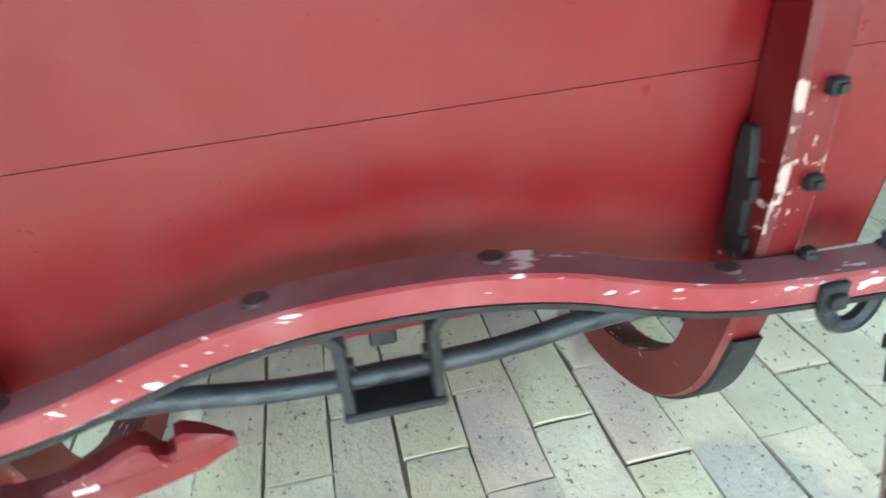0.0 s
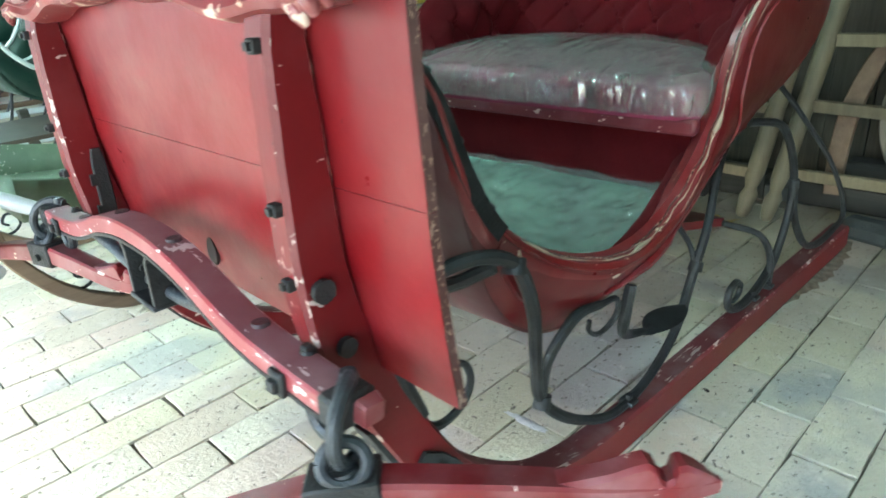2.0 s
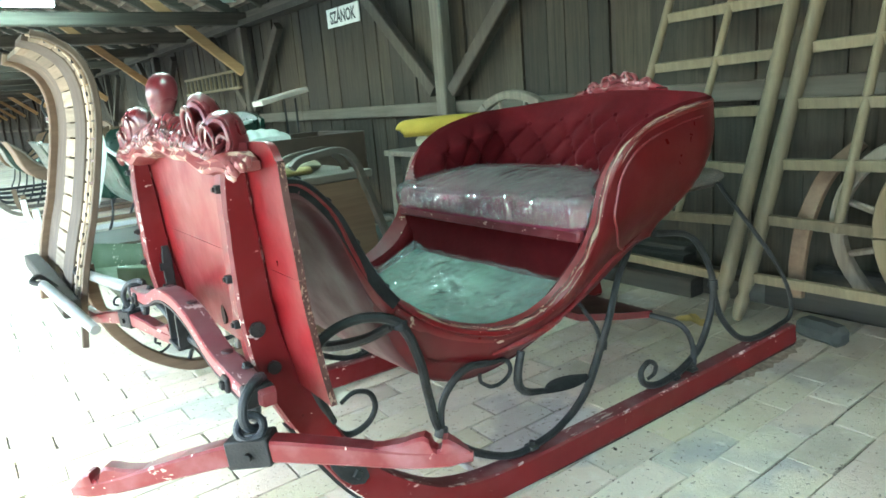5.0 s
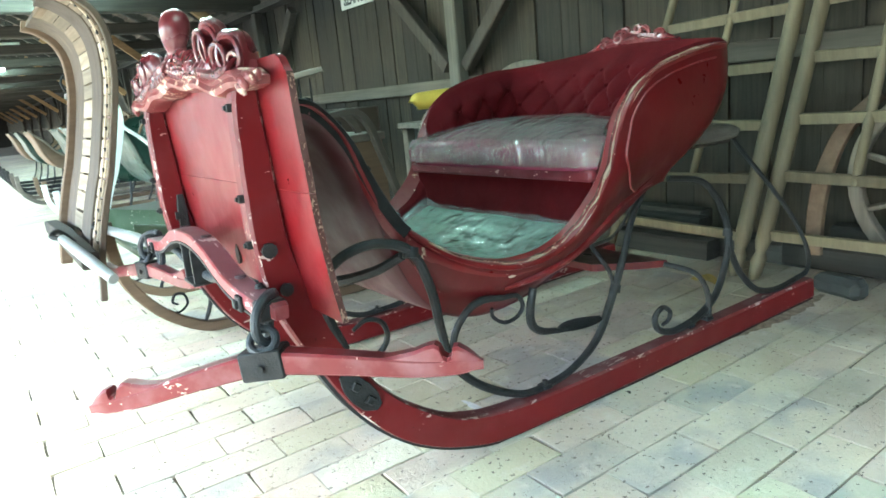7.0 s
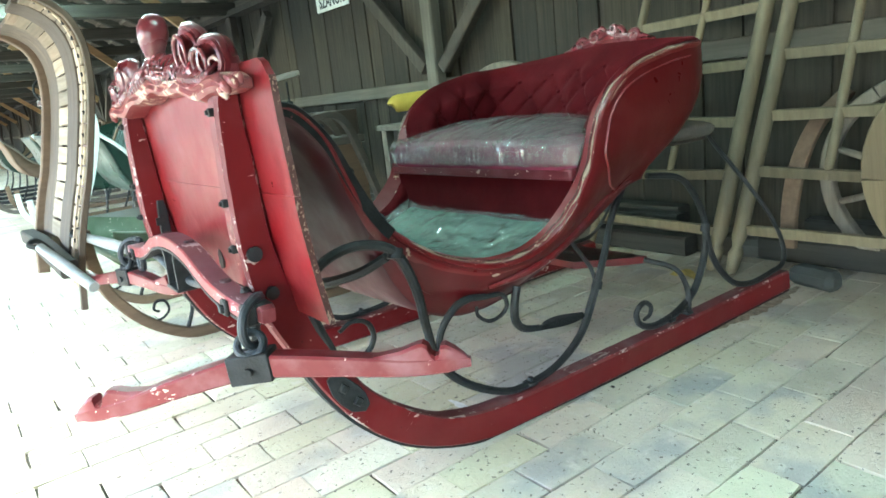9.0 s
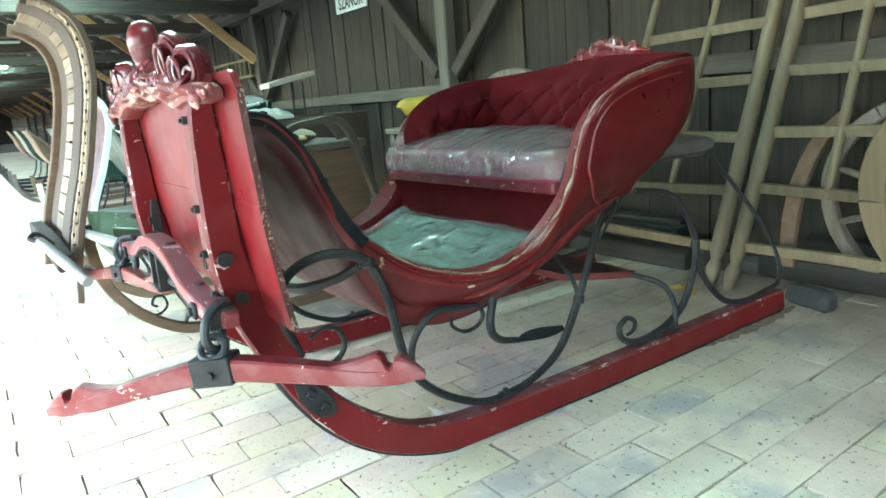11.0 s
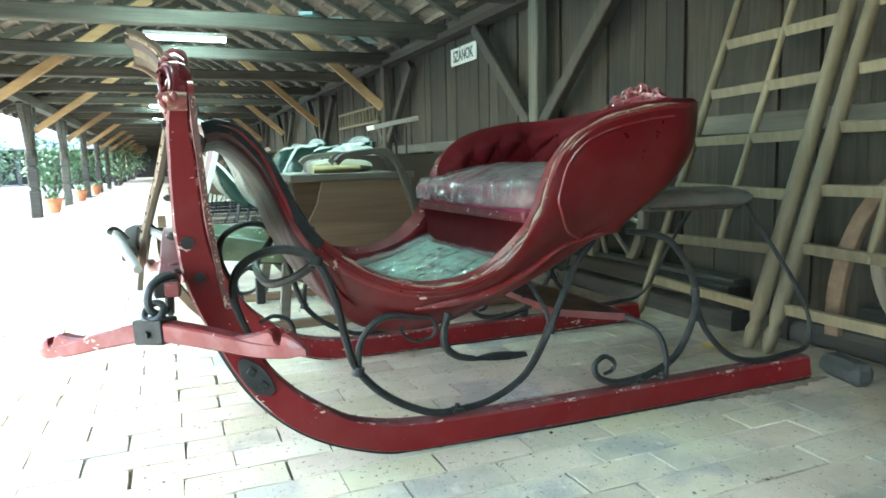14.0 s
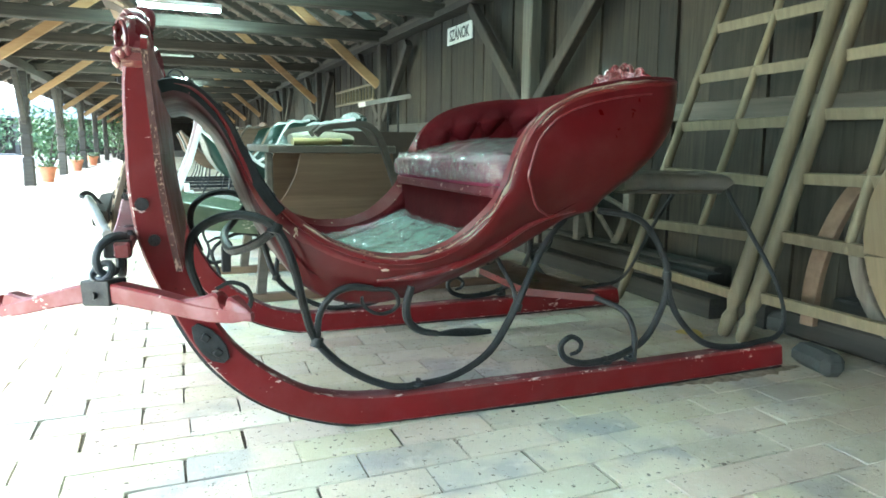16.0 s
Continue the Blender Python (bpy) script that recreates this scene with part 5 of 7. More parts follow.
# iron struts of one side, then mirrored
Y = 0.050
STRUTS = {
    "long_strut": ([(-1.350, Y - 0.01, 0.372), (-1.384, Y, 0.474), (-1.376, Y, 0.550), (-1.324, Y - 0.01, 0.595), (-1.249, Y - 0.03, 0.609), (-1.173, Y - 0.045, 0.576), (-1.126, Y - 0.045, 0.475), (-1.095, Y - 0.03, 0.355), (-1.058, Y - 0.015, 0.250), (-0.972, Y - 0.02, 0.160), (-0.848, Y - 0.03, 0.098), (-0.747, Y - 0.03, 0.093), (-0.630, Y - 0.02, 0.108), (-0.516, Y - 0.01, 0.170), (-0.435, Y, 0.290), (-0.388, Y, 0.396), (-0.326, Y + 0.02, 0.501), (-0.245, Y + 0.04, 0.580)], [0.011, 0.012, 0.012, 0.013, 0.012, 0.012, 0.011, 0.011, 0.013, 0.011, 0.010]),
    "hoop_strut": ([(-1.056, Y - 0.015, 0.240), (-1.050, Y - 0.02, 0.325), (-1.015, Y - 0.03, 0.382), (-0.965, Y - 0.03, 0.402), (-0.90, Y - 0.03, 0.394)], [0.010, 0.010, 0.011, 0.009]),
    "ring_scroll": ([(-0.905, Y - 0.03, 0.392), (-0.845, Y - 0.03, 0.387), (-0.822, Y - 0.025, 0.350), (-0.842, Y - 0.02, 0.322), (-0.885, Y - 0.02, 0.318), (-0.925, Y - 0.025, 0.345), (-0.932, Y - 0.03, 0.372)], [0.007, 0.006, 0.005]),
    "step_strut": ([(-0.786, Y - 0.03, 0.395), (-0.800, Y - 0.03, 0.335), (-0.786, Y - 0.02, 0.285), (-0.745, Y - 0.01, 0.253), (-0.695, Y - 0.02, 0.243)], [0.012, 0.013, 0.012, 0.009]),
    "front_scroll": ([(-1.372, Y, 0.400), (-1.335, Y, 0.340), (-1.300, Y, 0.322), (-1.255, Y, 0.335), (-1.232, Y, 0.370), (-1.245, Y, 0.410), (-1.285, Y, 0.425), (-1.322, Y, 0.408)], [0.010, 0.008, 0.007, 0.005]),
    "rear_strut": ([(-0.235, 0.02, 0.140), (-0.205, 0.02, 0.150), (-0.198, 0.02, 0.178), (-0.236, 0.02, 0.200), (-0.272, 0.02, 0.176), (-0.260, 0.02, 0.135), (-0.212, 0.02, 0.110), (-0.148, 0.02, 0.104), (-0.041, 0.025, 0.118), (0.065, 0.03, 0.172), (0.133, 0.035, 0.298), (0.134, 0.04, 0.414), (0.070, 0.05, 0.530), (-0.002, 0.06, 0.585), (-0.120, 0.09, 0.605)], [0.006, 0.008, 0.010, 0.012, 0.013, 0.012, 0.011, 0.011]),
    "tail_strut": ([(0.136, 0.035, 0.390), (0.150, 0.03, 0.310), (0.200, 0.025, 0.225), (0.299, 0.02, 0.140), (0.420, 0.015, 0.112), (0.560, 0.015, 0.122), (0.655, 0.02, 0.138), (0.708, 0.05, 0.205), (0.718, 0.12, 0.330), (0.700, 0.23, 0.480), (0.690, 0.33, 0.600), (0.695, 0.385, 0.668)], [0.011, 0.011, 0.012, 0.010, 0.008, 0.009, 0.009]),
    "footboard_strut": ([(0.014, 0.02, 0.098), (0.012, 0.025, 0.190), (-0.012, 0.06, 0.262), (-0.075, 0.14, 0.296)], [0.011, 0.010, 0.010]),
    "brace_rod": ([(-0.425, Y, 0.30), (-0.43, Y + 0.02, 0.36), (-0.455, Y + 0.05, 0.42), (-0.48, Y + 0.08, 0.48)], 0.007),
}
for s in (0, 1):
    for name, (pts, r) in STRUTS.items():
        bm = B()
        tube(bm, pts if s == 0 else mirrored(pts), r, 8, 5)
        part(name, bm, IRON, sleigh, "forged black iron strut")
    bm = B()
    rows = []
    for i in range(13):
        u = i / 12
        w = 0.048 * max(0.0, math.sin(math.pi * min(0.97, max(0.04, u)))) ** 0.7
        rows.append([(-0.700 + 0.175 * u, 0.022 - 0.5 * w - 0.008, 0.243 - 0.006 * u), (-0.700 + 0.175 * u, 0.025, 0.236 - 0.004 * u), (-0.700 + 0.175 * u, 0.022 + 0.9 * w, 0.245), (-0.700 + 0.175 * u, 0.022, 0.252 - 0.004 * u)])
    if s:
        rows = [mirrored(r) for r in rows]
    grid(bm, rows, close=True)
    part("step_plate", bm, IRON, sleigh, "leaf-shaped black iron step")
    for x, z in ((-0.757, 0.094), (0.0, 0.104), (-0.10, 0.104)):
        bm = B()
        box(bm, (x - 0.016, 0.0, z - 0.006), (x + 0.016, 0.036, z + 0.006), None, 0.003)
        disc(bm, (x, 0.018, z + 0.010), (0, 0, 1), 0.008, 0.016, 8)
        if s:
            for v in bm.verts:
                v.co.y = 2 * YC - v.co.y
        part("clip", bm, IRON, sleigh, "small iron clip bolted to the runner")
for s in (0, 1):
    for x, y, z, ax, r in ((-1.172, 0.008, 0.574, (0.3, 0.2, 1), 0.020), (-1.056, 0.033, 0.245, (0.25, 0.0, 1), 0.018), (-0.425, 0.05, 0.305, (0.35, 0.0, 1), 0.018), (0.135, 0.036, 0.385, (0.0, 0.0, 1), 0.017)):
        bm = B()
        yy = y if s == 0 else 2 * YC - y
        disc(bm, (x, yy, z), ax, r, 0.026, 10, r * 0.9)
        part("collar", bm, IRON, sleigh, "forged iron collar")
# cross rods between the sides
bm = B()
tube(bm, [(-1.172, 0.05, 0.560), (-1.215, 0.13, 0.515), (-1.265, 0.27, 0.478), (-1.275, YC, 0.468), (-1.265, 2 * YC - 0.27, 0.478), (-1.215, 2 * YC - 0.13, 0.515), (-1.172, 2 * YC - 0.05, 0.560)], [0.012, 0.014, 0.014, 0.014, 0.012], 8, 6)
part("cross_rod", bm, IRON, sleigh, "black iron cross rod under the front")
bm = B()
box(bm, (-1.29, YC - 0.02, 0.37), (-1.26, YC + 0.02, 0.46), None, 0.004)
part("drop_bracket", bm, IRON, sleigh)
bm = B()
foot = [(-0.045, 0.15), (-0.13, 0.205), (-0.25, 0.31)]
foot += [(x, 2 * YC - y) for x, y in foot[::-1]]
vs = grid(bm, [[(x, y, z) for x, y in foot] for z in (0.276, 0.302)], close=True)
bm.faces.new(vs[0][::-1])
bm.faces.new(vs[1])
part("footboard", bm, RED_DARK, sleigh, "dusty red footboard behind the body")

# servant's seat behind the body
bm = B()
box(bm, (0.20, YC - 0.145, 0.642), (0.668, YC + 0.145, 0.662), None, 0.006)
rear_seat = part("rear_seat", bm, DARKWOOD, sleigh, "narrow rear seat board")
bm = B()
rows = []
for i, x in enumerate(np.linspace(0.17, 0.694, 30)):
    end = min(1.0, (0.700 - x) / 0.035) ** 0.5
    row = []
    for k in range(28):
        a = 2 * math.pi * k / 28
        c, sn = math.cos(a), math.sin(a)
        sup = (abs(c) ** 5 + abs(sn) ** 5) ** (-1 / 5)
        row.append(Vector((x, YC + 0.165 * sup * c, 0.688 + 0.037 * end * sup * sn + (0.006 * noisy(x * 14, c * 2.5) if sn > 0 else 0.0))))
    rows.append(row)
vs = grid(bm, rows, close=True)
bm.faces.new(vs[0])
bm.faces.new(vs[-1])
pad = part("pad", bm, plain("grey_pad", (0.13, 0.132, 0.115), 0.9, 0, 0.35, 12, 0.4), rear_seat, "grey padded seat")
bm = B()
over = []
for i, r in enumerate(rows):
    row = []
    for k, q in enumerate(r):
        d = q - Vector((q.x, YC, 0.690))
        f = 0.004 + 0.005 * (1 - 3 * abs(noisy(q.x * 26, k * 0.5, 3))) * (1.0 if q.x < 0.45 else 0.5)
        row.append(q + d.normalized() * max(0.001, f))
    over.append(row)
grid(bm, over, close=True)
face_up(part("pad_cover", bm, FILM_THIN, rear_seat, "crumpled clear plastic over the pad"))


# the sides flare out a little towards the top, and the old frame hangs lower on its far side
def flare(ob):
    if ob.type == "MESH":
        for v in ob.data.vertices:
            w = max(-1.0, min(1.0, (v.co.y - YC) / YC))
            v.co.y += 0.021 * v.co.z * w
            v.co.y += 0.028 * max(0.0, w) * max(0.0, min(1.0, (v.co.x + 1.15) / 0.8))
            v.co.z -= 0.012 * v.co.y * max(0.0, min(1.0, (v.co.z - 0.12) / 0.40))
    for child in ob.children:
        flare(child)


flare(sleigh)
# ---- hay-wagon ladders leaning on the wall (shed coordinates) ----
def lean_x(z):
    return 0.805 + 0.21 * z


def wagon_ladder(rails, rungs, y_lo, y_hi, label):
    lad = thing("wagon_ladder", label, "ladder", BARN, "wagon ladders")
    rr = random.Random(len(label))
    tops = 2.22
    for y0, slope, r, foot in rails:
        bm = B()
        z0 = foot
        pts, rad = [], []
        zs = [z0, z0 + 0.02, z0 + 0.09, z0 + 0.12, z0 + 0.17, 0.65, 1.0, 1.6, tops]
        fac = [0.55, 0.8, 1.0, 0.62 if r > 0.026 else 1.0, 1.0, 1.0, 0.96, 0.92, 0.9]
        for z in zs:
            pts.append((lean_x(z), y0 + slope * z + 0.004 * noisy(z * 2, y0 * 9), z))
        path = [Vector(p) for p in pts]
        seg = 10
        rows = []
        for p, f in zip(path, fac):
            rows.append([p + Vector((r * f * math.cos(a), r * f * math.sin(a), 0)) for a in (2 * math.pi * k / seg for k in range(seg))])
        vs = grid(bm, rows, close=True)
        bm.faces.new(vs[0][::-1])
        bm.faces.new(vs[-1])
        part("rail", bm, PALE, lad)
    for z in rungs:
        a, b = y_lo(z), y_hi(z)
        dz = rr.uniform(-0.012, 0.012)
        bm = B()
        bar(bm, [Vector((lean_x(z) - 0.004, a - 0.015, z + dz)), Vector((lean_x(z), b + 0.015, z - dz))], (0.98, 0, 0.19), 0.020, 0.046)
        part("rung", bm, PALE, lad)
    return lad


wagon_ladder([(1.13, -0.19, 0.024, 0.0), (0.735, -0.15, 0.019, 0.41), (0.392, -0.112, 0.036, 0.0)], (0.19, 0.43, 0.68, 0.92, 1.155, 1.39, 1.63, 1.87, 2.1), lambda z: 0.392 - 0.112 * z, lambda z: 1.13 - 0.19 * z, "pale peeled-pole wagon ladder leaning on the plank wall")
wagon_ladder([(0.295, -0.121, 0.034, 0.0), (-0.035, -0.075, 0.020, 0.43), (-0.475, -0.06, 0.032, 0.0)], (0.20, 0.45, 0.70, 0.945, 1.185, 1.43, 1.67, 1.91, 2.12), lambda z: -0.475 - 0.06 * z, lambda z: 0.295 - 0.121 * z, "second pale wagon ladder beside the wooden wheel")


def wheel(r, spokes, mats, m, label, felloe=0.055, hub=0.075):
    w = thing("spoked_wheel", label, "wheel", m, "wagon wheels")
    wood_m, iron_m = mats
    n = 6
    for i in range(n):
        bm = B()
        a0, a1 = 2 * math.pi * i / n + 0.006, 2 * math.pi * (i + 1) / n - 0.006
        path = [Vector(((r - felloe / 2) * math.cos(a), 0, (r - felloe / 2) * math.sin(a))) for a in np.linspace(a0, a1, 9)]
        bar(bm, path, (0, 1, 0), 0.05, felloe)
        part("felloe", bm, wood_m, w)
    for i in range(spokes):
        a = 2 * math.pi * (i + 0.5) / spokes
        d = Vector((math.cos(a), 0, math.sin(a)))
        bm = B()
        tube(bm, [d * hub * 0.8, d * (hub + 0.06), d * (r * 0.6), d * (r - felloe * 0.8)], [0.017, 0.020, 0.015, 0.014], 8, 3)
        part("spoke", bm, wood_m, w)
    bm = B()
    rows = []
    for y, f in ((-0.13, 0.55), (-0.12, 0.66), (-0.05, 0.92), (-0.03, 1.0), (0.03, 1.0), (0.05, 0.92), (0.12, 0.7), (0.13, 0.55)):
        rows.append([(hub * f * math.cos(a), y, hub * f * math.sin(a)) for a in (2 * math.pi * k / 18 for k in range(18))])
    vs = grid(bm, rows, close=True)
    bm.faces.new(vs[0])
    bm.faces.new(vs[-1])
    part("hub", bm, wood_m, w)
    bm = B()
    disc(bm, (0, -0.128, 0), (0, 1, 0), 0.028, 0.012, 14)
    part("axle_bore", bm, iron_m, w)
    return w


OLDWOOD = wood("old_grey_wheel", (0.10, 0.085, 0.065), (0.19, 0.165, 0.13), 0.85, 2, 1.0, 0.3, 0.15)
wheel(0.50, 12, (WHEELWOOD, DARKWOOD), BARN @ pose(0.725, -0.765, 0.478, 0, 0, 90) @ pose(0, 0, 0, -17), "pale new wooden wagon wheel leaning on the ladders", 0.092)
wheel(0.43, 10, (OLDWOOD, IRON), BARN @ pose(1.03, -0.42, 0.425, 0, 0, 90) @ pose(0, 0, 0, -9), "old grey wooden wheel behind the ladders")
wheel(0.40, 10, (OLDWOOD, IRON), BARN @ pose(1.04, -1.2, 0.395, 0, 0, 90) @ pose(0, 0, 0, -9), "weathered grey spoked wheel against the wall")
wheel(0.53, 12, (OLDWOOD, IRON), BARN @ pose(1.10, 1.97, 0.57, 0, 0, 90) @ pose(0, 0, 0, -6), "grey spoked wheel standing against the plank wall")

# old timbers lying along the foot of the wall
tr = random.Random(7)
OLDTIMBER = wood("old_dark_timber", (0.012, 0.011, 0.008), (0.036, 0.034, 0.026), 0.9, 1, 1.0, 0.5, 0.4)
for i, (x, y0, y1, z, s) in enumerate(((1.00, 0.62, 2.3, 0.05, 0.10), (1.13, 0.4, 2.6, 0.05, 0.12), (1.05, 0.7, 2.2, 0.155, 0.09), (1.14, 0.75, 2.4, 0.17, 0.10), (1.12, -1.9, 0.3, 0.06, 0.11), (1.14, -1.7, 0.1, 0.165, 0.09))):
    bm = B()
    bar(bm, [Vector((x + tr.uniform(-0.01, 0.01), y, z + 0.003 * noisy(y * 3, i))) for y in np.linspace(y0, y1, 6)], (1, 0, 0), s * 1.15, s)
    ob = part("old_timber", bm, OLDTIMBER)
    ob.matrix_world = BARN
    tagged(ob, "weathered grey timber lying along the foot of the wall", "timber", "old timbers")
# a bent piece of a broken wheel, propped behind the second ladder
bm = B()
bar(bm, cr([(0.965, 0.112, 0.105), (0.975, 0.115, 0.28), (1.01, 0.10, 0.46), (1.055, 0.045, 0.64), (1.09, -0.07, 0.78)], 6), (0.95, 0.0, -0.2), 0.035, [0.06, 0.068, 0.07, 0.062, 0.05])
ob = part("bent_timber", bm, BROWN)
ob.matrix_world = BARN
tagged(ob, "dark bent piece of a broken wheel rim leaning on the timbers", "timber")
# a worn stone by the feet of the ladders
bm = B()
box(bm, (-0.06, -0.125, 0.0), (0.06, 0.125, 0.10), None, 0.030)
bmesh.ops.subdivide_edges(bm, edges=bm.edges[:], cuts=2, use_grid_fill=True)
for v in bm.verts:
    v.co += Vector((noisy(v.co.x * 11, v.co.y * 9, 2), noisy(v.co.y * 8, 3, v.co.z * 9), 0.8 * noisy(v.co.z * 9, v.co.y * 7, 1))) * 0.016
    v.co.z = max(0.0, v.co.z)
ob = part("loose_stone", bm, plain("grey_stone", (0.024, 0.027, 0.025), 0.9, 0.0, 0.35, 12, 0.7))
ob.matrix_world = BARN @ pose(0.79, -0.08, 0.0, 0, 0, -18) @ Matrix.Diagonal((0.85, 0.85, 0.85, 1))
tagged(ob, "rounded grey stone on the bricks beside the ladder feet", "stone")
# dirt that has gathered along the end of the runner
bm = B()
rows = []
for i in range(34):
    u = i / 33
    h = 0.009 * math.sin(math.pi * u) ** 0.6 * (1 + 0.7 * noisy(i * 0.6, 4))
    rows.append([(0.12 + 0.64 * u + 0.006 * noisy(i, w), 0.006 - 0.034 * w * (1 + 0.6 * noisy(i * 0.5, 2)) * (0.4 + math.sin(math.pi * u)), max(0.0008, h * (1 - abs(w - 0.25) / 0.9) + 0.002 * noisy(i * 1.3, w * 5))) for w in (-0.4, 0.0, 0.3, 0.6, 0.85, 1.1)])
grid(bm, rows)
ob = face_up(part("dirt_drift", bm, plain("brown_dirt", (0.20, 0.155, 0.11), 0.95, 0, 0.5, 40, 0.9)))
tagged(ob, "low drift of brown dirt and chaff along the runner", "dirt", kind="stuff")
bm = B()
vs = [bm.verts.new((0.045 * math.cos(a) * (1 + 0.35 * math.cos(5 * a)), 0.055 * math.sin(a) * (1 + 0.3 * math.cos(5 * a)), 0.008 + 0.008 * math.sin(3 * a))) for a in np.linspace(0, 2 * math.pi, 24)[:-1]]
c = bm.verts.new((0, 0, 0.004))
for a, b in zip(vs, vs[1:] + vs[:1]):
    bm.faces.new((c, a, b))
leaf = part("dry_leaf", bm, plain("dry_leaf", (0.36, 0.26, 0.07), 0.7, 0, 0.3, 30, 0.2))
leaf.matrix_world = pose(0.65, 0.45, 0.001, 0, 0, 30) @ Matrix.Diagonal((1.25, 1.25, 1.2, 1))
tagged(leaf, "fallen yellow leaf on the brick floor", "leaf")


def floor_patch(name, at, turn_z, lx, ly, mat, label, category, seed):
    """A thin, ragged patch lying on the bricks."""
    bm = B()
    c = bm.verts.new((0, 0, 0.0035))
    vs = []
    for k in range(22):
        a = 2 * math.pi * k / 22
        q = 1 + 0.55 * noisy(2.2 * math.cos(a), 2.2 * math.sin(a), seed) + 0.25 * noisy(6 * math.cos(a), 6 * math.sin(a), seed)
        vs.append(bm.verts.new((lx * q * math.cos(a), ly * q * math.sin(a), 0.0012)))
    for a, b in zip(vs, vs[1:] + vs[:1]):
        bm.faces.new((c, a, b))
    ob = part(name, bm, mat)
    ob.matrix_world = pose(*at, 0, 0, turn_z)
    return tagged(ob, label, category)


floor_patch("paint_patch", (-0.861, 0.225, 0.0005), 91, 0.062, 0.013, plain("dried_white_paint", (0.62, 0.62, 0.60), 0.5, 0, 0.15, 60, 0.6), "flaked patch of dried white paint on the bricks", "paint", 3.0)
floor_patch("dark_spot", (-0.461, -0.034, 0.0005), 60, 0.010, 0.006, plain("dark_grime", (0.03, 0.022, 0.018), 0.8, 0, 0.3, 60, 0.4), "small dark lump of dirt on the bricks", "dirt", 8.0)

# ---- the brown sleigh standing next to it ----
second = thing("brown_sleigh", "old unpainted brown sleigh with a curled slatted dashboard", "sleigh", BARN)
NP = [(-1.556, 0.545), (-1.552, 0.424), (-1.530, 0.305), (-1.478, 0.208), (-1.386, 0.104), (-1.241, 0.016), (-1.10, 0.003), (-0.9, 0.002), (0.2, 0.002), (0.55, 0.002)]
for y in (1.70, 2.52):
    bm = B()
    bar(bm, [Vector((q.x, y, q.z + 0.024)) for q in cr([(x, 0, z) for x, z in NP], 5)], (0, 1, 0), 0.045, 0.046)
    part("runner", bm, BROWN, second)
    bm = B()
    tube(bm, [(-1.42, y, 0.175), (-1.39, y, 0.14), (-1.34, y, 0.13), (-1.30, y, 0.16), (-1.31, y, 0.205), (-1.345, y, 0.21), (-1.36, y, 0.18), (-1.34, y, 0.165)], 0.006, 6, 4)
    part("iron_scroll", bm, IRON, second)
    bm = B()
    tube(bm, [(-1.24, y, 0.05), (-1.20, y, 0.16), (-1.23, y, 0.28), (-1.12, y, 0.36), (-1.0, y, 0.35)], 0.009, 6, 4)
    part("iron_strut", bm, IRON, second)
    for x in (-1.0, -0.35, 0.25):
        bm = B()
        bar(bm, [Vector((x, y, 0.05)), Vector((x + 0.03, y + (0.0 if y < 1.8 else -0.15), 0.36))], (1, 0, 0), 0.05, 0.04)
        part("upright", bm, GREYWOOD, second)
SP = [(-1.655, 1.315), (-1.60, 1.300), (-1.535, 1.255), (-1.502, 1.185), (-1.500, 1.095), (-1.515, 1.010), (-1.545, 0.900), (-1.575, 0.800), (-1.612, 0.690), (-1.650, 0.560), (-1.672, 0.45), (-1.69, 0.33)]
DASHWOOD = wood("dark_dash_board", (0.050, 0.034, 0.022), (0.105, 0.076, 0.052), 0.75, 2, 0.8)
sp = [Vector((q.x + 0.035, 0, q.z + 0.19 * max(0.0, q.z - 0.78))) for q in cr([(x, 0, z) for x, z in SP], 5)]


def band(name, y0, y1, off, mat, thick=0.02, a=0, b=None):
    bm = B()
    path = [q + Vector((off, (y0 + y1) / 2, 0)) for q in sp[a:b]]
    bar(bm, path, (0, 1, 0), y1 - y0, thick)
    return part(name, bm, mat, second)


band("side_rail", 2.31, 2.36, -0.01, BROWN, 0.05)
band("dash_board", 1.97, 2.31, 0.008, DASHWOOD, 0.022, 0, 52)
band("dash_board", 1.51, 1.72, -0.012, DASHWOOD, 0.022, 0, 52)
band("side_rail", 1.375, 1.40, 0.0, DASHWOOD, 0.022)
SLAT = wood("pale_slats", (0.20, 0.15, 0.095), (0.44, 0.37, 0.27), 0.7, 1, 1.6, 0.4, 0.45)
BROWNSLAT = wood("brown_slats", (0.11, 0.078, 0.048), (0.24, 0.18, 0.12), 0.75, 1, 1.4, 0.4, 0.35)
k = 1
while k < 50:
    for y0, y1 in ((1.725, 1.965), (1.405, 1.505)):
        a, b = sp[k], sp[k + 3]
        bm = B()
        d = (b - a)
        bar(bm, [a + Vector((-0.004, (y0 + y1) / 2, 0)), a + d * 0.88 + Vector((-0.004, (y0 + y1) / 2, 0))], (0, 1, 0), y1 - y0, 0.026)
        part("slat", bm, BROWNSLAT if k < 16 else SLAT, second)
        if y0 < 1.5:
            bm = B()
            disc(bm, a + d * 0.45 + Vector((-0.019, 1.418, 0)), (1, 0, 0), 0.008, 0.008, 8)
            part("rivet", bm, IRON, second)
    k += 3
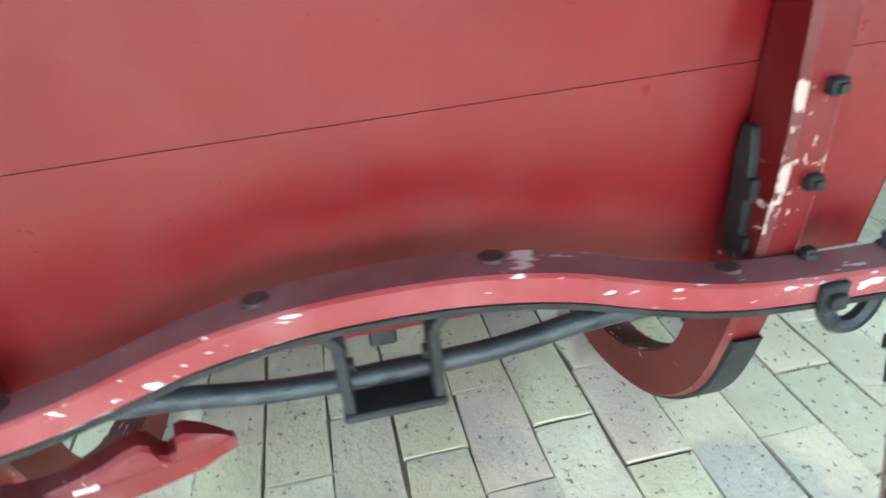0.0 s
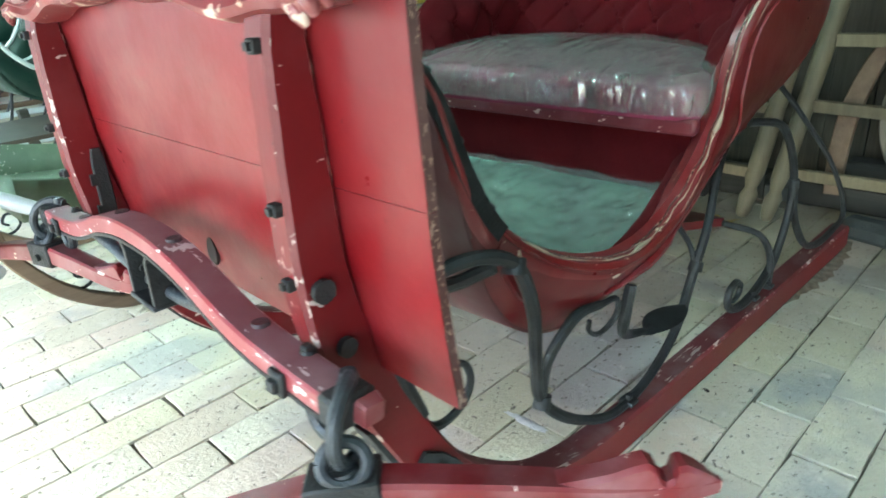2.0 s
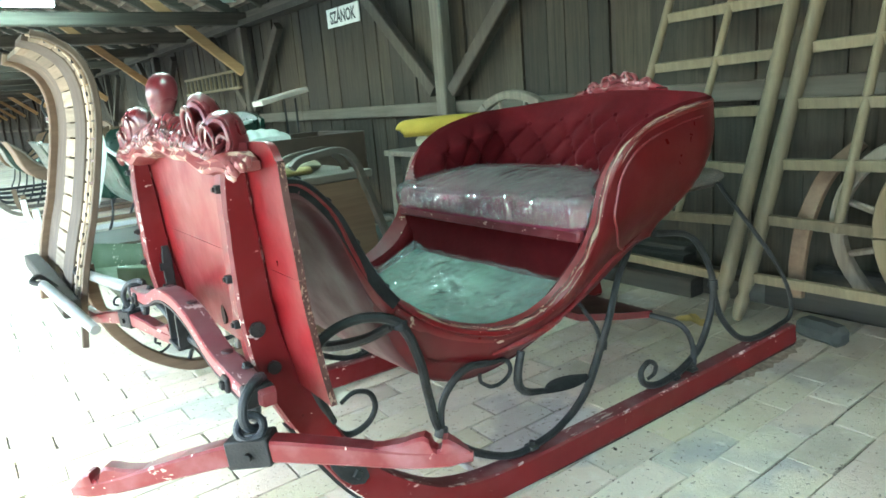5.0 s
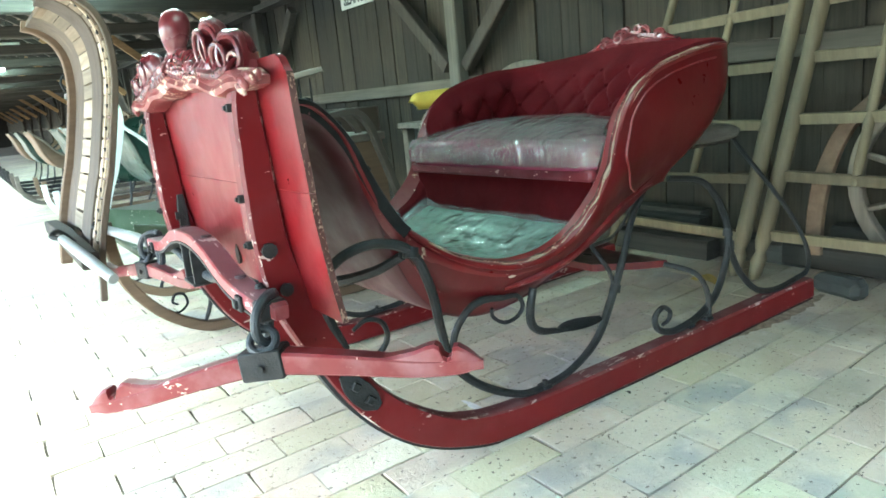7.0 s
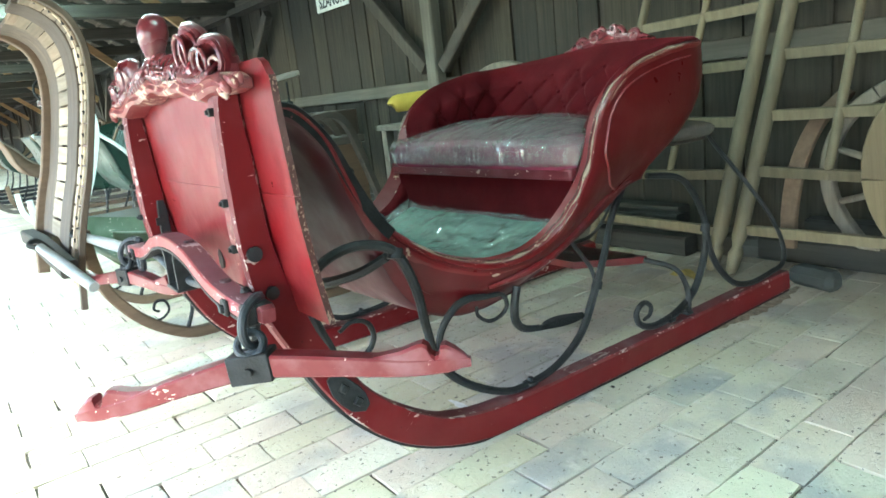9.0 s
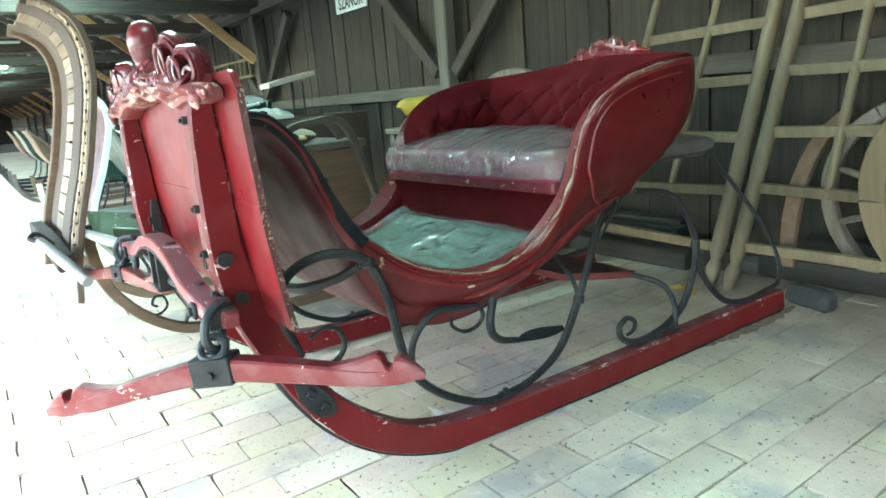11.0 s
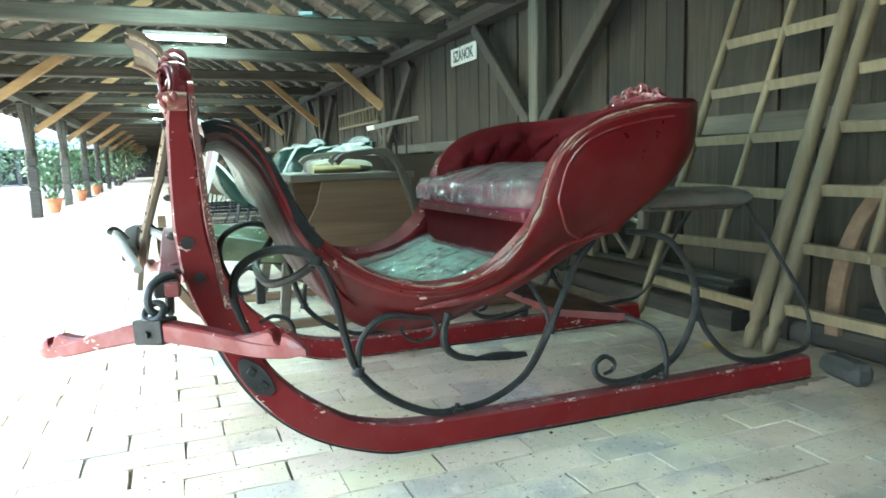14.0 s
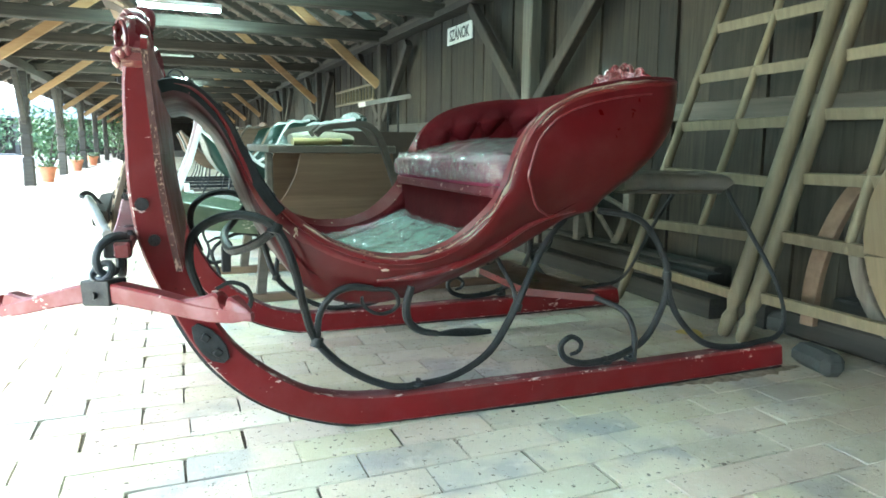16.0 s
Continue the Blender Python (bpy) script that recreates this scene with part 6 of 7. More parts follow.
# the flat strip that holds the slats' ends
bm = B()
bar(bm, [q + Vector((-0.021, 1.424, 0)) for q in sp[1:52]], (0, 1, 0), 0.014, 0.006)
part("edge_strip", bm, CREAM, second, "worn pale strip along the slats")
BODY = [(-0.96, 0.50), (-0.90, 0.575), (-0.855, 0.66), (-0.828, 0.765), (-0.40, 0.765), (-0.37, 0.60), (-0.36, 0.36), (-0.60, 0.30), (-0.90, 0.33), (-1.03, 0.40)]
for y in (1.45, 2.29):
    bm = B()
    vs = grid(bm, [[(x, y + d, z) for x, z in BODY] for d in (-0.01, 0.01)], close=True)
    bm.faces.new(vs[0][::-1])
    bm.faces.new(vs[1])
    part("side_panel", bm, BROWN, second, smooth=False)
bm = B()
box(bm, (-0.98, 1.43, 0.768), (-0.36, 2.31, 0.803), None, 0.004)
part("seat_board", bm, GREYWOOD, second)
bm = B()
box(bm, (-0.39, 1.46, 0.35), (-0.365, 2.28, 0.765))
part("back_panel", bm, BROWN, second)
bm = B()
box(bm, (-0.985, 1.47, 0.36), (-0.955, 1.53, 0.767), None, 0.004)
part("seat_leg", bm, GREYWOOD, second)
for y in (1.42, 1.55, 2.32):
    bm = B()
    bar(bm, cr([(-0.76, y, 0.855), (-0.72, y, 0.885), (-0.62, y, 0.90), (-0.52, y, 0.905), (-0.455, y, 0.85), (-0.41, y, 0.74), (-0.355, y, 0.58), (-0.30, y, 0.42)], 5), (0, 1, 0), 0.042 if y != 1.55 else 0.016, 0.030)
    part("bent_arm", bm, GREYWOOD, second, "steam-bent wooden arm rail")
bm = B()
rows = []
for x in np.linspace(-1.48, -1.0, 9):
    t = (x + 1.48) / 0.48
    rows.append([(x, 1.52, 0.56 - 0.10 * t), (x, 1.56, 0.43 - 0.06 * t), (x, 2.22, 0.43 - 0.06 * t), (x, 2.26, 0.56 - 0.10 * t)])
grid(bm, rows)
ob = part("foot_tray", bm, PALEGREEN, second, "faded pale green curved front tray")
ob.modifiers.new("thick", "SOLIDIFY").thickness = 0.025
DARKTRAY = paint("dark_green_tray", (0.022, 0.034, 0.026), 0.5, chip=0.2, under=(0.10, 0.09, 0.07), dust=0.5, dustc=(0.05, 0.055, 0.045))
bm = B()
bar(bm, cr([(-0.30, 1.86, 0.335), (0.10, 1.86, 0.34), (0.50, 1.86, 0.37), (0.78, 1.86, 0.45)], 6), (0, 1, 0), 0.84, 0.022)
part("rear_tray", bm, DARKTRAY, second, "dark green board over the rear runners")
for y in (1.44, 2.28):
    for x0, f in ((0.16, 1.0), (0.44, 0.8)):
        bm = B()
        spiral = [(x0 + 0.03 + f * 0.055 * (1 - 0.75 * k / 15) * math.cos(0.5 + k * 0.45), y, 0.20 + f * 0.055 * (1 - 0.75 * k / 15) * math.sin(0.5 + k * 0.45)) for k in range(16)]
        tube(bm, [(x0 + 0.16 * f, y, 0.345), (x0 + 0.15 * f, y, 0.27)] + spiral, [0.008, 0.008, 0.007, 0.005], 7, 2)
        part("iron_scroll", bm, IRON, second, "scrolled iron under the rear board")
PALEPOLE = plain("pale_grey_pole", (0.26, 0.27, 0.265), 0.5, 0, 0.2, 8, 0.1)
for a, b in (((-1.735, 1.47, 0.57), (-1.645, 1.13, 0.455)), ((-1.60, 1.42, 0.585), (-1.47, 1.20, 0.525))):
    a, b = Vector(a), Vector(b)
    bm = B()
    tube(bm, [a, a.lerp(b, 0.5), b], [0.016, 0.021, 0.018], 12, 4)
    part("swingletree", bm, PALEPOLE, second, "pale grey painted swingletree")
    bm = B()
    tube(bm, [a + Vector((0.05, 0.06, -0.04)), a + Vector((0.0, 0.05, 0.02)), a + Vector((-0.03, 0.03, 0.01)), a], 0.010, 7, 4)
    part("hook", bm, IRON, second)
bm = B()
bar(bm, [Vector((-1.68, 1.30, 0.50)), Vector((-1.69, 1.87, 0.53)), Vector((-1.68, 2.44, 0.50))], (1, 0, 0), 0.06, 0.06)
part("crossbar", bm, DARKWOOD, second)

# rolled cloth and sack on it
bm = B()
rows = []
for i, x in enumerate(np.linspace(-0.83, -0.52, 14)):
    r = 0.034 * (1 - 0.5 * abs(i / 13 - 0.5) ** 3 * 8 * 0.5)
    rows.append([(x, 1.72 + 0.10 * math.cos(a) * (1 + 0.1 * noisy(x * 20, a)), 0.806 + r + r * math.sin(a) * (1 + 0.15 * noisy(x * 25, a, 2))) for a in (2 * math.pi * q / 14 for q in range(14))])
vs = grid(bm, rows, close=True)
bm.faces.new(vs[0])
bm.faces.new(vs[-1])
ob = part("folded_sack", bm, SACK)
ob.matrix_world = BARN
tagged(ob, "folded grey sack lying on the brown sleigh seat", "sack")
bm = B()
rows = []
for i, x in enumerate(np.linspace(-0.84, -0.60, 12)):
    rows.append([(x, 1.60 + 0.05 * math.cos(a), 0.822 + 0.018 * math.sin(a) * (1 + 0.2 * noisy(x * 20, a, 2))) for a in (2 * math.pi * q / 12 for q in range(12))])
vs = grid(bm, rows, close=True)
bm.faces.new(vs[0])
bm.faces.new(vs[-1])
ob = part("yellow_cloth", bm, PALEYELLOW)
ob.matrix_world = BARN
tagged(ob, "crumpled yellow cloth beside the grey sack", "cloth")

# yellow bolster on a plain stool behind the sleigh
stool = thing("plank_stool", "rough grey plank stool beside the wall", "stool", BARN @ pose(0.76, 2.20, 0))
bm = B()
box(bm, (-0.38, -0.30, 0.745), (0.38, 0.30, 0.78), None, 0.005)
part("seat", bm, GREYWOOD, stool)
for sx in (-0.33, 0.33):
    for sy in (-0.25, 0.25):
        bm = B()
        box(bm, (sx - 0.03, sy - 0.03, 0), (sx + 0.03, sy + 0.03, 0.743), None, 0.004)
        part("leg", bm, GREYWOOD, stool)
bm = B()
box(bm, (0.56, 2.02, 0.781), (1.08, 2.40, 0.850), None, 0.02)
for v in bm.verts:
    v.co.z += 0.008 * noisy(v.co.x * 9, v.co.y * 9) if v.co.z > 0.8 else 0.0
ob = part("folded_blanket", bm, SACK)
ob.matrix_world = BARN
tagged(ob, "folded grey blanket under the yellow bolster", "blanket")
bm = B()
tube(bm, [(0.46, 2.40, 0.895), (0.49, 2.385, 0.908), (0.70, 2.26, 0.914), (0.90, 2.15, 0.914), (1.10, 2.04, 0.910), (1.13, 2.02, 0.895)], [0.025, 0.055, 0.060, 0.060, 0.056, 0.025], 16, 5)
ob = part("bolster", bm, YELLOW)
ob.matrix_world = BARN
tagged(ob, "round bright yellow bolster lying on a folded blanket", "bolster")

# ---- dark and green sleighs further down the row ----
def tub_sleigh(m, w, body, trim, label, back=0.98, cover=None):
    t = thing("parked_sleigh", label, "sleigh", m, "parked sleighs")
    prof = [(-0.75, 0.95), (-0.68, 0.80), (-0.62, 0.62), (-0.50, 0.46), (-0.30, 0.40), (0.05, 0.42), (0.30, 0.55), (0.45, back - 0.02)]
    pp = cr([(x, 0, z) for x, z in prof], 5)
    bm = B()
    grid(bm, [[(q.x, y, q.z) for y in np.linspace(-w / 2, w / 2, 5)] for q in pp])
    ob = part("body", bm, body, t)
    ob.modifiers.new("thick", "SOLIDIFY").thickness = 0.02
    topz = lambda x: float(np.interp(x, (-0.75, -0.6, -0.45, -0.25, -0.05, 0.12, 0.45), (0.95, 0.82, 0.62, 0.58, 0.64, back - 0.06, back)))
    for s in (-1, 1):
        bm = B()
        rows = []
        for q in pp:
            rows.append([(q.x, s * w / 2, q.z + (max(topz(q.x), q.z + 0.02) - q.z) * v) for v in (0, 0.5, 1)])
        grid(bm, rows)
        ob = part("side", bm, body, t)
        ob.modifiers.new("thick", "SOLIDIFY").thickness = 0.018
        bm = B()
        tube(bm, [(q.x, s * w / 2, max(topz(q.x), q.z + 0.02)) for q in pp[::3]], 0.014, 7, 3)
        part("edge_rail", bm, trim, t)
        bm = B()
        bar(bm, cr([(-1.0, s * (w / 2 + 0.02), 0.42), (-0.98, s * (w / 2 + 0.02), 0.22), (-0.86, s * (w / 2 + 0.02), 0.08), (-0.66, s * (w / 2 + 0.02), 0.03), (0, s * (w / 2 + 0.02), 0.028), (0.7, s * (w / 2 + 0.02), 0.028)], 5), (0, 1, 0), 0.045, 0.05)
        part("runner", bm, trim, t)
        for x in (-0.4, 0.1, 0.4):
            bm = B()
            tube(bm, [(x - 0.08, s * (w / 2 + 0.02), 0.05), (x, s * (w / 2), 0.22), (x + 0.04, s * (w / 2 - 0.04), 0.43)], 0.012, 7, 4)
            part("strut", bm, IRON, t)
    bm = B()
    box(bm, (-0.02, -w / 2 + 0.03, 0.50), (0.36, w / 2 - 0.03, 0.66), None, 0.02)
    part("seat", bm, body if cover is None else cover, t)
    bm = B()
    rows = []
    for y in np.linspace(-w / 2, w / 2, 15):
        a = (y / (w / 2))
        z = back + 0.07 * (1 - a * a)
        rows.append([(0.42, y, 0.6), (0.47, y, z), (0.50, y, z), (0.47, y, 0.6)])
    vs = grid(bm, rows, close=True)
    bm.faces.new(vs[0])
    bm.faces.new(vs[-1])
    part("back_panel", bm, body, t)
    return t


LACQUER = plain("dark_brown_lacquer", (0.05, 0.035, 0.026), 0.45, 0, 0.3, 6, 0.1)
crate = thing("box_sleigh", "dark brown box-bodied sleigh parked in the row", "sleigh", BARN @ pose(-0.05, 3.3, 0))
for y in (-0.36, 0.36):
    bm = B()
    box(bm, (-0.42, y - 0.012, 0.40), (0.55, y + 0.012, 0.90), None, 0.004)
    part("side_board", bm, LACQUER, crate)
    bm = B()
    bar(bm, cr([(-0.85, y, 0.45), (-0.83, y, 0.24), (-0.70, y, 0.08), (-0.5, y, 0.03), (0.1, y, 0.028), (0.75, y, 0.028)], 5), (0, 1, 0), 0.045, 0.05)
    part("runner", bm, BEAM, crate)
    for x in (-0.3, 0.1, 0.45):
        bm = B()
        box(bm, (x - 0.025, y - 0.02, 0.05), (x + 0.025, y + 0.02, 0.41), None, 0.004)
        part("upright", bm, BEAM, crate)
for x, top in ((-0.43, 0.90), (0.15, 0.86), (0.56, 0.90)):
    bm = B()
    box(bm, (x - 0.012, -0.345, 0.40), (x + 0.012, 0.345, top), None, 0.004)
    part("end_board", bm, LACQUER, crate)
bm = B()
box(bm, (-0.415, -0.345, 0.40), (0.545, 0.345, 0.42))
part("bottom_board", bm, LACQUER, crate)
# its curled dark red dashboard with white edging and two iron loops on top
curl = [Vector((q.x + 0.27 + 0.05, 0, 0.10 + q.z * 0.745)) for q in sp[:54]]
for name, y0, y1, mat, th in (("dash_panel", -0.36, 0.36, RED_DARK, 0.022), ("white_edge", -0.378, -0.361, WHITE, 0.034), ("white_edge", 0.361, 0.378, WHITE, 0.034)):
    bm = B()
    bar(bm, [q + Vector((0, (y0 + y1) / 2, 0)) for q in curl], (0, 1, 0), y1 - y0, th)
    part(name, bm, mat, crate)
for y in (-0.22, 0.18):
    bm = B()
    tube(bm, [curl[0] + Vector((0.02 + 0.05 * math.cos(a), y, 0.065 + 0.06 * math.sin(a))) for a in np.linspace(-1.5, 4.7, 14)], 0.007, 7, 2)
    part("rein_loop", bm, IRON, crate, "iron rein loop")
bm = B()
bar(bm, cr([(curl[-1].x, 0, curl[-1].z + 0.02), (-0.95, 0, 0.40), (-0.42, 0, 0.41)], 5), (0, 1, 0), 0.60, 0.02)
part("foot_board", bm, LACQUER, crate)
bm = B()
rows = []
for x in np.linspace(-0.40, -0.04, 26):
    u = (x + 0.22) / 0.18
    h = 0.05 * math.sqrt(max(0.0, 1 - u * u * 0.98)) + 0.018 * abs(math.sin(x * 42))
    rows.append([(x, 0.10 * c + 3.3 - 0.2, 0.915 + h * s) for c, s in ((-1.3, -0.9), (-1.2, 0.2), (-0.6, 0.9), (0, 1.0), (0.7, 0.9), (1.3, 0.2), (1.4, -0.9))])
vs = grid(bm, rows, close=True)
bm.faces.new(vs[0])
bm.faces.new(vs[-1])
ob = part("white_cloth", bm, plain("white_cloth", (0.42, 0.46, 0.42), 0.8, 0, 0.1, 8, 0.3))
ob.matrix_world = BARN
tagged(ob, "bunched white cloth on the edge of the box sleigh", "cloth")
tub_sleigh(BARN @ pose(-0.25, 4.55, 0), 0.95, GREEN, WHITE, "dark green sleigh with white edging parked in the row", 1.03)
tub_sleigh(BARN @ pose(-0.35, 6.05, 0), 0.95, GREEN, WHITE, "dark green white-edged sleigh further down the row", 1.06)
tub_sleigh(BARN @ pose(-0.30, 7.6, 0), 0.95, GREEN, BROWN, "dark green sleigh with brown edging further down the row", 1.05)
tub_sleigh(BARN @ pose(-0.45, 9.3, 0), 0.95, BROWN, GREYWOOD, "brown wooden sleigh far down the row", 1.05)
tub_sleigh(BARN @ pose(-0.45, 11.2, 0), 0.95, GREEN, IRON, "green sleigh far down the row", 1.05)
tub_sleigh(BARN @ pose(-0.45, 13.2, 0), 0.95, BROWN, IRON, "brown sleigh far down the row", 1.05)

# a plank standing out over the row, bright cover, and a hay rack on the wall
bm = B()
bar(bm, [Vector((0.20, 4.05, 1.150)), Vector((0.42, 4.08, 1.195)), Vector((0.64, 4.10, 1.235))], (0, 1, 0), 0.16, 0.04)
ob = part("grey_plank", bm, wood("pale_plank", (0.34, 0.31, 0.27), (0.46, 0.43, 0.38), 0.6, 0))
ob.matrix_world = BARN
tagged(ob, "pale painted plank lying over two parked sleighs", "plank")
stand = thing("iron_stand", "thin iron stand under the pale plank", "stand", BARN @ pose(0.50, 4.09, 0))
for sx in (-0.05, 0.05):
    bm = B()
    tube(bm, [(sx * 1.6, 0, 0), (sx, 0, 0.6), (sx, 0, 1.172)], 0.009, 6, 3)
    part("leg", bm, IRON, stand)
bm = B()
box(bm, (-0.09, -0.06, 0.60), (0.09, 0.06, 0.615))
part("shelf", bm, IRON, stand)
rack = thing("hay_rack", "pale wooden hay rack ladder fixed to the wall", "rack", BARN @ pose(1.14, 7.85, 1.38))
for z in (0, 0.20):
    bm = B()
    box(bm, (-0.02, -1.05, z - 0.015), (0.02, 1.05, z + 0.015), None, 0.004)
    part("rail", bm, PALE, rack)
for y in np.linspace(-0.98, 0.98, 13):
    bm = B()
    box(bm, (-0.012, y - 0.012, 0.015), (0.012, y + 0.012, 0.185))
    part("bar", bm, PALE, rack)
for x, y, c in ((0.30, 5.0, (0.20, 0.33, 0.33)), (0.62, 5.15, (0.28, 0.40, 0.38))):
    bm = B()
    bar(bm, [Vector((x - 0.5, y - 0.35, 2.235)), Vector((x + 0.25, y + 0.9, 2.25))], (1, 0, 0), 0.13, 0.03)
    ob = part("stored_board", bm, plain("pale_blue_board", c, 0.6, 0, 0.2, 4, 0.2))
    ob.matrix_world = BARN
    tagged(ob, "pale blue-green board stored across the tie beams", "board", "boards on the beams")

# ---- pots by the posts, and what lies across the yard ----
for x, y, s in ((-3.55, 5.88, 1.0), (-3.55, 13.1, 1.0), (-3.6, 18.2, 1.0), (-3.6, 22.5, 1.0)):
    pot = thing("flower_pot", "terracotta pot with a leafy green plant beside a shed post", "plant pot", BARN @ pose(x, y, 0.0), "flower pots")
    bm = B()
    rows = [[(r * math.cos(a), r * math.sin(a), z) for a in (2 * math.pi * q / 20 for q in range(20))] for r, z in ((0.10, 0.0), (0.155, 0.24), (0.175, 0.245), (0.175, 0.29), (0.155, 0.29), (0.15, 0.22), (0.0, 0.22))]
    grid(bm, rows, close=True)
    part("pot", bm, TERRACOTTA, pot)
    bm = B()
    pr = random.Random(int(y * 10))
    for i in range(170):
        a, r, h = pr.uniform(0, 6.28), pr.uniform(0, 0.22), pr.uniform(0.24, 0.42)
        q = Matrix.Translation((r * math.cos(a), r * math.sin(a), h)) @ Euler((pr.uniform(-1, 1), pr.uniform(-1, 1), a)).to_matrix().to_4x4()
        vs = [bm.verts.new(q @ Vector(p)) for p in ((-0.03, 0, 0), (0, -0.018, 0.006), (0.035, 0, 0), (0, 0.018, 0.006))]
        bm.faces.new(vs)
    part("foliage", bm, LEAF, pot, "small green leaves")
shed = thing("far_shed", "long low dark open shed across the yard", "shed", pose(-14, 40, 0, 0, 0, 8))
bm = B()
box(bm, (-9, 2.0, 0), (9, 2.2, 2.3))
part("wall", bm, DARKWOOD, shed)
bm = B()
grid(bm, [[(-9.5, -0.7, 2.0), (9.5, -0.7, 2.0)], [(-9.5, 1.6, 3.4), (9.5, 1.6, 3.4)], [(-9.5, 4, 2.0), (9.5, 4, 2.0)]])
ob = part("roof", bm, plain("pale_roof", (0.45, 0.43, 0.40), 0.8), shed)
ob.modifiers.new("thick", "SOLIDIFY").thickness = 0.12
for x in np.linspace(-8.8, 8.8, 8):
    bm = B()
    box(bm, (x - 0.1, -0.1, 0), (x + 0.1, 0.1, 2.1))
    part("post", bm, GREYWOOD, shed)
    for s in (-1, 1):
        bm = B()
        bar(bm, [Vector((x + s * 0.06, 0, 1.3)), Vector((x + s * 0.8, 0, 2.05))], (0, 1, 0), 0.09, 0.1)
        part("brace", bm, GREYWOOD, shed)
for i, (x, y, w, h) in enumerate(((-5.6, 27, 1.6, 1.9), (-4.7, 33, 1.8, 2.2), (-7.5, 34, 1.8, 1.8), (-6.2, 41, 2.2, 2.0), (-9.0, 30, 2.4, 2.2), (-8.5, 45, 2.2, 1.9), (-5.4, 21, 1.5, 1.8), (-5.2, 48, 2.4, 2.6))):
    br = random.Random(20 + i)
    bush = thing("bush", "loose green shrub in the yard behind the shed posts", "shrub", pose(x, y, -0.03), "shrubs")
    bm = B()
    for k in range(5):
        a = k * 1.3
        tube(bm, [(0.05 * math.cos(a), 0.05 * math.sin(a), 0), (0.3 * w * math.cos(a), 0.3 * w * math.sin(a), h * 0.4), (0.4 * w * math.cos(a + 0.3), 0.4 * w * math.sin(a + 0.3), h * 0.8)], [0.04, 0.025, 0.01], 6, 3)
    part("stem", bm, BEAM, bush)
    bm = B()
    for k in range(900):
        d = Vector((br.gauss(0, 1), br.gauss(0, 1), br.gauss(0, 1))).normalized() * (br.random() ** 0.4)
        d = Vector((d.x * w * 0.5, d.y * w * 0.5, h * 0.55 + d.z * h * 0.45)) * (1 + 0.2 * noisy(d.x * 3, d.y * 3, d.z * 3))
        q = Matrix.Translation(d) @ Euler((br.uniform(-1.2, 1.2), br.uniform(-1.2, 1.2), br.uniform(0, 6))).to_matrix().to_4x4()
        s = br.uniform(0.05, 0.09)
        vs = [bm.verts.new(q @ Vector(p)) for p in ((-s, 0, 0), (0, -s * 0.6, 0.01), (s, 0, 0), (0, s * 0.6, 0.01))]
        bm.faces.new(vs)
    part("foliage", bm, LEAF, bush, "dense small leaves")

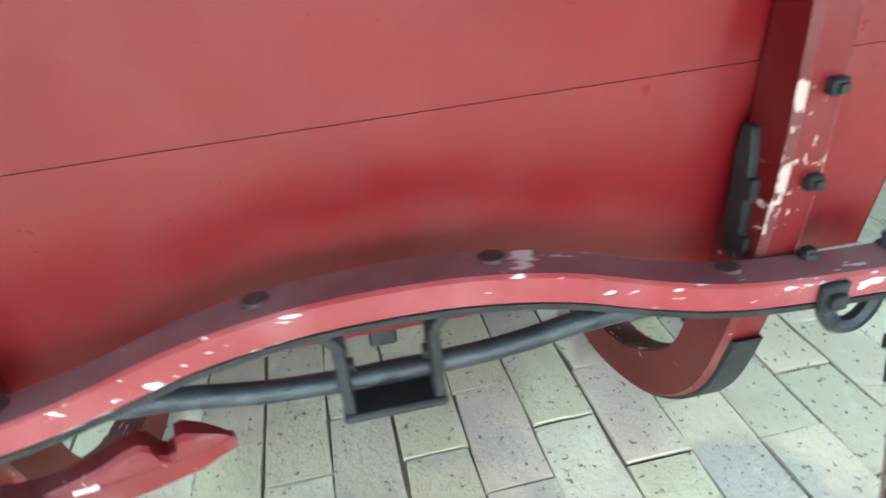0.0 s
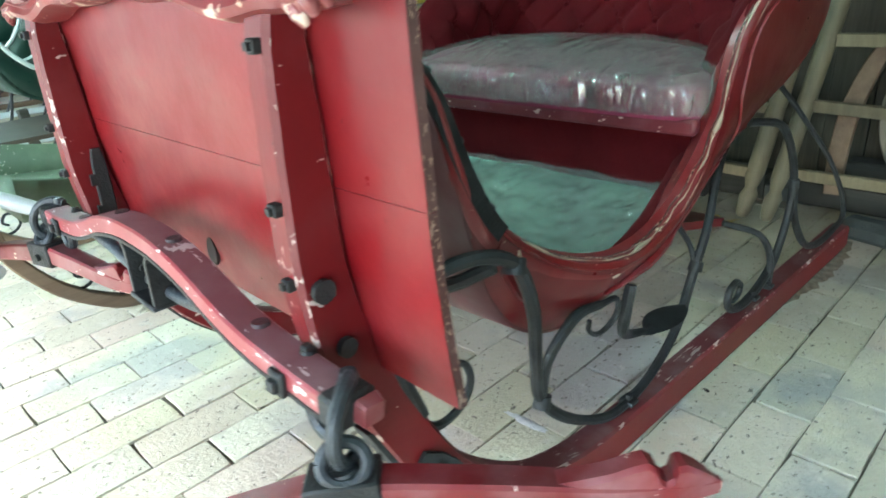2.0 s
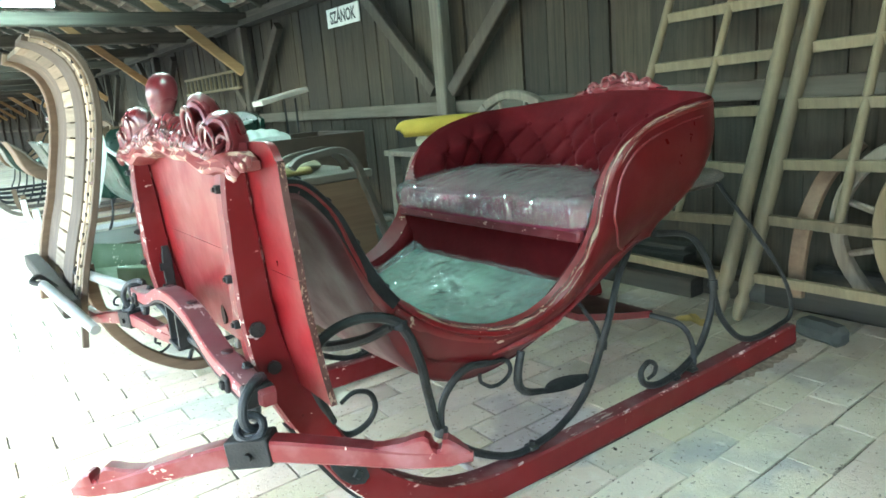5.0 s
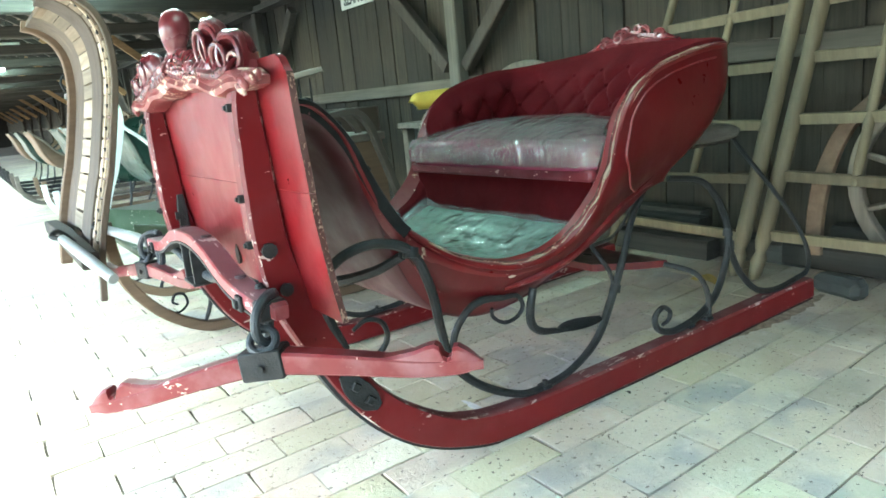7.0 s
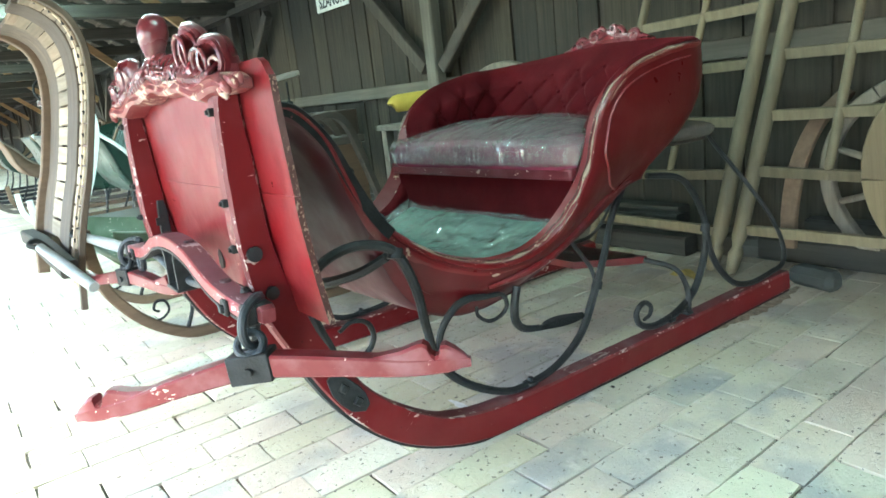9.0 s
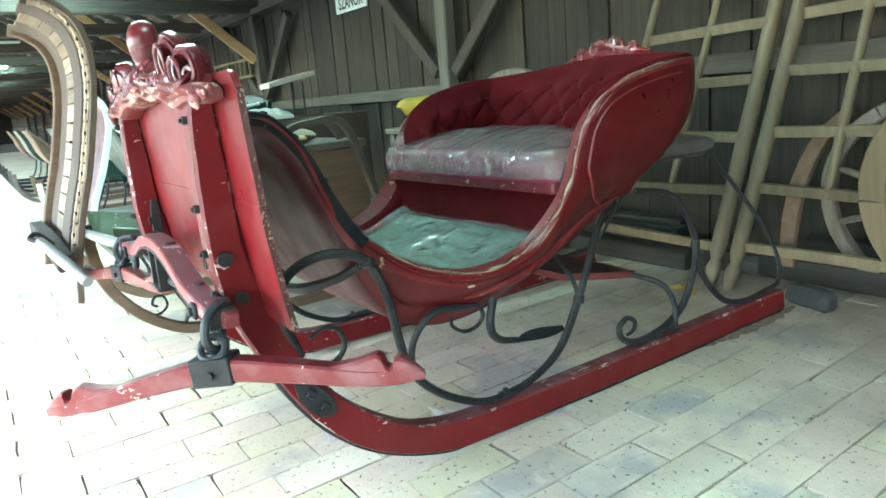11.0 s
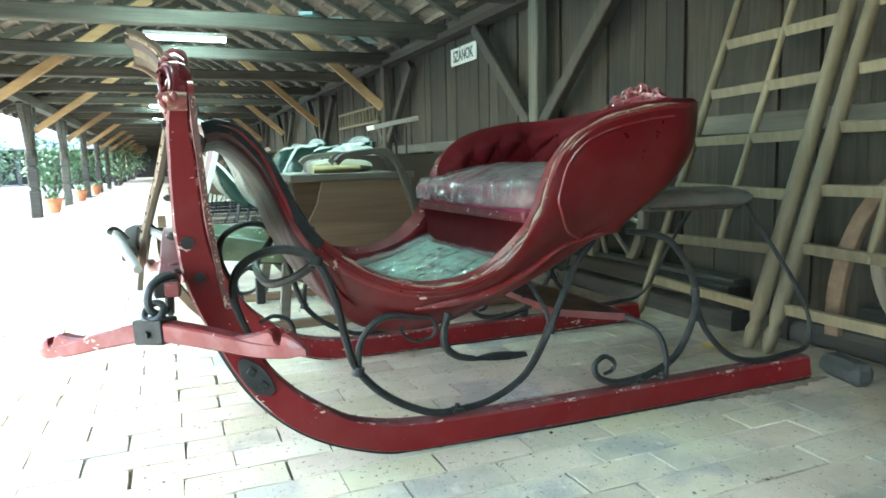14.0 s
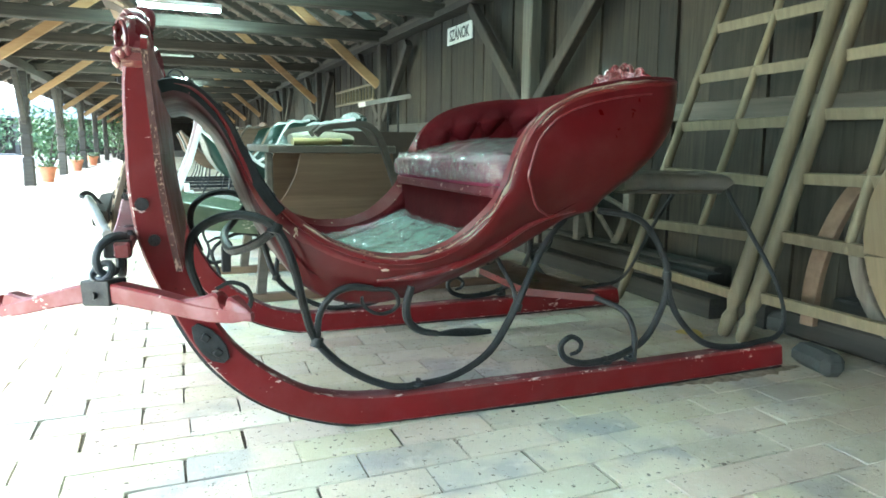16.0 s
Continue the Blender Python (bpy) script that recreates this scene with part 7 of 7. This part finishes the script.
# ---- floor bricks, laid in courses along x in running bond ----
def brick_material():
    m, n, l, p = material("floor_brick")
    geo = n.new("ShaderNodeNewGeometry")
    info = n.new("ShaderNodeObjectInfo")
    add = n.new("ShaderNodeMath")
    add.operation = "ADD"
    l.new(geo.outputs["Random Per Island"], add.inputs[0])
    l.new(info.outputs["Random"], add.inputs[1])
    fr = n.new("ShaderNodeMath")
    fr.operation = "FRACT"
    l.new(add.outputs[0], fr.inputs[0])
    base = ramp(n, l, fr.outputs[0], [(0.0, (0.550, 0.526, 0.339)), (0.25, (0.643, 0.620, 0.445)), (0.45, (0.632, 0.538, 0.409)), (0.6, (0.491, 0.491, 0.363)), (0.8, (0.608, 0.503, 0.398)), (1.0, (0.679, 0.655, 0.503))])
    cl = ramp(n, l, tex(n, l, 2.6, 6, coord="World"), [(0.3, 0.0), (0.75, 1.0)])
    col = mix(n, l, cl, base, mix(n, l, 0.5, base, (0.57, 0.54, 0.42)))
    blue = ramp(n, l, tex(n, l, 3.1, 4, offset=11.0, coord="World", rough=0.5), [(0.51, 0.0), (0.62, 0.56)])
    pick = n.new("ShaderNodeMath")
    pick.operation = "MULTIPLY"
    l.new(blue, pick.inputs[0])
    frac = n.new("ShaderNodeMath")
    frac.operation = "PINGPONG"
    l.new(fr.outputs[0], frac.inputs[0])
    frac.inputs[1].default_value = 0.13
    l.new(ramp(n, l, frac.outputs[0], [(0.03, 0.0), (0.07, 1.0)]), pick.inputs[1])
    col = mix(n, l, pick.outputs[0], col, (0.24, 0.26, 0.29))
    pits = ramp(n, l, tex(n, l, 62, 4, offset=2.0, coord="World", rough=0.6), [(0.628, 0.0), (0.660, 0.9)])
    col = mix(n, l, pits, col, (0.10, 0.085, 0.07))
    lime = ramp(n, l, tex(n, l, 19, 5, offset=6.0, coord="World"), [(0.58, 0.0), (0.70, 0.5)])
    col = mix(n, l, lime, col, (0.68, 0.65, 0.56))
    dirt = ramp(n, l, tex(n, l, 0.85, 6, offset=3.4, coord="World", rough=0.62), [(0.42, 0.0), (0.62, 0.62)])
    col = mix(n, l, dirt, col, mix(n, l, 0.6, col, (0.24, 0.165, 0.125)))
    # brown dirt along the wall, which also paints in the shade there
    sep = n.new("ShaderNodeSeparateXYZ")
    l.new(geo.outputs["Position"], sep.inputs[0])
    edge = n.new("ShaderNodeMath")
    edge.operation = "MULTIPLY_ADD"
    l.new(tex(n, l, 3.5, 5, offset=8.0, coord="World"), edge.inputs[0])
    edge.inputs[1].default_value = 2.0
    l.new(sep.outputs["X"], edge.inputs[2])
    shade_dirt = ramp(n, l, div2(n, l, edge.outputs[0]), [(0.45, 0.0), (0.95, 0.55)])
    col = mix(n, l, shade_dirt, col, (0.17, 0.125, 0.09))
    l.new(col, p.inputs["Base Color"])
    l.new(ramp(n, l, tex(n, l, 7, 4, offset=4, coord="World"), [(0.3, 0.55), (0.7, 0.9)]), p.inputs["Roughness"])
    h = mix(n, l, 0.5, tex(n, l, 60, 6, offset=1.0, coord="World", rough=0.7), pits, "SUBTRACT")
    l.new(bump(n, l, h, 0.8, 0.008), p.inputs["Normal"])
    return m


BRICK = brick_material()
PX, PY = 0.278, 0.1335
BL, BW = PX - 0.0037, PY - 0.0034
brng = random.Random(12)


def brick_shape(r):
    """Verts and faces of one brick with worn, uneven edges; top near z = 0."""
    hx, hy = BL / 2, BW / 2
    j = lambda s: r.uniform(-s, s)
    ring = [(-1, -1), (-0.33, -1), (0.33, -1), (1, -1), (1, 0), (1, 1), (0.33, 1), (-0.33, 1), (-1, 1), (-1, 0)]
    n = len(ring)
    vs = [(x * hx, y * hy, -0.03) for x, y in ring]
    mid, top = [], []
    for x, y in ring:
        corner = abs(x) == 1 and abs(y) == 1
        worn = r.random() ** 4 * (0.006 if corner else 0.003)
        ax, ay = hx - worn * (abs(x) == 1) + j(0.0008), hy - worn * (abs(y) == 1) + j(0.0008)
        mid.append((x * ax, y * ay, -0.0016 + j(0.0005)))
        e = 0.0006 + r.random() ** 4 * 0.0022
        top.append((x * (ax - (e if abs(x) == 1 else 0)), y * (ay - (e if abs(y) == 1 else 0)), j(0.0005)))
    vs += mid + top
    fs = [(i, (i + 1) % n, n + (i + 1) % n, n + i) for i in range(n)]
    fs += [(n + i, n + (i + 1) % n, 2 * n + (i + 1) % n, 2 * n + i) for i in range(n)] + [tuple(range(2 * n, 3 * n))]
    return vs, fs


shapes = []
for i in range(14):
    vs, fs = brick_shape(brng)
    me = bpy.data.meshes.new("brick")
    me.from_pydata(vs, [], fs)
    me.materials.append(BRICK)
    shapes.append(me)
verts, faces, near = [], [], 0
turn = Matrix.Rotation(radians(1.5), 4, "Z")
for row in range(-50, 260):
    y = -0.191 + row * PY
    shift = (row % 2) * 0.5 * PX + brng.uniform(-0.02, 0.02)
    for colm in range(-16, 6):
        x = -0.016 + colm * PX + shift
        m = turn @ pose(x + brng.uniform(-0.003, 0.003), y + brng.uniform(-0.002, 0.002), brng.uniform(-0.0006, 0.0004), brng.uniform(-0.07, 0.07), brng.uniform(-0.07, 0.07), brng.uniform(-0.4, 0.4))
        p = m.translation
        if not -4.1 < p.x < 1.22:
            continue
        if -1.95 < p.x < 0.55 and -0.85 < p.y < 1.05 and near < 290:
            ob = new("brick", shapes[brng.randrange(14)])
            ob.parent = floor
            ob.matrix_parent_inverse = floor.matrix_world.inverted()
            ob.matrix_basis = m
            near += 1
        else:
            vs, fs = brick_shape(brng)
            o = len(verts)
            verts += [tuple(m @ Vector(v)) for v in vs]
            faces += [tuple(o + q for q in f) for f in fs]
me = bpy.data.meshes.new("brick_paving")
me.from_pydata(verts, [], faces)
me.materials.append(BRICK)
rest = new("brick_paving", me)
rest.parent = floor
rest.matrix_parent_inverse = floor.matrix_world.inverted()
tagged(rest, "further bricks of the same floor", kind="stuff")
